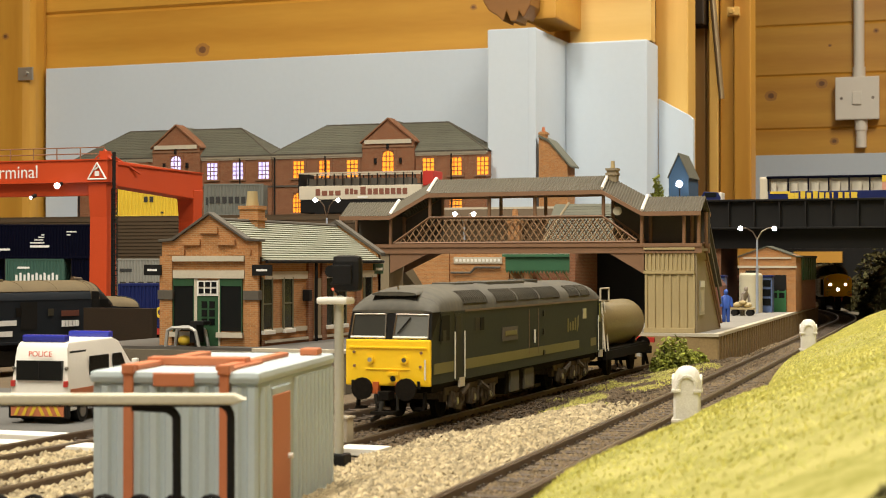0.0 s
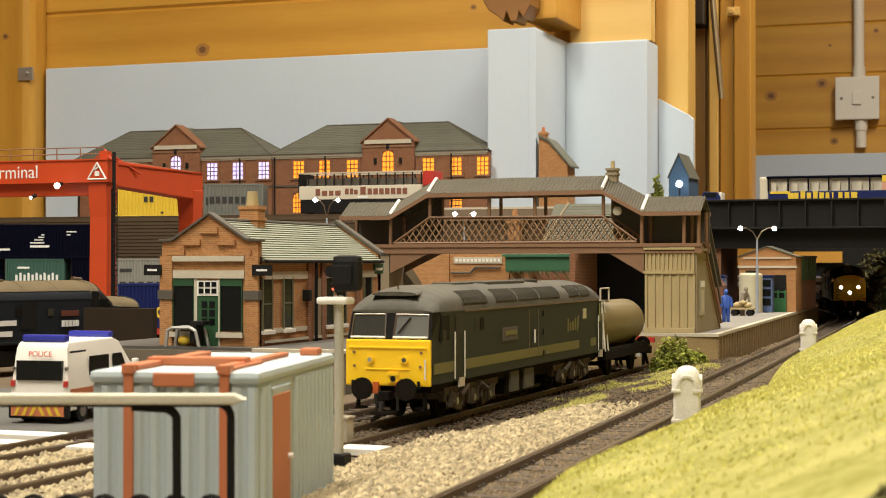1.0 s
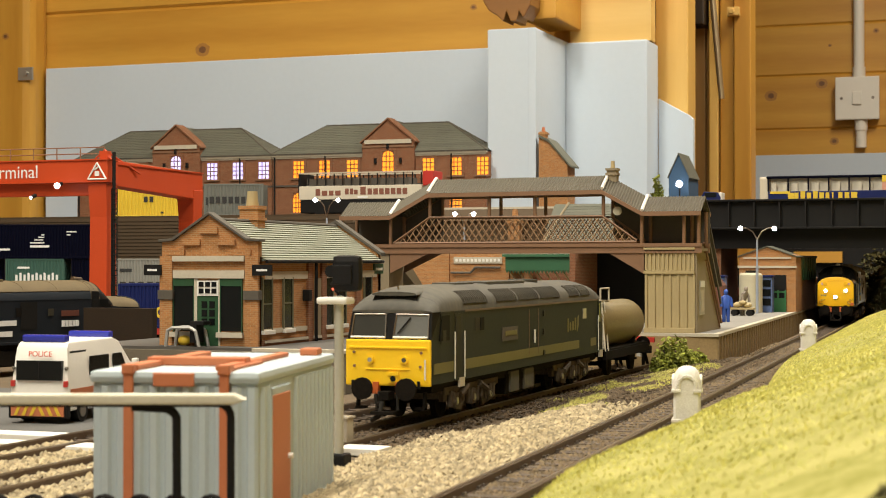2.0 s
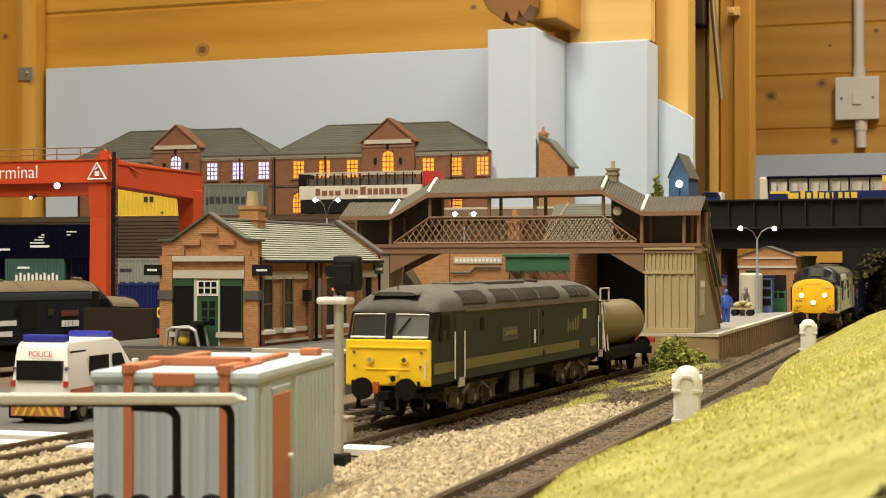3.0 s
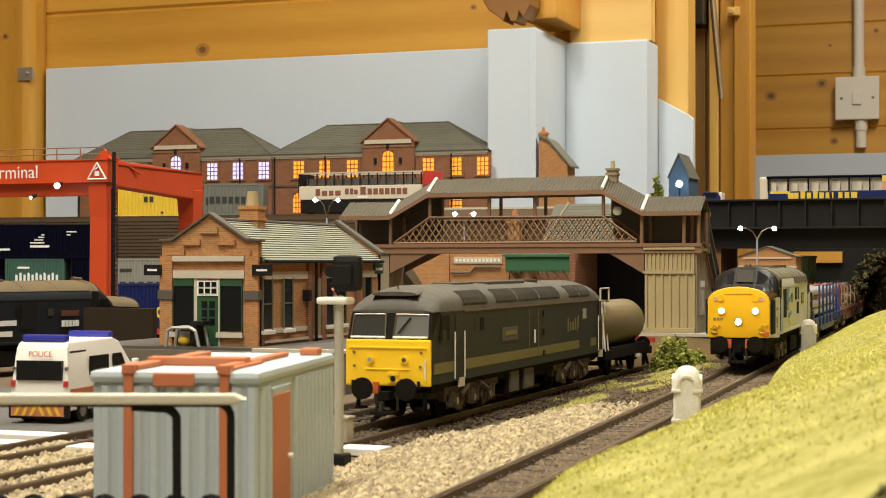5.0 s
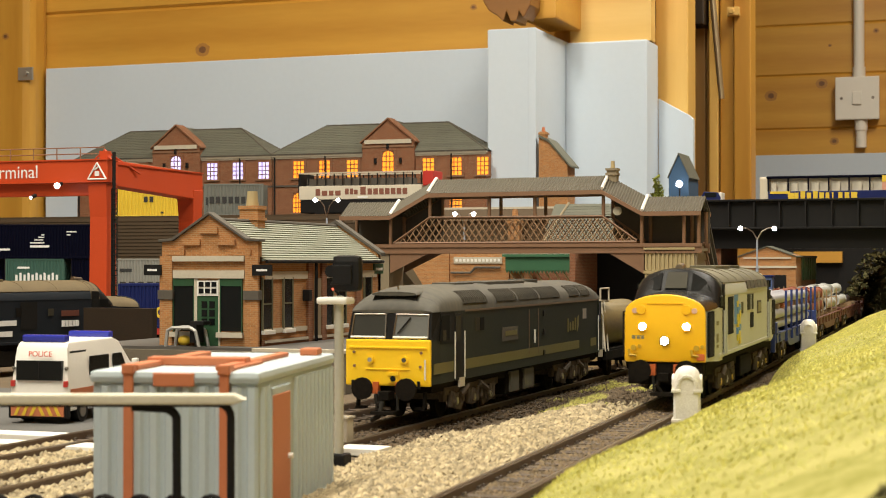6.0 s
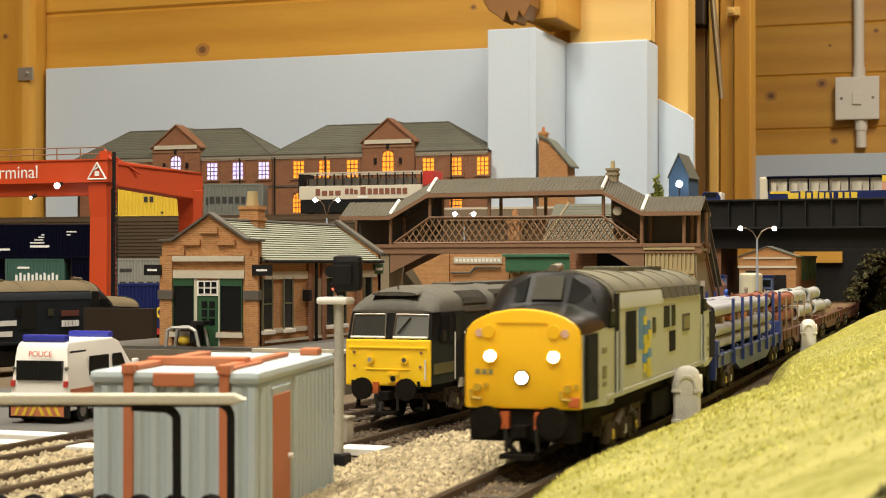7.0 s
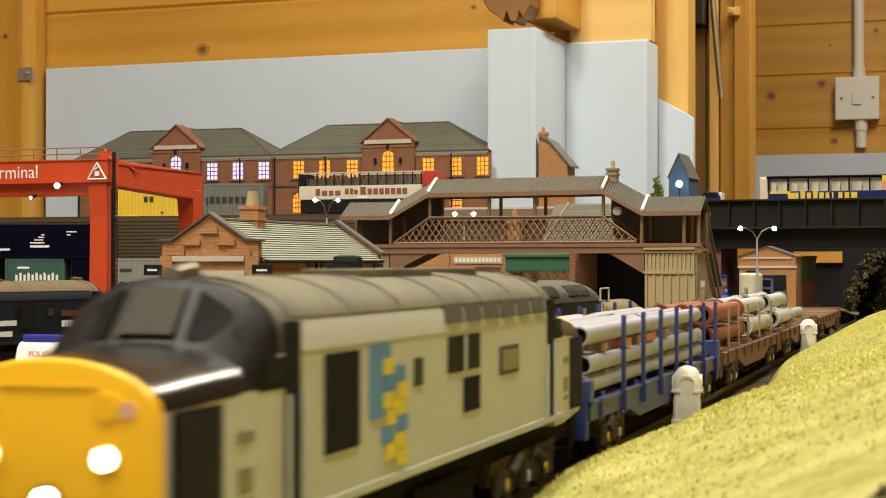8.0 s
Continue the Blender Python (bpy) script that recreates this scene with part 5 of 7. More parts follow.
for k in range(12):
    part("mark", Build().box(47.5 + 3.1 * k, 49.4 + 3.1 * k, -1.3, -0.9, 43.4, 45.6), WHITE_PAINT, nb)
part("pipe", Build().sweep([(44, -2, 35), (60, -2, 35), (64, -2, 39), (84, -2, 39)], 0.9, 6), DARK_STONE, fbk)
part("canopy", Build().box(92, 150, -14, 10, 37, 47).box(90, 152, -16, 12, 47, 49), CANOPY_GREEN, fbk, "green painted valance canopy")
o = Build()
for k in range(23):
    o.prism([(92 + 2.5 * k, 37), (94.5 + 2.5 * k, 37), (93.25 + 2.5 * k, 34.5)], -14, -13.2)
part("valance", o, GREEN_PAINT, fbk)
o = Build()
for k in range(8):
    o.sweep([(94 + 7 * k, -12, 36.8), (97 + 7 * k, -8, 31), (97 + 7 * k, -4, 22), (97 + 7 * k, -4, 0)], 0.7, 5)
part("bracket_row", o, TAN_BOARD, fbk)
part("rear_wall", Build().box(100, 150, 30, 34, 0, 46), RED_BRICK, fbk)
hs = thing("goods_office", mm(-375, 1262, PLAT_Z), "brick goods office with a long grey slate roof", "building")
part("wall", Build().prism([(0, 0), (0, 54), (45, 90), (90, 54), (90, 0)], 0, 56, "x"), RED_BRICK, hs)
gr = part("roof", Build().prism([(-1, 54), (45, 91), (45, 90)], -2, 58, "x"), SLATE, hs, "grey-green slate roof")
slate_parts(gr, SLATE, (-2, -2, 53.5), (58, -2, 53.5), (50, 45, 91), (10, 45, 91), 16, 0.3)
part("barge_board", Build().rod((-2, -2, 54.5), (10, 45, 92), 1.0, 6), TAN_DARK, gr)
bw = thing("goods_store", mm(-570, 1340, PLAT_Z), "long brown boarded goods store behind the station", "building")
part("wall", Build().box(0, 180, 0, 50, 0, 80), RIBBED, bw)
part("roof", Build().prism([(-3, 79), (25, 90), (53, 79)], -2, 182, "x"), RIBBED, bw)
part("ridge_board", Build().box(-2, 182, 24, 26, 89.6, 91.4), CREAM_STONE, bw, "pale ridge board")
part("chimney", Build().box(146, 156, -14, -5, 0, 78).box(145, 157, -15, -4, 76, 79).rod((151, -9, 79), (151, -9, 88), 3, 10, 2.4), ORANGE_BRICK, bw)
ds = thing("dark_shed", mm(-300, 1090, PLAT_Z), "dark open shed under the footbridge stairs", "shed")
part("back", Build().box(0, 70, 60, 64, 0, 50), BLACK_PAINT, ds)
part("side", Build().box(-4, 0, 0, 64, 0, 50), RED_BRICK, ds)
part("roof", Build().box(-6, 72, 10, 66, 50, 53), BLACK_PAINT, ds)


# ---- locomotives and wagons; local y runs back from the front, z up from the rails ----
LOCO_YELLOW = material("warning_yellow", (0.95, 0.60, 0.012), 0.42, other=(0.86, 0.52, 0.010), scale=40, amount=0.5, bump=0.05)
AMBER_YELLOW = material("amber_warning_yellow", (0.95, 0.535, 0.008), 0.42, other=(0.86, 0.46, 0.008), scale=40, amount=0.5, bump=0.05)
LOCO_GREEN = material("weathered_dark_green", (0.019, 0.025, 0.020), 0.6, other=(0.034, 0.035, 0.026), scale=30, amount=0.6, spec=0.2)
LOCO_ROOF = material("dusty_dark_roof", (0.048, 0.045, 0.038), 0.75, other=(0.105, 0.092, 0.064), scale=16, fine=260, amount=0.9, stretch=(1.0, 2.0, 0.5))
ROOF_GRILLE = material("dusty_roof_grille", (0.048, 0.044, 0.036), 0.85, other=(0.085, 0.074, 0.055), scale=40, amount=0.8, spec=0.15)
RUST_LINE = material("rusty_gutter_line", (0.15, 0.10, 0.06), 0.7)
OLIVE_STRIPE = material("olive_gold_stripe", (0.15, 0.13, 0.035), 0.55, other=(0.10, 0.085, 0.03))
TRIPLE_GREY = material("weathered_pale_grey", (0.52, 0.535, 0.51), 0.55, other=(0.42, 0.41, 0.35), scale=22, amount=0.7, bump=0.05, spec=0.3)
GREY_ROOF = material("mud_grey_roof", (0.165, 0.145, 0.072), 0.7, other=(0.055, 0.048, 0.034), scale=18, fine=120, amount=1.0, stretch=(1.0, 2.2, 0.6))
CAB_BLACK = material("satin_black", (0.009, 0.0085, 0.008), 0.42, other=(0.018, 0.016, 0.014), scale=40, spec=0.12)
GLOSS_BLACK = material("gloss_black", (0.010, 0.010, 0.009), 0.22, other=(0.02, 0.018, 0.016), scale=40, spec=0.5)
BOGIE_GRIME = material("brake_dust_grime", (0.040, 0.032, 0.024), 0.8, other=(0.12, 0.090, 0.060), scale=90, amount=0.8, spec=0.2)
LOUVRE_GREY = material("grey_louvre", (0.030, 0.028, 0.025), 0.8, other=(0.06, 0.054, 0.044), scale=60, spec=0.15)
FLASH_YELLOW = material("flash_yellow", (0.70, 0.56, 0.03), 0.5)
LOUVRE = material("matt_black_louvre", (0.012, 0.012, 0.011), 0.9, other=(0.025, 0.022, 0.02), scale=90, spec=0.08)
FRAME_BLACK = material("dirty_underframe", (0.007, 0.006, 0.005), 0.85, other=(0.022, 0.017, 0.012), scale=60, amount=0.7, spec=0.06)
RAIL_BLUE = material("faded_rail_blue", (0.010, 0.014, 0.020), 0.6, other=(0.018, 0.02, 0.023), spec=0.2)
CREAM_ROOF = material("tan_dusted_roof", (0.14, 0.105, 0.058), 0.8, other=(0.075, 0.058, 0.036), spec=0.2)
WINDSCREEN = material("loco_glass", (0.012, 0.012, 0.011), 0.5, bump=0, amount=0.3, spec=0.04)
# Paler glass colours hold the light and reflections of the green locomotive's windscreens.
PALE_SCREEN = material("lit_loco_glass", (0.035, 0.034, 0.028), 0.35, bump=0, amount=0.3, spec=0.25)
# Matt beige colour stands in for the reflection in the nose windscreen.
BEIGE_SCREEN = material("beige_reflection_glass", (0.055, 0.050, 0.036), 0.6, bump=0, amount=0.5, scale=120, spec=0.08)
GREY_SCREEN = material("grey_reflection_glass", (0.14, 0.14, 0.13), 0.2, bump=0, amount=0.5, scale=90, spec=0.4)
HEADLAMP = glow("lit_headlamp", (1.0, 0.97, 0.92), 16.0)
LENS = material("lamp_lens", (0.40, 0.36, 0.30), 0.2, bump=0)
ORANGE_PIPE = material("orange_buffer_beam", (0.60, 0.13, 0.03), 0.5)


def arch(y, w, z0, zt, n=12, power=0.75):
    """A ring across the roof: flat foot at z0, curved up to zt."""
    pts = []
    for i in range(n + 1):
        a = math.pi * i / n
        pts.append((-w * math.cos(a), y, z0 + (zt - z0) * math.sin(a) ** power))
    return pts + [(w * 0.6, y, z0 - 0.3), (-w * 0.6, y, z0 - 0.3)]


def wheel_sets(parent, ys, r=6.6, spoke=False):
    out = []
    for y in ys:
        w = part("wheelset", Build().rod((-7.6, 0, 0), (7.6, 0, 0), 1.2, 8).rod((-9.4, 0, 0), (-7.2, 0, 0), r, 20).rod((7.2, 0, 0), (9.4, 0, 0), r, 20)
                 .box(9.3, 9.7, -0.8, 0.8, -r * 0.8, r * 0.8).box(-9.7, -9.3, -0.8, 0.8, -r * 0.8, r * 0.8), FRAME_BLACK, parent, at=mm(0, y, r))
        out.append(w)
    return out


def bogie(parent, y, wheels=3, length=58.0, r=6.6, detail=True):
    o = Build()
    for s in (-1, 1):
        o.box(s * 13.4 - 1, s * 13.4 + 1, y - length / 2, y + length / 2, 7, 11)
        for k in range(wheels):
            c = y - length / 2 + length * (k + 0.5) / wheels
            o.box(s * 14.6 - 1.6, s * 14.6 + 1.6, c - 2.6, c + 2.6, 4.2, 10)
            o.rod((s * 15.2, c - 5.5, 5), (s * 15.2, c - 5.5, 11), 1.3, 8)
            o.rod((s * 15.2, c + 5.5, 5), (s * 15.2, c + 5.5, 11), 1.3, 8)
        o.box(s * 14 - 0.5, s * 14 + 0.5, y - length / 2 - 3, y + length / 2 + 3, 10.4, 12)
        h = length / 2
        o.prism([(y - h - 2, 12.6), (y + h + 2, 12.6), (y + h + 2, 10), (y + h * 0.8, 9.4), (y + h * 0.62, 3.4), (y + h * 0.42, 2.8), (y + h * 0.28, 8.6), (y - h * 0.28, 8.6), (y - h * 0.42, 2.8), (y - h * 0.62, 3.4), (y - h * 0.8, 9.4), (y - h - 2, 10)], s * 14.9 - 0.6, s * 14.9 + 0.6, "x")
        for k in range(-2, 3):
            o.rod((s * 15.8, y + k * h * 0.36 - 1.6, 6.2), (s * 15.8, y + k * h * 0.36 - 1.6, 10.6), 1.0, 6)
        o.rod((s * 16, y - length * 0.28, 9), (s * 16, y - length * 0.14, 12), 1.5, 8)
        o.rod((s * 16, y + length * 0.1, 12), (s * 16, y + length * 0.25, 9), 1.5, 8)
    o.box(-12, 12, y - length / 2 - 1, y + length / 2 + 1, 8, 12)
    b = part("bogie_frame", o, BOGIE_GRIME, parent, "grimy black bogie frame")
    w = wheel_sets(parent, [y - length / 2 + length * (k + 0.5) / wheels for k in range(wheels)], r)
    if detail:
        for s in (-1, 1):
            for k in range(wheels):
                c = y - length / 2 + length * (k + 0.5) / wheels
                part("axlebox_cap", Build().rod((s * 16.1, c, 6.8), (s * 16.6, c, 6.8), 1.5, 8), (WHITE_PAINT if k % 2 else YELLOW) if detail == 2 else RAIL_TOP, b)
    return w


def buffers(parent, y, direction, w=8.8, z=13.5):
    for s in (-1, 1):
        b = part("buffer", Build().rod((s * w, y, z), (s * w, y + direction * 5, z), 2.0, 10).rod((s * w, y + direction * 5, z), (s * w, y + direction * 6.2, z), 4.2, 16), FRAME_BLACK, parent, smooth=True)
        part("buffer_collar", Build().box(s * (w - 4.2) - 1.1, s * (w - 4.2) + 1.1, y - 0.5, y + direction * 3, z - 2, z + 2.4), ORANGE_PIPE, b)
    part("coupling", Build().box(-2, 2, y, y + direction * 6, z - 4, z - 1).sweep([(-1.5, y + direction * 2, z - 2), (-2.5, y + direction * 5, z - 6), (0.5, y + direction * 5, z - 10)], 0.8, 6).box(-4.6, 4.6, y, y + direction * 8, 4, 5.2), FRAME_BLACK, parent)
    for x in (-4.5, 4):
        part("air_pipe", Build().sweep([(x, y, z), (x, y + direction * 2.5, z - 1), (x + 0.4, y + direction * 2.5, z - 8)], 0.55, 6), LOUVRE_GREY, parent)


def green_loco():
    L = thing("diesel_locomotive", mm(-230, 572, 3), "dark green diesel locomotive with yellow front, parked", "locomotive", "locomotives")
    W, zb, zc, zt = 17.5, 15.0, 42.0, 52.0
    ln = 254.0
    body = [[(-W, y, zb), (W, y, zb), (W, y, zc), (-W, y, zc)] for y in (9, ln - 9)]
    part("body_side", Build().loft(body), LOCO_GREEN, L)
    rings = [arch(9, W, zc, 48.6), arch(14, W, zc, 50.8), arch(24, W, zc, zt), arch(ln - 24, W, zc, zt), arch(ln - 14, W, zc, 50.8), arch(ln - 7, W, zc, 47), arch(ln - 3, W * 0.96, zc, 43)]
    roof = part("roof", Build().loft(rings), LOCO_ROOF, L, "dust-streaked dark grey roof", smooth=True)
    for f, e, sgn in ((0.0, 9.0, 1), (ln, ln - 9.0, -1)):
        # cab: lower nose, raked windscreen band, brow
        def at(d):
            return f + sgn * d
        cab = part("cab", Build().loft([[(-W * 0.97, at(0.4), zb), (W * 0.97, at(0.4), zb), (W * 0.97, at(0.4), 31.5), (-W * 0.97, at(0.4), 31.5)], [(-W, at(9.1), zb), (W, at(9.1), zb), (W, at(9.1), 31.5), (-W, at(9.1), 31.5)]]), LOCO_GREEN, L)
        part("window_band", Build().loft([[(-W * 0.97, at(0.6), 31.5), (W * 0.97, at(0.6), 31.5), (W, at(9.1), 31.5), (-W, at(9.1), 31.5)], [(-W * 0.93, at(3.6), 42.2), (W * 0.93, at(3.6), 42.2), (W, at(9.1), 42.2), (-W, at(9.1), 42.2)]]), CAB_BLACK, cab)
        part("brow", Build().loft([arch(at(3.2), W * 0.94, 42.0, 43.0), arch(at(5), W * 0.97, 42.0, 46), arch(at(9.1), W, 42.0, 48.6)]), LOCO_ROOF, cab, smooth=True)
        part("headcode_slot", Build().loft([[(-9, at(6.2), 46.3), (9, at(6.2), 46.3), (8.2, at(7.4), 48.9), (-8.2, at(7.4), 48.9)], [(-9, at(14), 46.3), (9, at(14), 46.3), (8.2, at(16), 49.4), (-8.2, at(16), 49.4)]]), LOUVRE, cab, "dark slot under a curved roof lip")
        part("roof_lip", Build().loft([arch(at(5.6), 9.2, 48.4, 49.7), arch(at(14), 9.2, 48.8, 51.2)]), LOCO_ROOF, cab, smooth=True)
        if sgn == 1:
            yp = part("yellow_panel", Build().box(-17.2, 17.2, -0.8, 0.6, 14.4, 31.8), LOCO_YELLOW, cab, "bright yellow front panel", bevel=0.7)
            part("ledge", Build().box(-15.5, 15.5, -1.3, -0.6, 28.4, 29.2).box(-9, 9, -1.2, -0.6, 20.4, 20.9), LOCO_YELLOW, yp, bevel=0.2)
            for x, z in ((-7, 24.2), (6.8, 24.2)):
                rim_ = part("marker_lamp", Build().rod((x, -0.6, z), (x, -1.6, z), 1.5, 14), LOCO_YELLOW, yp)
                part("lens", Build().rod((x, -1.5, z), (x, -1.75, z), 0.85, 12), LENS if x < 0 else DARK_STONE, rim_)
            for x, z in ((-13.4, 21.8), (13.2, 21.8), (-13.6, 27), (13.6, 27)):
                part("lamp_bracket", Build().rod((x, -0.6, z), (x, -1.4, z), 0.55, 8), BROWN_IRON, yp)
            part("headlamp", Build().rod((2.4, -0.6, 17.2), (2.4, -1.7, 17.2), 1.1, 12), DARK_GLASS, yp)
            part("lamp_shelf", Build().box(0.2, 4.6, -1.8, -0.6, 18.4, 19.4).box(0.2, 4.6, -1.4, -0.6, 15.6, 18.4), LOCO_YELLOW, yp)
            part("handrail", Build().rod((15.2, -1.4, 17), (15.2, -1.4, 24.5), 0.35, 6), WHITE_PAINT, yp)
            for x in (-14, 12.6):
                part("lamp_iron", Build().box(x - 0.5, x + 0.5, -1.5, -0.7, 13.6, 16.4), CAB_BLACK, yp)
            for x0, x1, m in ((-15.6, -1.6, PALE_SCREEN), (1.6, 15.6, GREY_SCREEN)):
                o = Build().loft([[(x0, 0.9, 32.6), (x1, 0.9, 32.6), (x1, 1.6, 32.6), (x0, 1.6, 32.6)], [(x0 + 0.5, 3.2, 41.2), (x1 - 0.5, 3.2, 41.2), (x1 - 0.5, 3.9, 41.2), (x0 + 0.5, 3.9, 41.2)]])
                ws = part("windscreen", o.add([], []), m, cab)
                part("lower_rim", Build().rod((x0, 0.5, 32.6), (x1, 0.5, 32.6), 0.5, 6), WHITE_PAINT, ws)
                part("screen_rim", Build().rod((x0 + 0.5, 3.0, 41.2), (x1 - 0.5, 3.0, 41.2), 0.3, 6).rod((x0, 0.7, 32.5), (x0 + 0.5, 3.0, 41.2), 0.3, 6).rod((x1, 0.7, 32.5), (x1 - 0.5, 3.0, 41.2), 0.3, 6), RAIL_TOP, ws)
            part("wiper", Build().rod((8, 2.4, 40), (3.4, 0.6, 34), 0.35, 6), CAB_BLACK, cab)
    for s in (-1, 1):
        x = s * W
        st = part("side_stripe", Build().box(x - 0.15, x + 0.15, 2, 24, 18.8, 22.8).box(x - 0.15, x + 0.15, 36.5, 207, 18.8, 22.8).box(x - 0.15, x + 0.15, 229, 240, 18.8, 22.8), OLIVE_STRIPE, L, "olive gold stripe")
        for a, b in ((24.6, 33.8), (ln - 11, ln - 4)):
            d = part("cab_door", Build().box(x - 0.3, x + 0.25, a, b, 15, 41), CAB_BLACK if a < 100 else LOCO_GREEN, L)
            for k in (a - 1.2, b + 1):
                part("handrail", Build().rod((x + s * 0.8, k, 16), (x + s * 0.8, k, 34), 0.28, 6), WHITE_PAINT, d, "white handrail")
            part("step_plate", Build().box(x - 0.4, x + s * 0.6, b - 4, b + 1.6, 12.4, 16), CREAM_STONE, d)
            part("door_window", Build().box(x - 0.2, x + s * 0.5, a + 1.2, b - 3, 30.5, 40), BEIGE_SCREEN if a < 100 else DARK_GLASS, d)
        sw_ = part("cab_side", Build().box(x - 0.3, x + s * 0.2, 9.2, 24.4, 30, 41.8), CAB_BLACK, L)
        part("cab_window", Build().prism([(7.5, 31), (18.5, 31), (18.5, 40.6), (10, 40.6)], x - 0.3, x + s * 0.35, "x"), WINDSCREEN, sw_)
        part("seat_back", Build().box(x - 0.3, x + s * 0.4, 11, 14.5, 31, 35), BEIGE_SCREEN, sw_)
        for a in (49.6, 55.2):
            part("small_window", Build().box(x - 0.2, x + s * 0.3, a, a + 5, 33.4, 38.6), WINDSCREEN if a == 55.2 else BEIGE_SCREEN, L)
        part("small_window", Build().box(x - 0.2, x + s * 0.3, 214, 220, 33, 38), LENS, L)
        np_ = part("nameplate", Build().box(x - 0.2, x + s * 0.35, 84, 106, 27.6, 33.4), DARK_STONE, L, "small cast nameplate")
        part("mark", Build().box(x - 0.2, x + s * 0.5, 88, 104, 29.8, 31.8), OLIVE_STRIPE, np_)
        part("emblem", Build().box(x - 0.2, x + s * 0.25, 186, 188, 27.5, 34).box(x - 0.2, x + s * 0.25, 190, 192, 28, 32).box(x - 0.2, x + s * 0.25, 194, 197, 28, 32.4).box(x - 0.2, x + s * 0.25, 199, 201, 28, 34).prism([(203, 27), (206, 30), (206, 35), (204, 34)], x - 0.2, x + s * 0.25, "x"), OLIVE_STRIPE, L, "gold bar emblem")
        part("panel_joint", Build().box(x - 0.2, x + s * 0.2, 123, 123.5, 20, 40).box(x - 0.2, x + s * 0.2, 137, 137.5, 20, 40).box(x - 0.2, x + s * 0.25, 37, ln - 12, 41.4, 42.2), RUST_LINE, L)
        part("grab_rail", Build().rod((x + s * 0.7, 130, 25), (x + s * 0.7, 130, 31), 0.5, 6), WHITE_PAINT, L)
        for z in (18.6, 28, 36.5):
            part("catch", Build().box(x - 0.2, x + s * 0.5, 144.5, 147.3, z, z + 2.4), CAB_BLACK, L)
        part("tank", Build().box(x - s * 6 - 2, x - s * 6 + 2 + 2 * s, 96, 140, 4.4, 13), FRAME_BLACK, L, bevel=0.6)
        part("tank_box", Build().box(x - s * 3 - 2, x - s * 3 + 2, 100, 112, 5, 14).box(x - s * 3 - 2, x - s * 3 + 2, 120, 134, 5, 14), LOCO_ROOF, L, bevel=0.4)
        # roof-shoulder grilles
        for a, b in ((36, 66), (78, 106), (109, 139), (142, 174), (190, 208), (211, 228)):
            line = [(17.2, 44.4), (16.3, 46.6), (14.7, 48.15), (12.9, 49.3)]
            o = Build().loft([[(s * x, yy, z) for yy in (a, b)] + [(s * (x + 0.2), yy, z + 0.2) for yy in (b, a)] for x, z in line])
            gr_ = part("roof_grille", o, ROOF_GRILLE, roof, "dark grey roof grille panel")
            for k in range(12):
                ya = a + (b - a) * (k + 0.5) / 12
                part("slat", Build().loft([[(s * (x + 0.1), ya - 0.4, z + 0.1), (s * (x + 0.1), ya + 0.4, z + 0.1), (s * (x + 0.42), ya + 0.4, z + 0.42), (s * (x + 0.42), ya - 0.4, z + 0.42)] for x, z in line]), ROOF_GRILLE, gr_)
    part("roof_panel", Build().box(-7, 7, 96, 150, 51.2, 52.6).rod((0, 170, 51), (0, 170, 53), 7, 18).box(-5, 5, 60, 84, 51, 52.5), LOCO_ROOF, roof, bevel=0.3)
    part("aerial", Build().rod((0, 10, 48), (0, 10, 52), 0.4, 6), RAIL_TOP, roof)
    part("underframe", Build().box(-15, 15, 6, ln - 6, 11.5, 15.2), FRAME_BLACK, L)
    bogie(L, 52, 3, 62)
    bogie(L, ln - 52, 3, 62)
    buffers(L, 1, -1)
    buffers(L, ln - 1, 1)
    part("brake_pipe", Build().sweep([(-3, -1.5, 12), (-1, -4, 8.5), (-1.8, -4.5, 3.5), (-5.5, -3.5, 1.6)], 0.9, 8), LOUVRE_GREY, L, "looped grey brake pipe", smooth=True)
    part("step", Build().box(10, 14, 1, 4, 5.5, 6.4).box(-14, -10, 1, 4, 5.5, 6.4).box(13, 14, 2, 4, 5.5, 12).box(-14, -13, 2, 4, 5.5, 12), FRAME_BLACK, L)
    return L


green_loco()


def shoulder(y, s, w, zc, zt):
    """Painted strip of the body side that curves over into the roof."""
    up = [p for p in arch(y, w + 0.18, zc, zt) if p[0] * s > 0 and zc - 0.1 <= p[2]]
    up.sort(key=lambda p: p[2])
    a, b, c = up[:3]
    out = [a, b, tuple(p + 0.4 * (q - p) for p, q in zip(b, c))]
    return out + [(p[0] - s * 0.4, p[1], p[2]) for p in reversed(out)]


WAGON_RED = material("bauxite_brown", (0.13, 0.036, 0.020), 0.65, other=(0.07, 0.025, 0.017), scale=40)
STENCIL = material("dull_olive_plate", (0.22, 0.20, 0.10), 0.6)


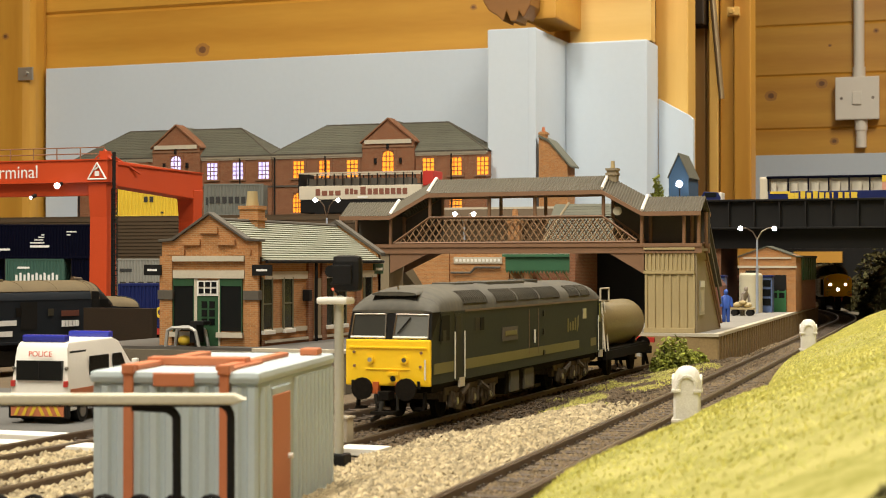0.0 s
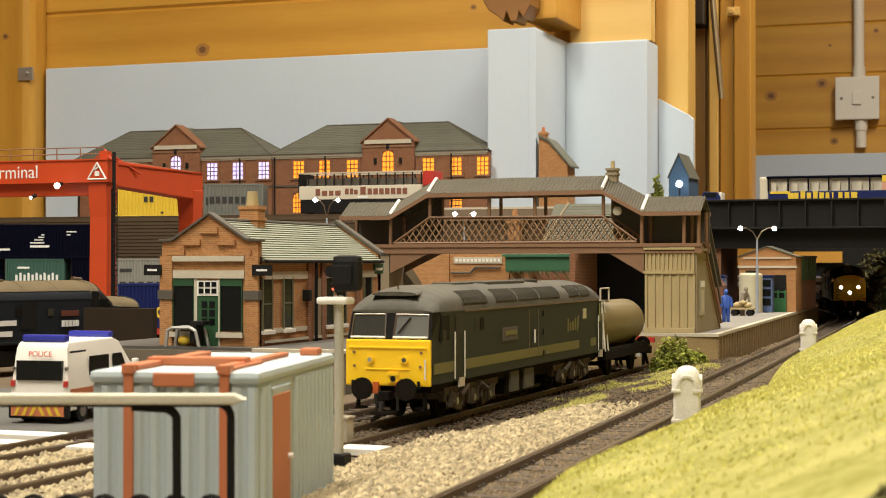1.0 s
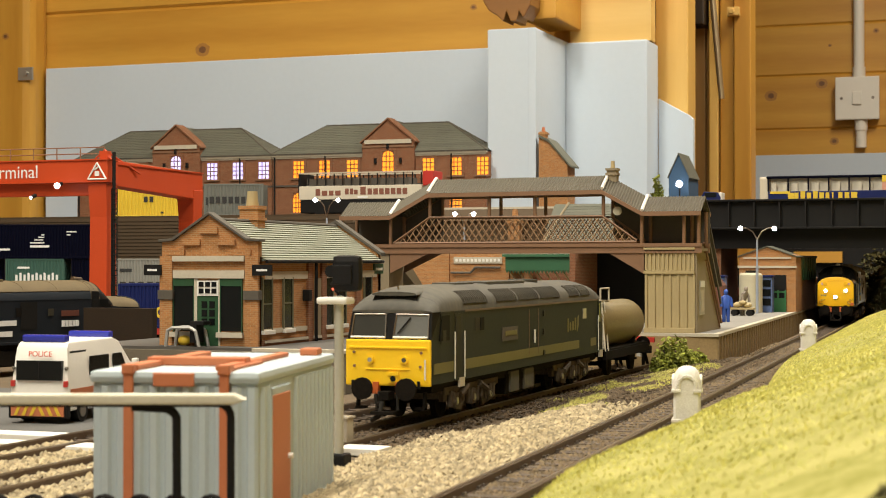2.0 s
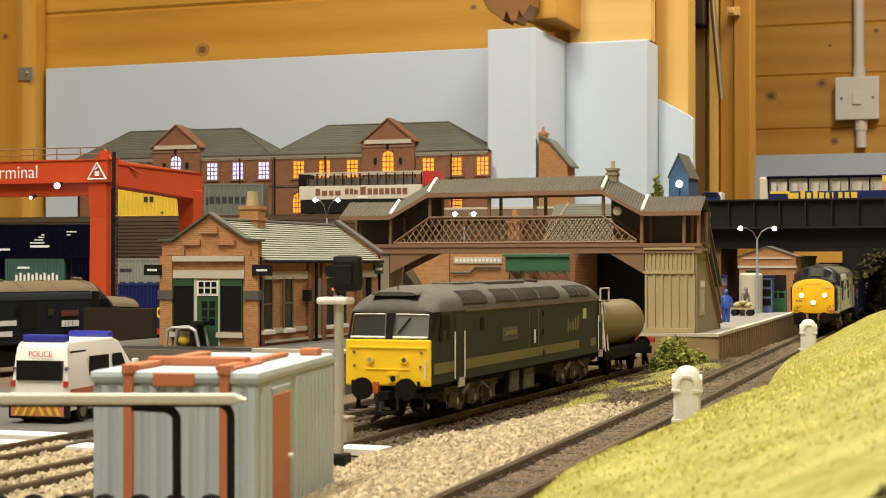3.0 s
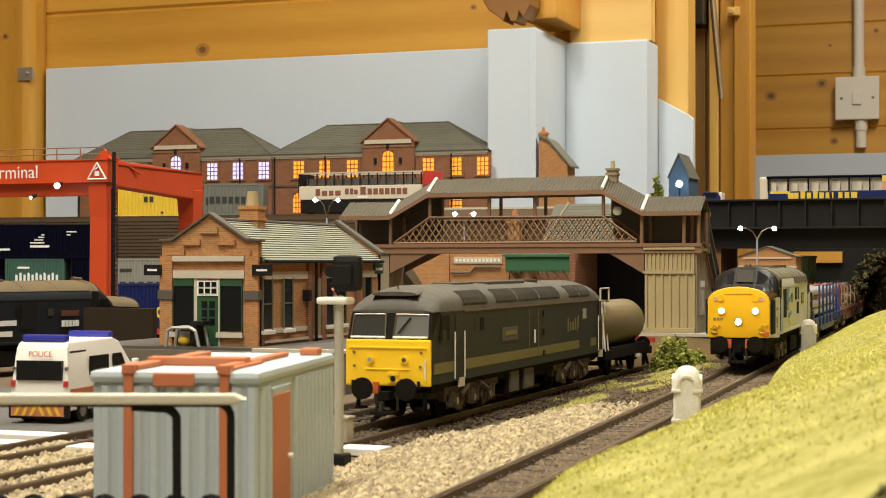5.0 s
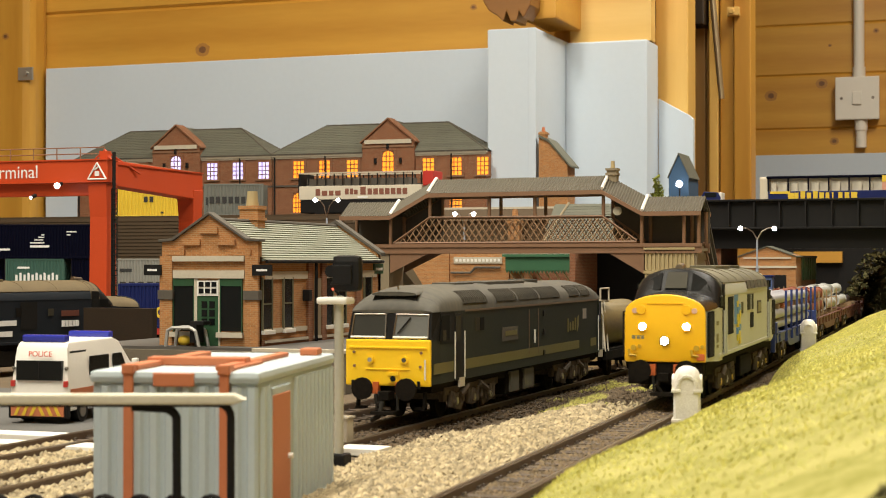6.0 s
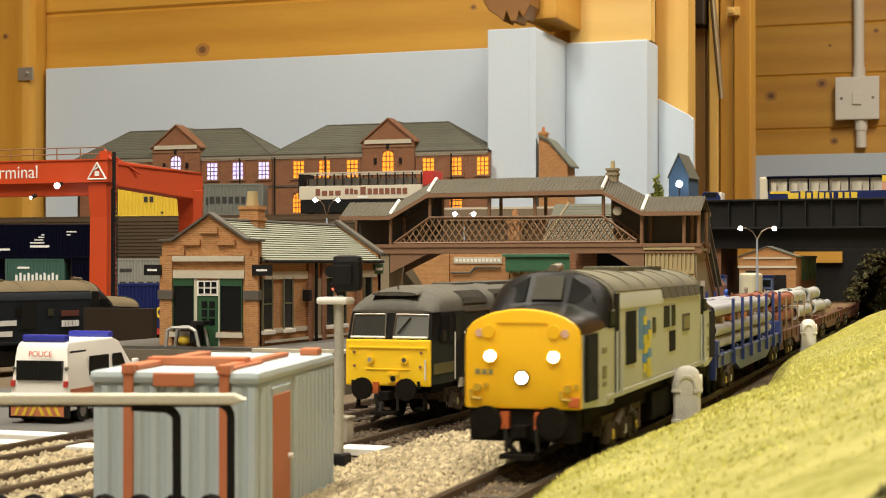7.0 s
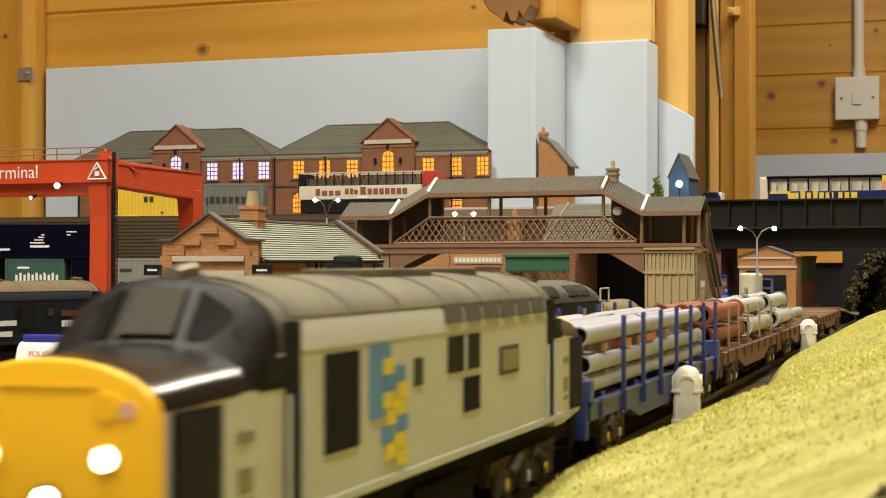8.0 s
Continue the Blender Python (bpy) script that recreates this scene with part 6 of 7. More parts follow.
def nose_loco(at, label, side, roof_mat, face, ln, lit, name="diesel_locomotive"):
    """A long-nosed diesel with a bonnet at both ends."""
    L = thing(name, at, label, "locomotive", "locomotives")
    W, zb, zc, zt = 17.4, 18.2, 42.0, 53.0
    part("body_side", Build().loft([[(-W, y, zb), (W, y, zb), (W, y, zc), (-W, y, zc)] for y in (33, ln - 33)]), side, L)
    part("sole_bar", Build().box(-W - 0.3, W + 0.3, 24, ln - 24, 17.2, 18.9), side, L, bevel=0.3)
    roof = part("roof", Build().loft([arch(34, W, zc, zt), arch(ln / 2, W, zc, zt), arch(ln - 34, W, zc, zt)]), roof_mat, L, "mud-streaked roof", smooth=True)
    for k in range(7):
        y = 40 + (ln - 80) * k / 6
        part("roof_rib", Build().loft([arch(y - 0.5, W + 0.1, zc, zt + 0.25), arch(y + 0.5, W + 0.1, zc, zt + 0.25)]), roof_mat, roof, smooth=True)
    part("roof_panel", Build().box(-6, 6, ln * 0.42, ln * 0.6, 52, 54).rod((0, ln * 0.72, 52), (0, ln * 0.72, 54), 7, 18), roof_mat, roof, bevel=0.4)
    part("horn", Build().rod((0, 33, 53), (0, 40, 53.6), 1.6, 10), RAIL_TOP, roof)
    for f, sgn in ((0.0, 1), (ln, -1)):
        def y_(d):
            return f + sgn * d
        nw = 15.8
        nose = part("nose", Build().loft([[(-nw, y_(0.8), 17), (nw, y_(0.8), 17), (nw, y_(0.8), 36.4), (-nw, y_(0.8), 36.4)], [(-W, y_(24), 16), (W, y_(24), 16), (W, y_(24), 37.4), (-W, y_(24), 37.4)], [(-W, y_(33.2), 16), (W, y_(33.2), 16), (W, y_(33.2), 37.4), (-W, y_(33.2), 37.4)]]), side, L)
        part("bonnet", Build().loft([arch(y_(0.7), nw, 36.2, 42.4, power=0.9), arch(y_(12), 16.8, 36.8, 43.2, power=0.9), arch(y_(26), W, 37.2, 44, power=0.9)]), GLOSS_BLACK if lit else roof_mat, nose, "gloss black bonnet" if lit else "dusty tan bonnet", smooth=True)
        cab = part("cab", Build().loft([arch(y_(23.5), W, 37.2, 43.2, power=0.8), arch(y_(25.5), W, 38.4, 45, power=0.75), arch(y_(32), W * 0.98, 41, 52.6), arch(y_(37.5), W + 0.15, 41.5, 53.2)]), CAB_BLACK, L, "black cab surround", smooth=True)
        part("cab_wall", Build().loft([[(-W - 0.1, y_(25), 37), (W + 0.1, y_(25), 37), (W + 0.1, y_(25.6), 38.6), (-W - 0.1, y_(25.6), 38.6)], [(-W - 0.1, y_(37.5), 37), (W + 0.1, y_(37.5), 37), (W + 0.1, y_(37.5), 42.6), (-W - 0.1, y_(37.5), 42.6)]]), LOUVRE, cab)
        # three-part windscreen lying on the raked front
        def pane(x0, x1, cut):
            o = Build()
            za, zb_ = 45.0, 51.4
            if cut == 0:
                o.loft([[(x0, y_(24.6), za), (x1, y_(24.6), za), (x1, y_(26), za), (x0, y_(26), za)], [(x0 + 0.4, y_(30.4), zb_), (x1 - 0.4, y_(30.4), zb_), (x1 - 0.4, y_(32), zb_), (x0 + 0.4, y_(32), zb_)]])
            else:
                near, wide = (x0, x1) if cut > 0 else (x1, x0)
                o.loft([[(near, y_(24.8), za - 0.4), (wide, y_(25.6), za - 2.8), (wide, y_(27), za - 2.8), (near, y_(26.4), za - 0.4)], [(near, y_(30.4), zb_ - 0.2), (near + (wide - near) * 0.55, y_(30.0), zb_ - 3.0), (near + (wide - near) * 0.55, y_(31.4), zb_ - 3.0), (near, y_(31.8), zb_ - 0.2)]])
            return o
        part("windscreen", pane(-4.4, 4.4, 0), WINDSCREEN if not lit else BEIGE_SCREEN, cab, "flat centre windscreen")
        part("windscreen", pane(6.2, 15.2, 1), WINDSCREEN, cab)
        part("windscreen", pane(-15.2, -6.2, -1), WINDSCREEN, cab)
        fp = [(-nw - 0.1, 16.6), (nw + 0.1, 16.6)] + [(nw * math.cos(a * math.pi / 12), 35.6 + 7.4 * math.sin(a * math.pi / 12) ** 0.95) for a in range(13)]
        yp = part("yellow_face", Build().prism(fp, y_(-1.0), y_(1.2)), face, nose, "rounded yellow nose end", bevel=1.1, smooth=True)
        ya, yb = y_(-0.9), y_(-1.7)
        if lit and sgn == 1:
            for x, z, r in ((-8.6, 30.5, 1.5), (8.6, 30.5, 1.5), (0.0, 24.9, 1.65)):
                lamp_ = part("headlamp", Build().rod((x, ya, z), (x, yb, z), r + 0.35, 16), CAB_BLACK if x == 0 else face, yp)
                part("lens", Build().ball((x, yb, z), r, 0.5, r, 14, 6), HEADLAMP, lamp_, "lit white lamp", smooth=True)
            for x in (-9.2, 8.6):
                part("blanked_lamp", Build().rod((x, ya, 37), (x, y_(-1.5), 37), 1.9, 16), face, yp, bevel=0.2)
            for x in (-11.6, 11.6):
                part("marker_lens", Build().rod((x, ya, 36.6), (x, y_(-1.4), 36.6), 1.1, 12), material("pink_lens", (0.72, 0.45, 0.36), 0.3) if x < 0 else bpy.data.materials["pink_lens"], yp)
            part("number_bars", Build().box(-12.8, -11.4, ya - 0.25, ya, 25.6, 27).box(-10.9, -9.6, ya - 0.25, ya, 25.6, 27).box(-9.2, -8, ya - 0.25, ya, 25.6, 27), STENCIL, yp, "small dull number bars")
            for x in (-12, 12.4):
                part("jumper_socket", Build().rod((x, ya, 22.2), (x, y_(-2.2), 22.2), 1.1, 10).sweep([(x - 2, y_(-1.4), 21.6), (x - 1.6, y_(-1.6), 19.4), (x + 1, y_(-1.6), 19.2)], 0.5, 6).rod((x + 2.2, ya, 22.8), (x + 2.2, y_(-1.6), 22.8), 0.7, 8), material("worn_yellow", (0.55, 0.34, 0.02), 0.6) if x < 0 else bpy.data.materials["worn_yellow"], yp)
            part("face_ridge", Build().box(-7, 7, y_(-1.3), ya, 39.2, 39.7), face, yp)
            part("jumper_block", Build().box(12.6, 15.6, y_(-1.9), ya, 17.4, 20), ORANGE_PIPE, yp, bevel=0.3)
        buffers(L, y_(1), -sgn)
        part("valance", Build().box(-14.5, 14.5, min(y_(0), y_(6)), max(y_(0), y_(6)), 8, 16.6), FRAME_BLACK, L)
        for s in (-1, 1):
            ng = part("nose_grille", Build().box(s * 16.3, s * 17.0, min(y_(1.6), y_(15)), max(y_(1.6), y_(15)), 18.5, 36.2), LOUVRE, nose, "dark nose grille")
            for k in range(4):
                part("slat", Build().box(s * 16.9, s * 17.3, min(y_(3 + 3.1 * k), y_(3.9 + 3.1 * k)), max(y_(3 + 3.1 * k), y_(3.9 + 3.1 * k)), 19, 35.6), LOUVRE_GREY, ng)
            if lit:
                part("data_panel", Build().box(s * 17.2, s * 17.5, min(y_(19), y_(24)), max(y_(19), y_(24)), 30.4, 32).box(s * 17.2, s * 17.5, min(y_(19.4), y_(23.6)), max(y_(19.4), y_(23.6)), 23.5, 27).box(s * 17.2, s * 17.5, min(y_(19.4), y_(23.6)), max(y_(19.4), y_(23.6)), 21.4, 22.6), STENCIL, nose, "faded olive data marks")
            part("cab_window", Build().box(s * (W + 0.1) - 0.2, s * (W + 0.1) + 0.2, min(y_(27.5), y_(34)), max(y_(27.5), y_(34)), 37.8, 41.6), WINDSCREEN, cab)
            d = part("cab_door", Build().box(s * W - 0.2, s * W + 0.2, min(y_(34.5), y_(40.5)), max(y_(34.5), y_(40.5)), 17.5, 46.5), LOUVRE, L, "recessed dark cab door")
            for k in (35.2, 41.8):
                part("handrail", Build().rod((s * W + s * 0.6, y_(k), 18), (s * W + s * 0.6, y_(k), 36), 0.35, 6), side, d)
    u = 1.0
    for s in (-1, 1):
        x = s * W
        def panel(nm, a, b, z0, z1, mat, label="", out=0.3):
            return part(nm, Build().box(x - 0.2, x + s * out, a * u, b * u, z0, z1), mat, L, label)
        panel("side_grille", *((50, 65) if lit else (82, 94)), 25.5, 41, LOUVRE, "tall dark side grille")
        panel("side_window", 113, 134, 34, 41, WINDSCREEN)
        panel("window_post", 123, 124.2, 34, 41, side, out=0.5)
        panel("side_grille", 123, 134, 25.7, 32.5, LOUVRE)
        pl = panel("works_plate", 149, 164, 31.3, 37.4, DARK_STONE)
        panel("plate_rim", 150.8, 162.2, 32.2, 36.5, STENCIL if lit else side, out=0.5)
        panel("round_window", 93, 97.5, 33, 38, CAB_BLACK)
        part("shoulder", Build().loft([shoulder(y, s, W, zc, zt) for y in (41, ln - 41)]), side, L, smooth=True)
        for k in range(6):
            part("cantrail_grille", Build().loft([[(s * 17.0, (112 + 13 * k) * u, 43.4), (s * 17.0, (122.5 + 13 * k) * u, 43.4), (s * 16.2, (122.5 + 13 * k) * u, 47), (s * 16.2, (112 + 13 * k) * u, 47)], [(s * 17.9, (112 + 13 * k) * u, 43.6), (s * 17.9, (122.5 + 13 * k) * u, 43.6), (s * 17.15, (122.5 + 13 * k) * u, 47.3), (s * 17.15, (112 + 13 * k) * u, 47.3)]]), DARK_STONE, roof)
        part("gutter", Build().rod((s * (W - 1.0), 41, 47.0), (s * (W - 1.0), ln - 41, 47.0), 0.35, 6), roof_mat, roof)
        if lit:
            sb = panel("blue_flash", 70, 80, 29, 41.5, material("flash_blue", (0.06, 0.22, 0.55), 0.5) if s < 0 else bpy.data.materials["flash_blue"], "blue and yellow square emblem")
            k = 0
            for r, z in enumerate((36.2, 33.3, 30.4, 27.5, 24.6, 21.7)):
                for c in range(2):
                    a = 76 + 6.0 * c + (1.5 if r % 2 else 0)
                    part("emblem_square", Build().box(x - 0.2, x + s * 0.45, a * u, (a + 5.2) * u, z - (1.6 if c else 0), z + 2.7 - (1.6 if c else 0)), FLASH_YELLOW if (r + c) % 3 != 1 else bpy.data.materials["flash_blue"], sb)
        else:
            panel("red_nameplate", 51, 64, 32.5, 35.7, WAGON_RED, "small red nameplate", 0.8)
            for k in range(5):
                panel("number_bar", 51 + 2.7 * k, 53 + 2.7 * k, 26.4, 30, TRANSFER_WHITE, out=0.8)
            panel("white_emblem", 97, 116, 28, 31, TRANSFER_WHITE, out=0.5)
            panel("white_emblem", 100, 118, 22, 25, TRANSFER_WHITE, out=0.5)
            panel("port_window", 70, 74, 33, 37, BEIGE_SCREEN, out=0.5)
        part("fuel_tank", Build().box(x - s * 4 - 3, x - s * 4 + 3, ln * 0.42, ln * 0.58, 5, 14), FRAME_BLACK, L, bevel=0.8)
    part("underframe", Build().box(-14.5, 14.5, 8, ln - 8, 11, 18.3), FRAME_BLACK, L)
    ws = bogie(L, ln * 0.235, 3, 52, detail=2 if lit else True) + bogie(L, ln * 0.765, 3, 52, detail=2 if lit else True)
    return L, ws


lead_loco, lead_wheels = nose_loco(mm(0, 0, 0), "weathered pale grey diesel locomotive with lit yellow nose", TRIPLE_GREY, GREY_ROOF, AMBER_YELLOW, 231.0, True)
nose_loco(mm(-531, 880, 0.4, 165), "dark rail blue diesel locomotive with dusty tan roof", RAIL_BLUE, CREAM_ROOF, RAIL_BLUE, 230.0, False)

# ---- wagons of the moving train ----
WAGON_BLUE = material("wagon_blue", (0.014, 0.032, 0.17), 0.5, other=(0.03, 0.042, 0.11), scale=40, amount=0.5)
PIPE_GREY = material("grey_plastic_pipe", (0.36, 0.365, 0.40), 0.45, other=(0.26, 0.26, 0.29))
PIPE_RUST = material("rust_brown_pipe", (0.26, 0.062, 0.022), 0.6, other=(0.16, 0.04, 0.017))
PIPE_WHITE = material("off_white_pipe", (0.46, 0.46, 0.44), 0.5)
TIMBER = material("weathered_timber", (0.30, 0.20, 0.11), 0.8, other=(0.20, 0.13, 0.07))


def flat_wagon(mat, label, ln=212.0, stanchions=True):
    w = thing("bogie_wagon", mm(0, 0, 0), label, "wagon", "wagons of the train")
    part("deck", Build().box(-15.5, 15.5, 2, ln - 2, 15.4, 17), TIMBER, w, "worn timber deck")
    for s in (-1, 1):
        o = Build().prism([(2, 13), (50, 13), (70, 8.6), (ln - 70, 8.6), (ln - 50, 13), (ln - 2, 13), (ln - 2, 18), (2, 18)], s * 16 - 0.7, s * 16 + 0.7, "x")
        o.box(s * 16 - 1.2, s * 16 + 1.2, 2, ln - 2, 17.4, 18.2)
        part("side_sill", o, mat, w, bevel=0.2)
        for k in range(8):
            y = 14 + (ln - 28) * k / 7
            if stanchions and k == 0:
                part("stake_pocket", Build().box(s * 16.6 - 0.8, s * 16.6 + 0.8, y - 1.2, y + 1.2, 13.4, 18.4), mat, w)
            elif stanchions:
                part("stanchion", Build().box(s * 17 - 0.6, s * 17 + 0.6, y - 0.8, y + 0.8, 13, 40).box(s * 17 - 1.1, s * 17 + 1.1, y - 1.5, y + 1.5, 12.6, 18.4), mat, w)
            else:
                part("stake_pocket", Build().box(s * 16.6 - 0.8, s * 16.6 + 0.8, y - 1.2, y + 1.2, 13.4, 18.4), mat, w)
        if not stanchions:
            part("truss_rod", Build().sweep([(s * 14, 56, 12), (s * 14, 80, 6), (s * 14, ln - 80, 6), (s * 14, ln - 56, 12)], 0.7, 6), FRAME_BLACK, w)
    for y in (0, ln):
        d = 1 if y else -1
        part("headstock", Build().box(-16, 16, y - 3 if y else 0, y if y else 3, 8, 20), mat, w, bevel=0.5)
        if stanchions:
            part("end_block", Build().box(-17, 17, y - 5 if y else 0, y if y else 5, 18, 24), mat, w, bevel=0.6)
        buffers(w, y, d)
    for k in range(5):
        y = 26 + (ln - 52) * k / 4
        part("bolster", Build().box(-15, 15, y - 2, y + 2, 17, 19.4), TIMBER if not stanchions else mat, w)
    ws = bogie(w, 34, 2, 30, 6.2, detail=2) + bogie(w, ln - 34, 2, 30, 6.2, detail=2)
    return w, ws


def pipe_load(w, rows, r, mat, y0, y1, flange=False, props=True):
    for x, z in rows:
        jig = random.uniform(-3, 3)
        o = Build().pipe((x, y0 + jig, z), (x, y1 + jig, z), r, r * 0.84)
        if flange:
            for y in (y0 + jig, y1 + jig - 3):
                o.pipe((x, y, z), (x, y + 3, z), r * 1.18, r * 0.78)
        part("pipe", o, mat, w, smooth=True)


random.seed(4)
wagon_a, wheels_a = flat_wagon(WAGON_BLUE, "blue bogie bolster wagon loaded with grey pipes", 240.0)
pipe_load(wagon_a, [(-12.4 + 5.6 * k, 22.2) for k in range(5)] + [(12.6, 22.2)] + [(-11.5 + 6.1 * k, 27.6) for k in range(5)], 2.6, PIPE_GREY, 8, 204)
pipe_load(wagon_a, [(x, 35.4) for x in (-12.6, -7, 0.6, 6.2, 12.4)], 2.6, PIPE_GREY, 4, 116)
pipe_load(wagon_a, [(x, 35.4) for x in (-10, -3, 5, 12.2)], 2.6, PIPE_GREY, 122, 206)
for y in (30, 80, 130, 180):
    part("packing_timber", Build().box(-15, 15, y - 2, y + 2, 24.7, 25.2).box(-15, 15, y - 2, y + 2, 30.3, 32.7), TIMBER, wagon_a)
for y in (60, 100):
    part("packing_timber", Build().box(-14, 15, y - 6, y + 6, 30.3, 32.6), CABIN_ORANGE, wagon_a, "orange-brown packing block")
wagon_b, wheels_b = flat_wagon(WAGON_RED, "brown bogie flat wagon loaded with rusty pipes", stanchions=False)
pipe_load(wagon_b, [(x, z) for z in (24.4, 33.6) for x in (-10.6, -1.4, 7.8)], 3.7, PIPE_RUST, 4, 106, True)
pipe_load(wagon_b, [(-9.5, 24.6), (0, 24.6), (9.5, 24.6), (-5, 33.6), (5.5, 33.6)], 3.9, PIPE_WHITE, 118, 206, True)
for y in (28, 60, 92, 136, 186):
    part("strap", Build().box(-15.6, -14.8, y - 1, y + 1, 17, 38).box(14.8, 15.6, y - 1, y + 1, 17, 36).box(-15, 15, y - 1, y + 1, 28.8, 29.4), TIMBER, wagon_b)
wagon_c, wheels_c = flat_wagon(WAGON_RED, "brown bogie flat wagon loaded with white pipes", stanchions=False)
pipe_load(wagon_c, [(-9.5, 24.6), (0, 24.6), (9.5, 24.6), (-5, 33.6), (5.5, 33.6)], 3.9, PIPE_WHITE, 8, 90, True)
pipe_load(wagon_c, [(x, 23) for x in (-10, -2, 6)], 3.4, PIPE_GREY, 110, 200)
for y in (30, 70, 130, 180):
    part("strap", Build().box(-15, 15, y - 1, y + 1, 19.4, 21), TIMBER, wagon_c)
wagon_d, wheels_d = flat_wagon(WAGON_RED, "empty brown bogie flat wagon", stanchions=False)

# ---- the parked tank wagon and buffer stop ----
tw = thing("tank_wagon", mm(-228, 836, 3), "brown-grey two-axle tank wagon behind the green locomotive", "wagon")
part("barrel", Build().loft([[(12.9 * k * math.cos(a), y, 27 + 12.9 * k * math.sin(a)) for a in [i * math.pi / 12 for i in range(24)]] for y, k in ((7, 0.86), (8, 0.95), (10.5, 1), (96, 1), (98.5, 0.95), (99.5, 0.86))]), material("muddy_tank", (0.20, 0.15, 0.060), 0.45, other=(0.10, 0.072, 0.034), scale=25, amount=0.9, stretch=(1.0, 0.4, 1.6)), tw, smooth=True)
part("walkway", Build().box(-9, 9, 10, 28, 39.4, 40.6), TAN_DARK, tw)
part("walkway_rail", Build().sweep([(9, 10, 40), (9, 10, 47), (9, 28, 47), (9, 28, 40)], 0.5, 6).sweep([(-9, 10, 40), (-9, 10, 47), (-9, 28, 47), (-9, 28, 40)], 0.5, 6), CREAM_STONE, tw)
part("ladder", Build().rod((13.4, 4, 12), (9.4, 10, 40), 0.5, 6).rod((13.4, 10, 12), (9.4, 16, 40), 0.5, 6), CREAM_STONE, tw)
part("underframe", Build().box(-13, 13, 3, 104, 11, 15).box(-14, -12, 3, 104, 9.5, 14).box(12, 14, 3, 104, 9.5, 14), FRAME_BLACK, tw)
for y in (22, 84):
    part("saddle", Build().box(-10, 10, y - 2, y + 2, 15, 20), FRAME_BLACK, tw)
wheel_sets(tw, (26, 80), 6.2)
buffers(tw, 104, 1)
bs = thing("buffer_stop", mm(-230, 958, 0), "black rail-built buffer stop with a red lamp", "buffer stop")
part("beam", Build().box(-13, 13, -2, 2, 10, 14.5), FRAME_BLACK, bs, bevel=0.4)
part("frame", Build().rod((-8.2, 0, 0), (-8.2, 0, 14), 1, 6).rod((8.2, 0, 0), (8.2, 0, 14), 1, 6).rod((-8.2, 14, 0), (-8.2, 1, 13), 1, 6).rod((8.2, 14, 0), (8.2, 1, 13), 1, 6), FRAME_BLACK, bs)
lm = part("lamp", Build().rod((6, 0, 8), (6, 0, 16.5), 2.0, 10), WHITE_PAINT, bs)
part("lamp_top", Build().rod((6, 0, 16.5), (6, 0, 20), 2.6, 10, 1.8).box(6, 15, -1.2, 1.2, 16.4, 19.4), RED, lm)


# ---- foreground things ----
def cabin():
    c = thing("site_cabin", mm(-171, 344, 0, 11.5), "pale grey corrugated site cabin with orange straps", "cabin")
    W, L, H = 40.0, 80.0, 38.2
    part("wall", Build().box(-W, 0, 0, L, 0.5, H - 3), CABIN_GREY, c)
    for k in range(10):
        x = -W + 1.6 + k * 3.95
        part("front_rib", Build().prism([(x, -0.0), (x + 0.7, -0.9), (x + 2.2, -0.9), (x + 2.9, 0.0)], 1, H - 3.6, "z"), CABIN_GREY, c)
    for k in range(17):
        y = 2 + k * 4.6
        if not 8 < y < 29.6:
            part("side_rib", Build().prism([(0, y), (0.9, y + 0.7), (0.9, y + 2.4), (0, y + 3.1)], 1, H - 3.6, "z"), CABIN_GREY, c)
    part("roof", Build().box(-W - 0.8, 0.8, -1.2, L + 0.8, H - 3, H), CABIN_GREY, c, "grey roof with rounded edge", bevel=1.3)
    d = part("door", Build().box(0.1, 1.4, 9, 26, 1.5, 32), CABIN_ORANGE, c, "faded orange door", bevel=0.3)
    part("handle", Build().rod((1.4, 23.8, 16), (2.6, 23.8, 16), 0.7, 8), WHITE_PAINT, d)
    part("door_frame", Build().box(0, 1.2, 7.6, 9, 1, 33.4).box(0, 1.2, 26, 27.4, 1, 33.4).box(0, 1.2, 7.6, 27.4, 32, 33.6), CABIN_GREY, c)
    for x in (-31.0, -7.8):
        st = part("strap", Build().box(x - 1.15, x + 1.15, -1.8, -0.6, 0.6, H).box(x - 1.15, x + 1.15, -1.8, 30, H, H + 0.8), CABIN_ORANGE, c, "faded orange lifting strap", bevel=0.3)
        part("strap_bracket", Build().box(x - 1.5, x + 1.5, -2.2, 2.4, H - 0.8, H + 1.6), CABIN_ORANGE, st, bevel=0.4)
    part("roof_bar", Build().box(-33, -8, 18, 23, H, H + 2.2).box(-33, -29, 0, 60, H, H + 1.4).box(-11, -8, 2, 62, H, H + 1.2), CABIN_ORANGE, c, "faded orange roof frame", bevel=0.4)
    part("front_plate", Build().box(-25, -15, -1.7, -0.8, H - 3.6, H - 0.4), CABIN_ORANGE, c, bevel=0.3)
    part("roof_lug", Build().box(-6, -1, 66, 72, H, H + 2), CABIN_ORANGE, c, bevel=0.5)
    for a in (-35, -5):
        part("skid", Build().box(a - 2, a + 2, 2, L - 2, -0.5, 0.6), DARK_STONE, c)
    return c


cabin()

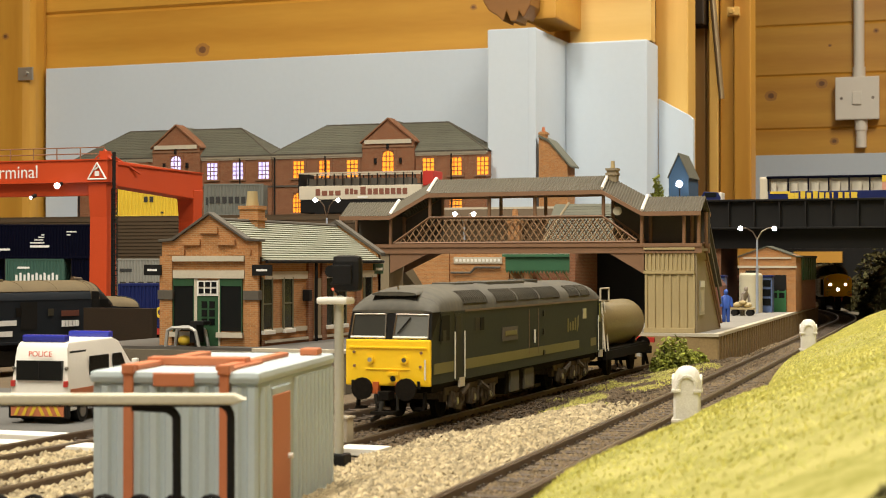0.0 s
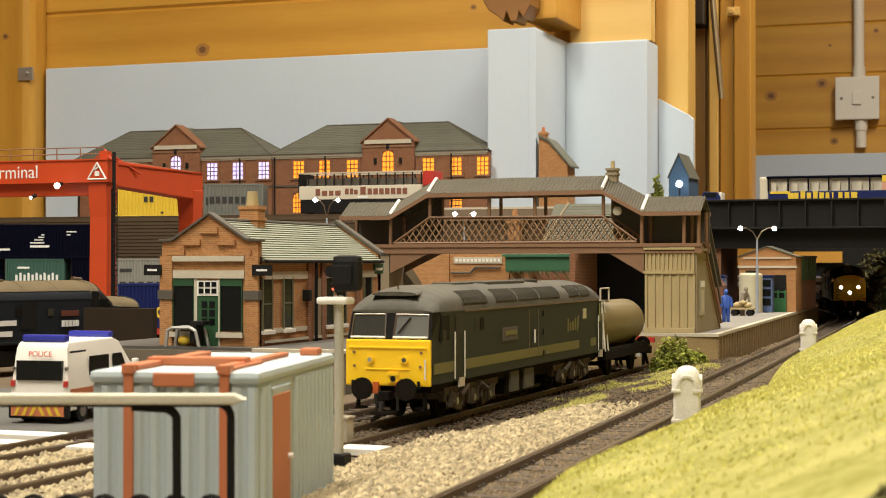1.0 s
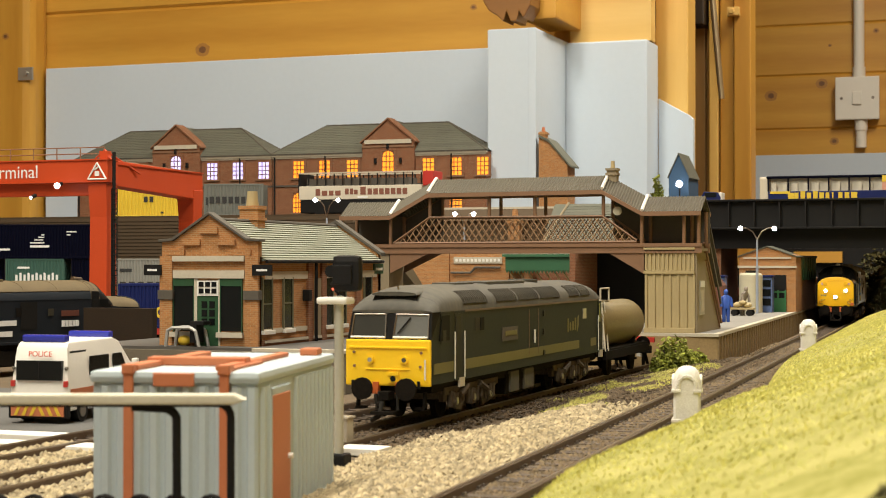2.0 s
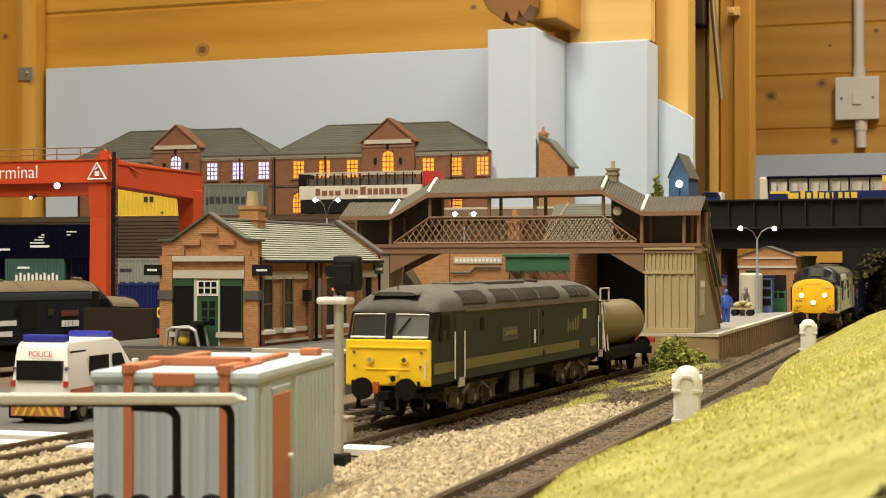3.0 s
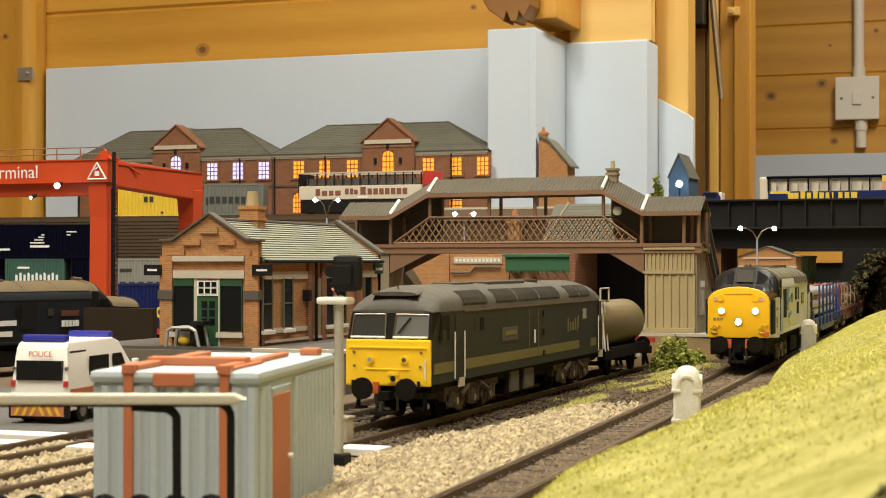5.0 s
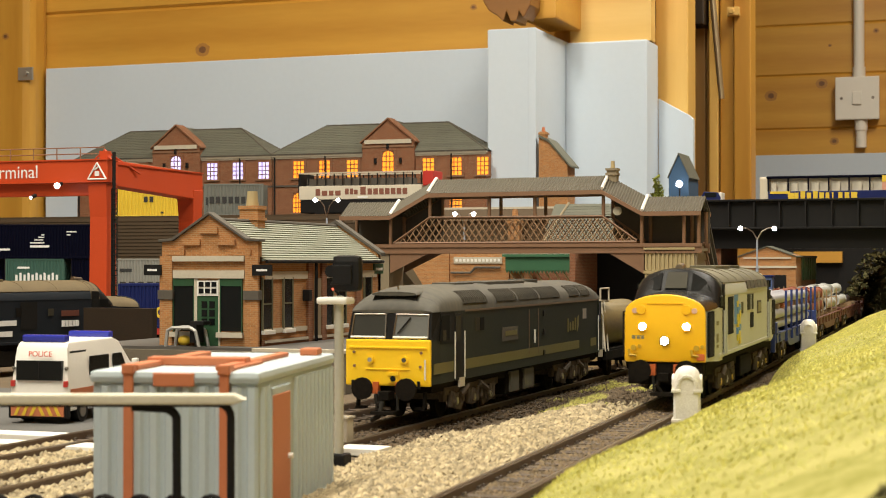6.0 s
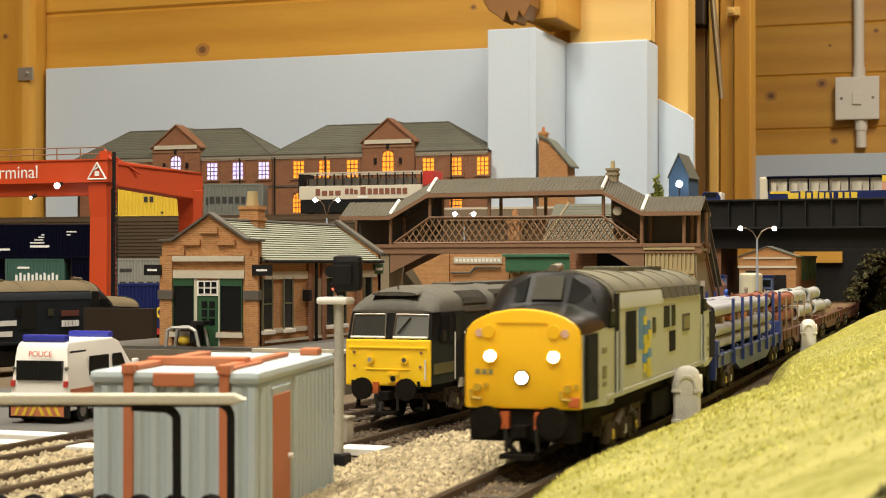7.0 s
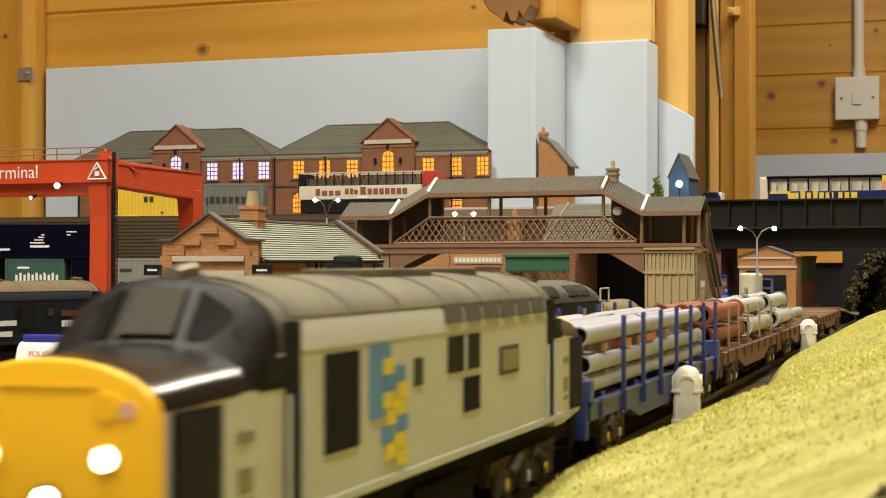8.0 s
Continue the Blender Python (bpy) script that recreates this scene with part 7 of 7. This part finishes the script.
fr = thing("pipe_barrier", mm(-161.5, 313.7, 0, 20), "black tube barrier with a cream top board", "barrier")
part("top_board", Build().prism([(-140, 33.4), (0, 33.4), (2.6, 34.4), (0, 35.6), (-140, 35.6)], -2.4, 2.4), material("cream_board", (0.60, 0.56, 0.44), 0.7), fr, bevel=0.5)
arc = [(-3.8 + 3 * math.cos(a), 0, 30.6 + 3 * math.sin(a)) for a in [math.pi / 2 * k / 5 for k in range(5, -1, -1)]]
part("tube", Build().sweep([(-140, 0, 33.6)] + arc + [(-0.8, 0, 0)], 0.85, 10), BLACK_PAINT, fr, smooth=True)
part("tube", Build().sweep([(-22, 0.6, 32.8), (-14.6, 0.6, 32.4)] + [(-14.4 + 2 * math.cos(a), 0.6, 30.0 + 2 * math.sin(a)) for a in (0.9, 0.3)] + [(-12.3, 0.6, 0)], 0.95, 10), BLACK_PAINT, fr, smooth=True)

for k in range(9):
    ring = [(-66 + 7.6 * k + 2.6 * math.cos(a * math.pi / 6), 0.8 + 0.25 * a, 11.2 + 2.4 * math.sin(a * math.pi / 6)) for a in range(13)]
    part("wire_coil", Build().sweep(ring, 0.55, 6), BLACK_PAINT, fr, "loop of black wire", smooth=True)
part("lower_rail", Build().rod((-140, 1.6, 9.6), (-0.8, 1.6, 9.6), 0.6, 8), BLACK_PAINT, fr, smooth=True)

sg = thing("colour_light_signal", mm(-203, 464, 0.4), "colour light signal with black head on a grey post", "signal")
part("post", Build().rod((0, 0, 0), (0, 0, 53), 1.45, 14), material("signal_grey", (0.46, 0.44, 0.36), 0.5), sg, smooth=True)
part("base", Build().box(-3, 3, -3, 3, 0, 4.5), BLACK_PAINT, sg, bevel=0.6)
part("platform", Build().box(-6.5, 3.8, -3, 4, 50.4, 52.6), WHITE_PAINT, sg, "white round-edged platform", bevel=0.9)
hd = part("head", Build().box(-3.0, 6.6, 0.4, 4.6, 54.3, 65.6), BLACK_PAINT, sg, "black signal head", bevel=2.0)
part("back_plate", Build().box(-2, 4.2, -0.5, 0.5, 56.5, 62.5), BLACK_PAINT, hd, bevel=0.3)
part("hood", Build().rod((-4.2, 3, 60.5), (-4.2, 6, 60.5), 2.0, 12).rod((1.2, 4, 60.5), (1.2, 7, 60.5), 2.6, 12), BLACK_PAINT, hd, smooth=True)
part("bracket", Build().sweep([(-2, 2.5, 58), (-3.4, 2.5, 56.6), (-1, 2.5, 53)], 0.5, 6), BLACK_PAINT, sg)
part("red_lens", Build().ball((-2.2, 0.2, 55.0), 0.4), glow("dim_red_lens", (0.9, 0.12, 0.06), 1.0), hd)
bx = thing("relay_box", mm(-224, 514, 0), "small grey lineside relay box", "relay box")
part("cabinet", Build().box(-3.4, 3.4, -3, 3, 0.3, 10.5), LENS, bx, bevel=0.5)
part("lid", Build().box(-3.9, 3.9, -3.5, 3.5, 10.5, 11.4), LENS, bx, bevel=0.4)


def concrete_post(x, y, z, label):
    """A square post with cut corners, a domed head and raised straps on each face."""
    p = thing("concrete_post", mm(x, y, z, 10), label, "post", "white lineside posts")

    def ring(w, d, c, zz):
        return [(-w + c, -d, zz), (w - c, -d, zz), (w, -d + c, zz), (w, d - c, zz), (w - c, d, zz), (-w + c, d, zz), (-w, d - c, zz), (-w, -d + c, zz)]
    rings = [ring(4.5, 4.5, 0.8, -4), ring(4.5, 4.5, 0.8, 18.6)]
    rings += [ring(4.5 * k, 4.5 * k, 0.9 * k + 0.5, 18.6 + 5.2 * h) for k, h in ((0.95, 0.35), (0.82, 0.66), (0.58, 0.88), (0.25, 1.0))]
    part("shaft", Build().loft(rings), POST_WHITE, p, smooth=True)
    for turn in (0, 90, 180, 270):
        m = Matrix.Rotation(radians(turn), 4, "Z")
        o = Build()
        for zz in (5.0, 15.0):
            for sx in (-1, 1):
                o.box(sx * 3.4 - 1.3, sx * 3.4 + 1.3, -5.2, -4.3, zz, zz + 1.1, m)
        for k in range(6):
            a0, a1 = math.pi * k / 6, math.pi * (k + 1) / 6
            o.prism([(2.3 * math.cos(a0), 17.4 + 2.6 * math.sin(a0)), (3.4 * math.cos(a0), 17.4 + 3.7 * math.sin(a0)), (3.4 * math.cos(a1), 17.4 + 3.7 * math.sin(a1)), (2.3 * math.cos(a1), 17.4 + 2.6 * math.sin(a1))], -5.1, -3.9, "y", m)
        o.box(-3.4, -2.3, -5.0, -4.3, 15, 17.5, m).box(2.3, 3.4, -5.0, -4.3, 15, 17.5, m)
        part("strap", o, POST_WHITE, p, bevel=0.25)
    return p


POST_WHITE = material("weathered_white_paint", (0.74, 0.71, 0.64), 0.6, other=(0.56, 0.52, 0.45), scale=220, fine=1400, amount=0.7, bump=0.3)
concrete_post(-112, 549, 5.0, "white ribbed concrete lineside post by the track")
concrete_post(-130, 996, 6.2, "white ribbed concrete lineside post near the platform")


def police_van():
    v = thing("police_van", mm(-370.8, 553, 0.3, 6) @ Matrix.Diagonal((1, 1, 0.965, 1)), "white high-roof police van with blue light bars", "van")
    side = [(0, 6), (0.5, 14), (2.2, 30.5), (4, 33.2), (44, 33.4), (49, 32), (58, 22.5), (70, 18), (72, 12), (72, 5), (0, 5)]
    shell = Build().prism(side, -12.6, 12.6, "x")
    shell.v = [(x * (1 - 0.16 * max(0.0, (z - 16) / 18) ** 1.5), y, z) for x, y, z in shell.v]
    part("body", shell, WHITE_PAINT, v, bevel=1.6, smooth=True)
    rw_ = part("rear_window", Build().box(-9.8, 9.8, -0.2, 1.9, 17.6, 25.6), DARK_GLASS, v, "dark rear window")
    part("divider", Build().box(-0.2, 0.2, -0.4, 0, 17.6, 25.6), BLACK_PAINT, rw_)
    text_part("lettering", "POLICE", 2.2, material("red_lettering", (0.62, 0.10, 0.05), 0.6, bump=0), v, pose(0, 1.0 * MM, 28.2 * MM, 83), "red word on the rear")
    part("chevron_panel", Build().box(-11.4, 11.4, -1.5, -0.9, 3.0, 7.6), CABIN_ORANGE, v, "orange chevron tail panel")
    o = Build()
    for s in (-1, 1):
        for k in range(3):
            o.prism([(s * (2 + 3.4 * k), 3.3), (s * (3.4 + 3.4 * k), 3.3), (s * (1.4 + 3.4 * k), 7.3), (s * (0.1 + 3.4 * k), 7.3)], -1.7, -1.4)
    part("chevrons", o, YELLOW, v)
    part("bumper", Build().box(-12.8, 12.8, -1, 2, 2, 8), BLACK_PAINT, v, bevel=0.6)
    for y in (3.6, 43):
        lb = part("light_bar", Build().box(-9.4, 9.4, y, y + 4.4, 33, 36), material("blue_lens", (0.035, 0.045, 0.36), 0.2, bump=0) if y < 10 else bpy.data.materials["blue_lens"], v, "translucent blue light bar", bevel=0.9)
        part("foot", Build().box(-8, 8, y + 0.8, y + 3.6, 32.4, 33), BLACK_PAINT, lb)
    for s in (-1, 1):
        part("side_window", Build().prism([(19, 18.6), (37, 18.6), (36.5, 26.6), (19.6, 26.6)], s * 12.1 - 0.15, s * 12.1 + 0.35, "x"), DARK_GLASS, v)
        part("cab_window", Build().prism([(40.5, 18.6), (55, 18.6), (48.5, 26.6), (40.8, 26.6)], s * 12.1 - 0.15, s * 12.1 + 0.35, "x"), DARK_GLASS, v)
        part("side_stripe", Build().box(s * 12.65 - 0.12, s * 12.65 + 0.12, 2, 70, 11.4, 14), CABIN_ORANGE, v, "orange side stripe")
        part("mark", Build().box(s * 11.2 - 0.12, s * 11.2 + 0.12, 4, 18, 28.6, 29.4), TRANSFER_BLACK, v)
        part("mirror", Build().box(s * 12.6, s * 15.2, 58, 60.5, 19, 23.5), WHITE_PAINT, v, bevel=0.5)
        part("tail_light", Build().box(s * 11.4 - 0.8, s * 11.4 + 0.8, -0.3, 1, 15, 17.4), RED, v)
        part("hinge_lamp", Build().ball((s * 11.4, 0.9, 22.5), 0.8), RAIL_TOP, v)
        for y in (12, 58):
            w = part("wheel", Build().rod((s * 9.2, y, 4.6), (s * 12.8, y, 4.6), 4.6, 20), BLACK_PAINT, v, smooth=True)
            part("hub", Build().rod((s * 12.8, y, 4.6), (s * 13.1, y, 4.6), 2.6, 14), RAIL_TOP, w)


police_van()
slab("yard_road", -560, -332, 528, 705, -1.5, 0.3, TARMAC, "grey tarmac yard road under the van", category="road")
for x0, x1 in ((-420, -327), (-305, -283), (-261.5, -241), (-219, -203)):
    solid("crossing_board", Build().box(x0, x1, 496, 508, 0.2, 2.6), WHITE_PAINT, "white painted crossing board between the rails", "board", group="crossing boards", bevel=0.3)
    if x1 < -230:
        solid("crossing_board", Build().box(x0, x1, 470, 482, 0.2, 2.6), WHITE_PAINT, "white painted crossing board between the rails", "board", group="crossing boards", bevel=0.3)

fk = thing("platform_trolley", mm(-408, 739, PLAT_Z), "grey metal trolley frame on the platform", "trolley")
ALU = material("cast_metal", (0.46, 0.45, 0.42), 0.45, 0.5)
part("frame", Build().sweep([(-9, -5, 0), (-8, -5, 8), (-5, -5, 9.6), (5, -5, 9.6), (8, -5, 8), (10, -5, 0)], 0.9, 6).sweep([(-9, 5, 0), (-8, 5, 8), (-5, 5, 9.6), (5, 5, 9.6), (8, 5, 8), (10, 5, 0)], 0.9, 6).box(-6, 6, -5, 5, 9, 10.2), ALU, fk)
part("seat", Build().box(4, 8, -4, 4, 2, 12).box(4, 12, -4, 4, 11, 13), BLACK_PAINT, fk, bevel=0.5)
part("load", Build().ball((-1, 0, 3), 3.4, 3.4, 2.6), YELLOW, fk, smooth=True)
slab("yard_fence", -516, -471, 814, 819, 0, 37.8, material("dark_stained_board", (0.032, 0.020, 0.011), 0.8, other=(0.02, 0.013, 0.008), scale=30, spec=0.2), "dark brown boarded yard fence", category="fence")
rf = thing("flat_wagon", mm(-664, 1088, 0, 20), "red flat wagon carrying a blue container", "wagon")
part("deck", Build().box(0, 44, 0, 30, 9, 14), RED, rf, bevel=0.4)
part("frame", Build().box(2, 42, 3, 27, 0.2, 9), FRAME_BLACK, rf)
bc = container(-660, 1089, 14, 38, BLUE, "royal blue container with an orange ring mark", (), None, 20)
part("ring_mark", Build().pipe((33, -0.3, 12), (33, 0.2, 12), 4.6, 2.6), YELLOW, bc)


# ---- greenery ----
LEAF = material("dark_foliage", (0.32, 0.34, 0.05), 0.9, other=(0.17, 0.19, 0.03), scale=150, fine=800, amount=0.9, bump=0.3)
LEAF_DARK = material("deep_foliage", (0.062, 0.075, 0.020), 0.9, other=(0.11, 0.062, 0.022), scale=120, amount=0.8)
BARK = material("twig_bark", (0.09, 0.06, 0.035), 0.9)


def clumps(rng, count, radius, height, leaf):
    """Many small crumpled leaf clumps in an uneven mound."""
    o = Build()
    for _ in range(count):
        a, r, h = rng.uniform(0, 6.283), radius * math.sqrt(rng.uniform(0.02, 1)), rng.uniform(0.05, 1)
        top = height * (1 - 0.75 * (r / radius) ** 2) * rng.uniform(0.75, 1.1)
        c = Vector((r * math.cos(a), r * math.sin(a), top * h))
        s = leaf * rng.uniform(0.6, 1.3)
        vs = [c + Vector((rng.uniform(-1, 1), rng.uniform(-1, 1), rng.uniform(-0.8, 0.8))) * s for _ in range(6)]
        o.add(vs, [(0, 1, 2), (2, 3, 4), (4, 5, 0), (1, 3, 5), (0, 2, 4), (5, 3, 1)])
    return o


def bush(x, y, z, radius, height, count, leaf, mat, label, seed):
    rng = random.Random(seed)
    b = thing("bush", mm(x, y, z), label, "bush", "bushes")
    o = Build()
    for k in range(5):
        a = k * 1.256
        o.rod((0, 0, 0), (radius * 0.5 * math.cos(a), radius * 0.5 * math.sin(a), height * 0.6), 0.9, 5, 0.4)
    part("stems", o, BARK, b)
    part("crown", clumps(rng, count, radius, height, leaf), mat, b)


bush(-199, 938, 0, 13.5, 22, 1500, 1.5, LEAF, "low dark green foam bush by the platform ramp", 3)
bush(-188, 944, 0, 9.5, 15, 800, 1.4, LEAF, "low dark green foam bush by the platform ramp", 4)
rng = random.Random(8)
for x, y, z, r, h, n in ((-140, 1830, 0, 44, 84, 1600), (-112, 1660, 0, 40, 76, 1200), (-88, 1480, 0, 38, 66, 1000), (-190, 2260, 0, 56, 92, 1600), (-150, 2060, 0, 56, 92, 1600), (-60, 1360, 0, 42, 58, 900)):
    bush(x, y, z, r, h, n, 5.0, LEAF_DARK, "dark green and brown tree clump beside the tunnel", int(x + 500 + y))
slab("hill_end", -140, 400, 2250, 2270, 0, 99, LEAF_DARK, "dark green hillside end behind the trees", category="hill")
bush(-10.5, 168, 37.6, 6.5, 6, 260, 0.9, LEAF_DARK, "small dark scrub clump on top of the bank", 33)
bush(-375.5, 1690, 112, 7.5, 46, 600, 2.4, LEAF, "upright green bush beside the blue house", 21)


def islands(m, spread):
    """Tint every loose chip or blade of a joined mesh by itself."""
    nt = m.node_tree
    n, l = nt.nodes, nt.links
    p = n["Principled BSDF"]
    src = p.inputs["Base Color"].links[0].from_socket
    geo, rng_, hsv = n.new("ShaderNodeNewGeometry"), n.new("ShaderNodeMapRange"), n.new("ShaderNodeHueSaturation")
    rng_.inputs["To Min"].default_value, rng_.inputs["To Max"].default_value = 1 - spread, 1 + spread
    l.new(geo.outputs["Random Per Island"], rng_.inputs["Value"])
    l.new(rng_.outputs[0], hsv.inputs["Value"])
    l.new(src, hsv.inputs["Color"])
    l.new(hsv.outputs[0], p.inputs["Base Color"])
    return m


islands(STONE_CHIP, 0.45)
BLADE = islands(material("flock_fibres", (0.80, 0.74, 0.255), 0.9, other=(0.50, 0.49, 0.125), scale=34, fine=300, amount=1.0, bump=0, spec=0.1), 0.24)
islands(LEAF, 0.4)
islands(LEAF_DARK, 0.4)
DARK_CHIP = islands(material("dark_siding_ballast", (0.115, 0.078, 0.042), 0.9, other=(0.055, 0.038, 0.022), scale=160, amount=0.8, bump=0), 0.5)
MIXED_CHIP = islands(material("brown_fine_ballast", (0.20, 0.142, 0.076), 0.9, other=(0.090, 0.066, 0.038), scale=200, amount=0.7, bump=0), 0.45)


def loose_mesh(name, verts, faces, mat, label, category):
    me = bpy.data.meshes.new(name)
    me.from_pydata((np.asarray(verts) * MM).tolist(), [], faces.tolist())
    me.materials.append(mat)
    return tagged(new(name, me), label, category, kind="stuff")


def chips(name, places, sizes, mat, label, category, seed):
    """Small angular stones, each a squashed, jittered octahedron."""
    r = np.random.RandomState(seed)
    n = len(places)
    base = np.array([(1, 0, 0), (0, 1, 0), (-1, 0, 0), (0, -1, 0), (0, 0, 0.8), (0, 0, -0.8)], float)
    v = base[None] * (0.75 + 0.5 * r.rand(n, 6, 1)) * np.asarray(sizes)[:, None, None] * (0.7 + 0.6 * r.rand(n, 1, 3))
    a = r.rand(n) * 6.283
    c, s = np.cos(a)[:, None], np.sin(a)[:, None]
    x, y = v[..., 0] * c - v[..., 1] * s, v[..., 0] * s + v[..., 1] * c
    t = (r.rand(n, 1) - 0.5) * 1.2
    z = v[..., 2] + x * t
    v = np.stack([x, y, z], -1) + np.asarray(places)[:, None, :]
    f = np.array([(0, 1, 4), (1, 2, 4), (2, 3, 4), (3, 0, 4), (1, 0, 5), (2, 1, 5), (3, 2, 5), (0, 3, 5)])
    faces = (f[None] + 6 * np.arange(n)[:, None, None]).reshape(-1, 3)
    return loose_mesh(name, v.reshape(-1, 3), faces, mat, label, category)


def scatter_gravel():
    r = np.random.RandomState(2)
    out = []
    while len(out) < 13000:
        y = 330 + 400 * r.rand()
        main_x = TRACK_X - (y - TRACK_Y) * math.tan(LEAN)
        x = -214 + (main_x - 11.5 + 214) * r.rand()
        edge_x = -206 + 5 * noise.noise((y * 0.04, 1.3, 0)) + max(0.0, y - 560) * 0.16
        if x < edge_x + 6 * r.rand() or (y > 565 and r.rand() < (y - 565) / 90):
            continue
        out.append((x, y, floor_height(x, y) + 0.5 + 0.9 * r.rand()))
    chips("tan_gravel", out, 0.75 + 0.75 * r.rand(len(out)), STONE_CHIP, "loose tan stone chippings between the tracks", "gravel", 5)
    out = []
    while len(out) < 9000:
        x, y = -330 + 116 * r.rand(), 330 + 165 * r.rand()
        if min(abs(x + 230), abs(x + 272), abs(x + 316)) > 6.5 or r.rand() < 0.6:
            if min(abs(abs(x + t) - 8.75) for t in (230, 272, 316)) > 2.2:
                out.append((x, y, 0.4 + 0.8 * r.rand()))
    chips("tan_gravel", out, 0.7 + 0.7 * r.rand(len(out)), STONE_CHIP, "loose tan stone chippings over the yard tracks", "gravel", 6)
    out = []
    for _ in range(16000):
        s = -120 + 900 * r.rand() ** 1.2
        p, d = main_line(s)
        k = (r.rand() - 0.5) * 50
        if abs(abs(k) - 8.75) < 1.6:
            continue
        c = p + Vector((d.y, -d.x)) * k
        out.append((c.x, c.y, MAIN_Z + (0.0 if abs(k) < 16 else 0.35) + 0.45 * r.rand() - max(0.0, abs(k) - 19) * 0.7))
    chips("track_ballast", out, 0.45 + 0.5 * r.rand(len(out)), MIXED_CHIP, "fine brown mixed ballast on the main line", "ballast", 7)
    out = []
    for _ in range(13000):
        x, y = -252 + 104 * r.rand(), 520 + 460 * r.rand()
        if abs(abs(x + 230) - 8.75) > 1.8 and (x < -206 or y > 630):
            out.append((x, y, floor_height(x, y) + 0.2 + 0.6 * r.rand()))
    chips("track_ballast", out, 0.5 + 0.5 * r.rand(len(out)), DARK_CHIP, "dark brown ballast on the siding", "ballast", 8)


scatter_gravel()


def blades(name, roots, lengths, width, mat, label, seed, lean=0.7):
    r = np.random.RandomState(seed)
    roots = np.asarray(roots)
    n = len(roots)
    a = r.rand(n) * 6.283
    tip = roots + np.stack([np.cos(a) * lean * r.rand(n), np.sin(a) * lean * r.rand(n), 0.5 + 0.6 * r.rand(n)], -1) * np.asarray(lengths)[:, None]
    b = r.rand(n) * 6.283
    off = np.stack([np.cos(b), np.sin(b), 0 * b], -1) * width
    v = np.stack([roots - off, roots + off, tip], 1).reshape(-1, 3)
    return loose_mesh(name, v, np.arange(3 * n).reshape(-1, 3), mat, label, "grass")


def grow():
    r = np.random.RandomState(11)
    roots = []
    for _ in range(230000):
        s = -230 + 1230 * r.rand() ** 1.2
        k = 190 * r.rand() ** 1.3
        if s < -220 + 300 * r.rand():
            continue
        q = bank_point(s, k)
        if noise.noise((s * 0.03, k * 0.03, 4.4)) + r.rand() > 0.1:
            roots.append((q.x, q.y, q.z - 0.1))
    blades("bank_grass", roots, 0.45 + 0.7 * r.rand(len(roots)), 0.32, BLADE, "short yellow-green flock fibres on the bank", 12)
    roots = []
    for _ in range(60000):
        y = 640 + 290 * r.rand()
        x = -212 + 48 * r.rand() + 5 * noise.noise((y * 0.05, 0, 0))
        if noise.noise((x * 0.07, y * 0.022, 1.7)) > -0.08 + 0.25 * r.rand():
            roots.append((x, y, floor_height(x, y) + 0.1))
    blades("verge_grass", roots, 0.7 + 1.1 * r.rand(len(roots)), 0.28, BLADE, "yellow-green grass tufts between the tracks", 13)


grow()


# ---- movement ----
RUN = [(0.0, 1510.0), (3.5, 753.0), (4.5, 538.0), (6.0, 214.0), (6.5, 104.0), (7.0, 0.0), (7.5, -111.0), (8.0, -234.0)]


def run_at(t):
    """How far along the main line the nose of the train is."""
    return float(np.interp(t, [a for a, _ in RUN], [b for _, b in RUN]))


def vehicle_pose(s_front, a, b):
    pa, _ = main_line(s_front + a)
    pb, _ = main_line(s_front + b)
    d = (pb - pa).normalized()
    o = pa - d * a
    return pose(o.x * MM, o.y * MM, (MAIN_Z + 3.0) * MM, 0, 0, math.degrees(math.atan2(-d.x, d.y)))


def motions():
    train = [(lead_loco, 0.0, 54, 177)]
    for w, back in ((wagon_a, 239.0), (wagon_b, 489.0), (wagon_c, 715.0), (wagon_d, 941.0)):
        train.append((w, back, 34, 206 if w is wagon_a else 178))
    for ob, back, a, b in train:
        walk(ob, [(0.25 * k, vehicle_pose(run_at(0.25 * k) + back, a, b)) for k in range(33)])
    for w in lead_wheels + wheels_a + wheels_b + wheels_c:
        base, r = w.matrix_basis.copy(), 6.6 if w in lead_wheels else 6.2
        walk(w, [(k / 30, base @ Matrix.Rotation((1510.0 - run_at(k / 30)) / r, 4, "X")) for k in range(241)])


motions()
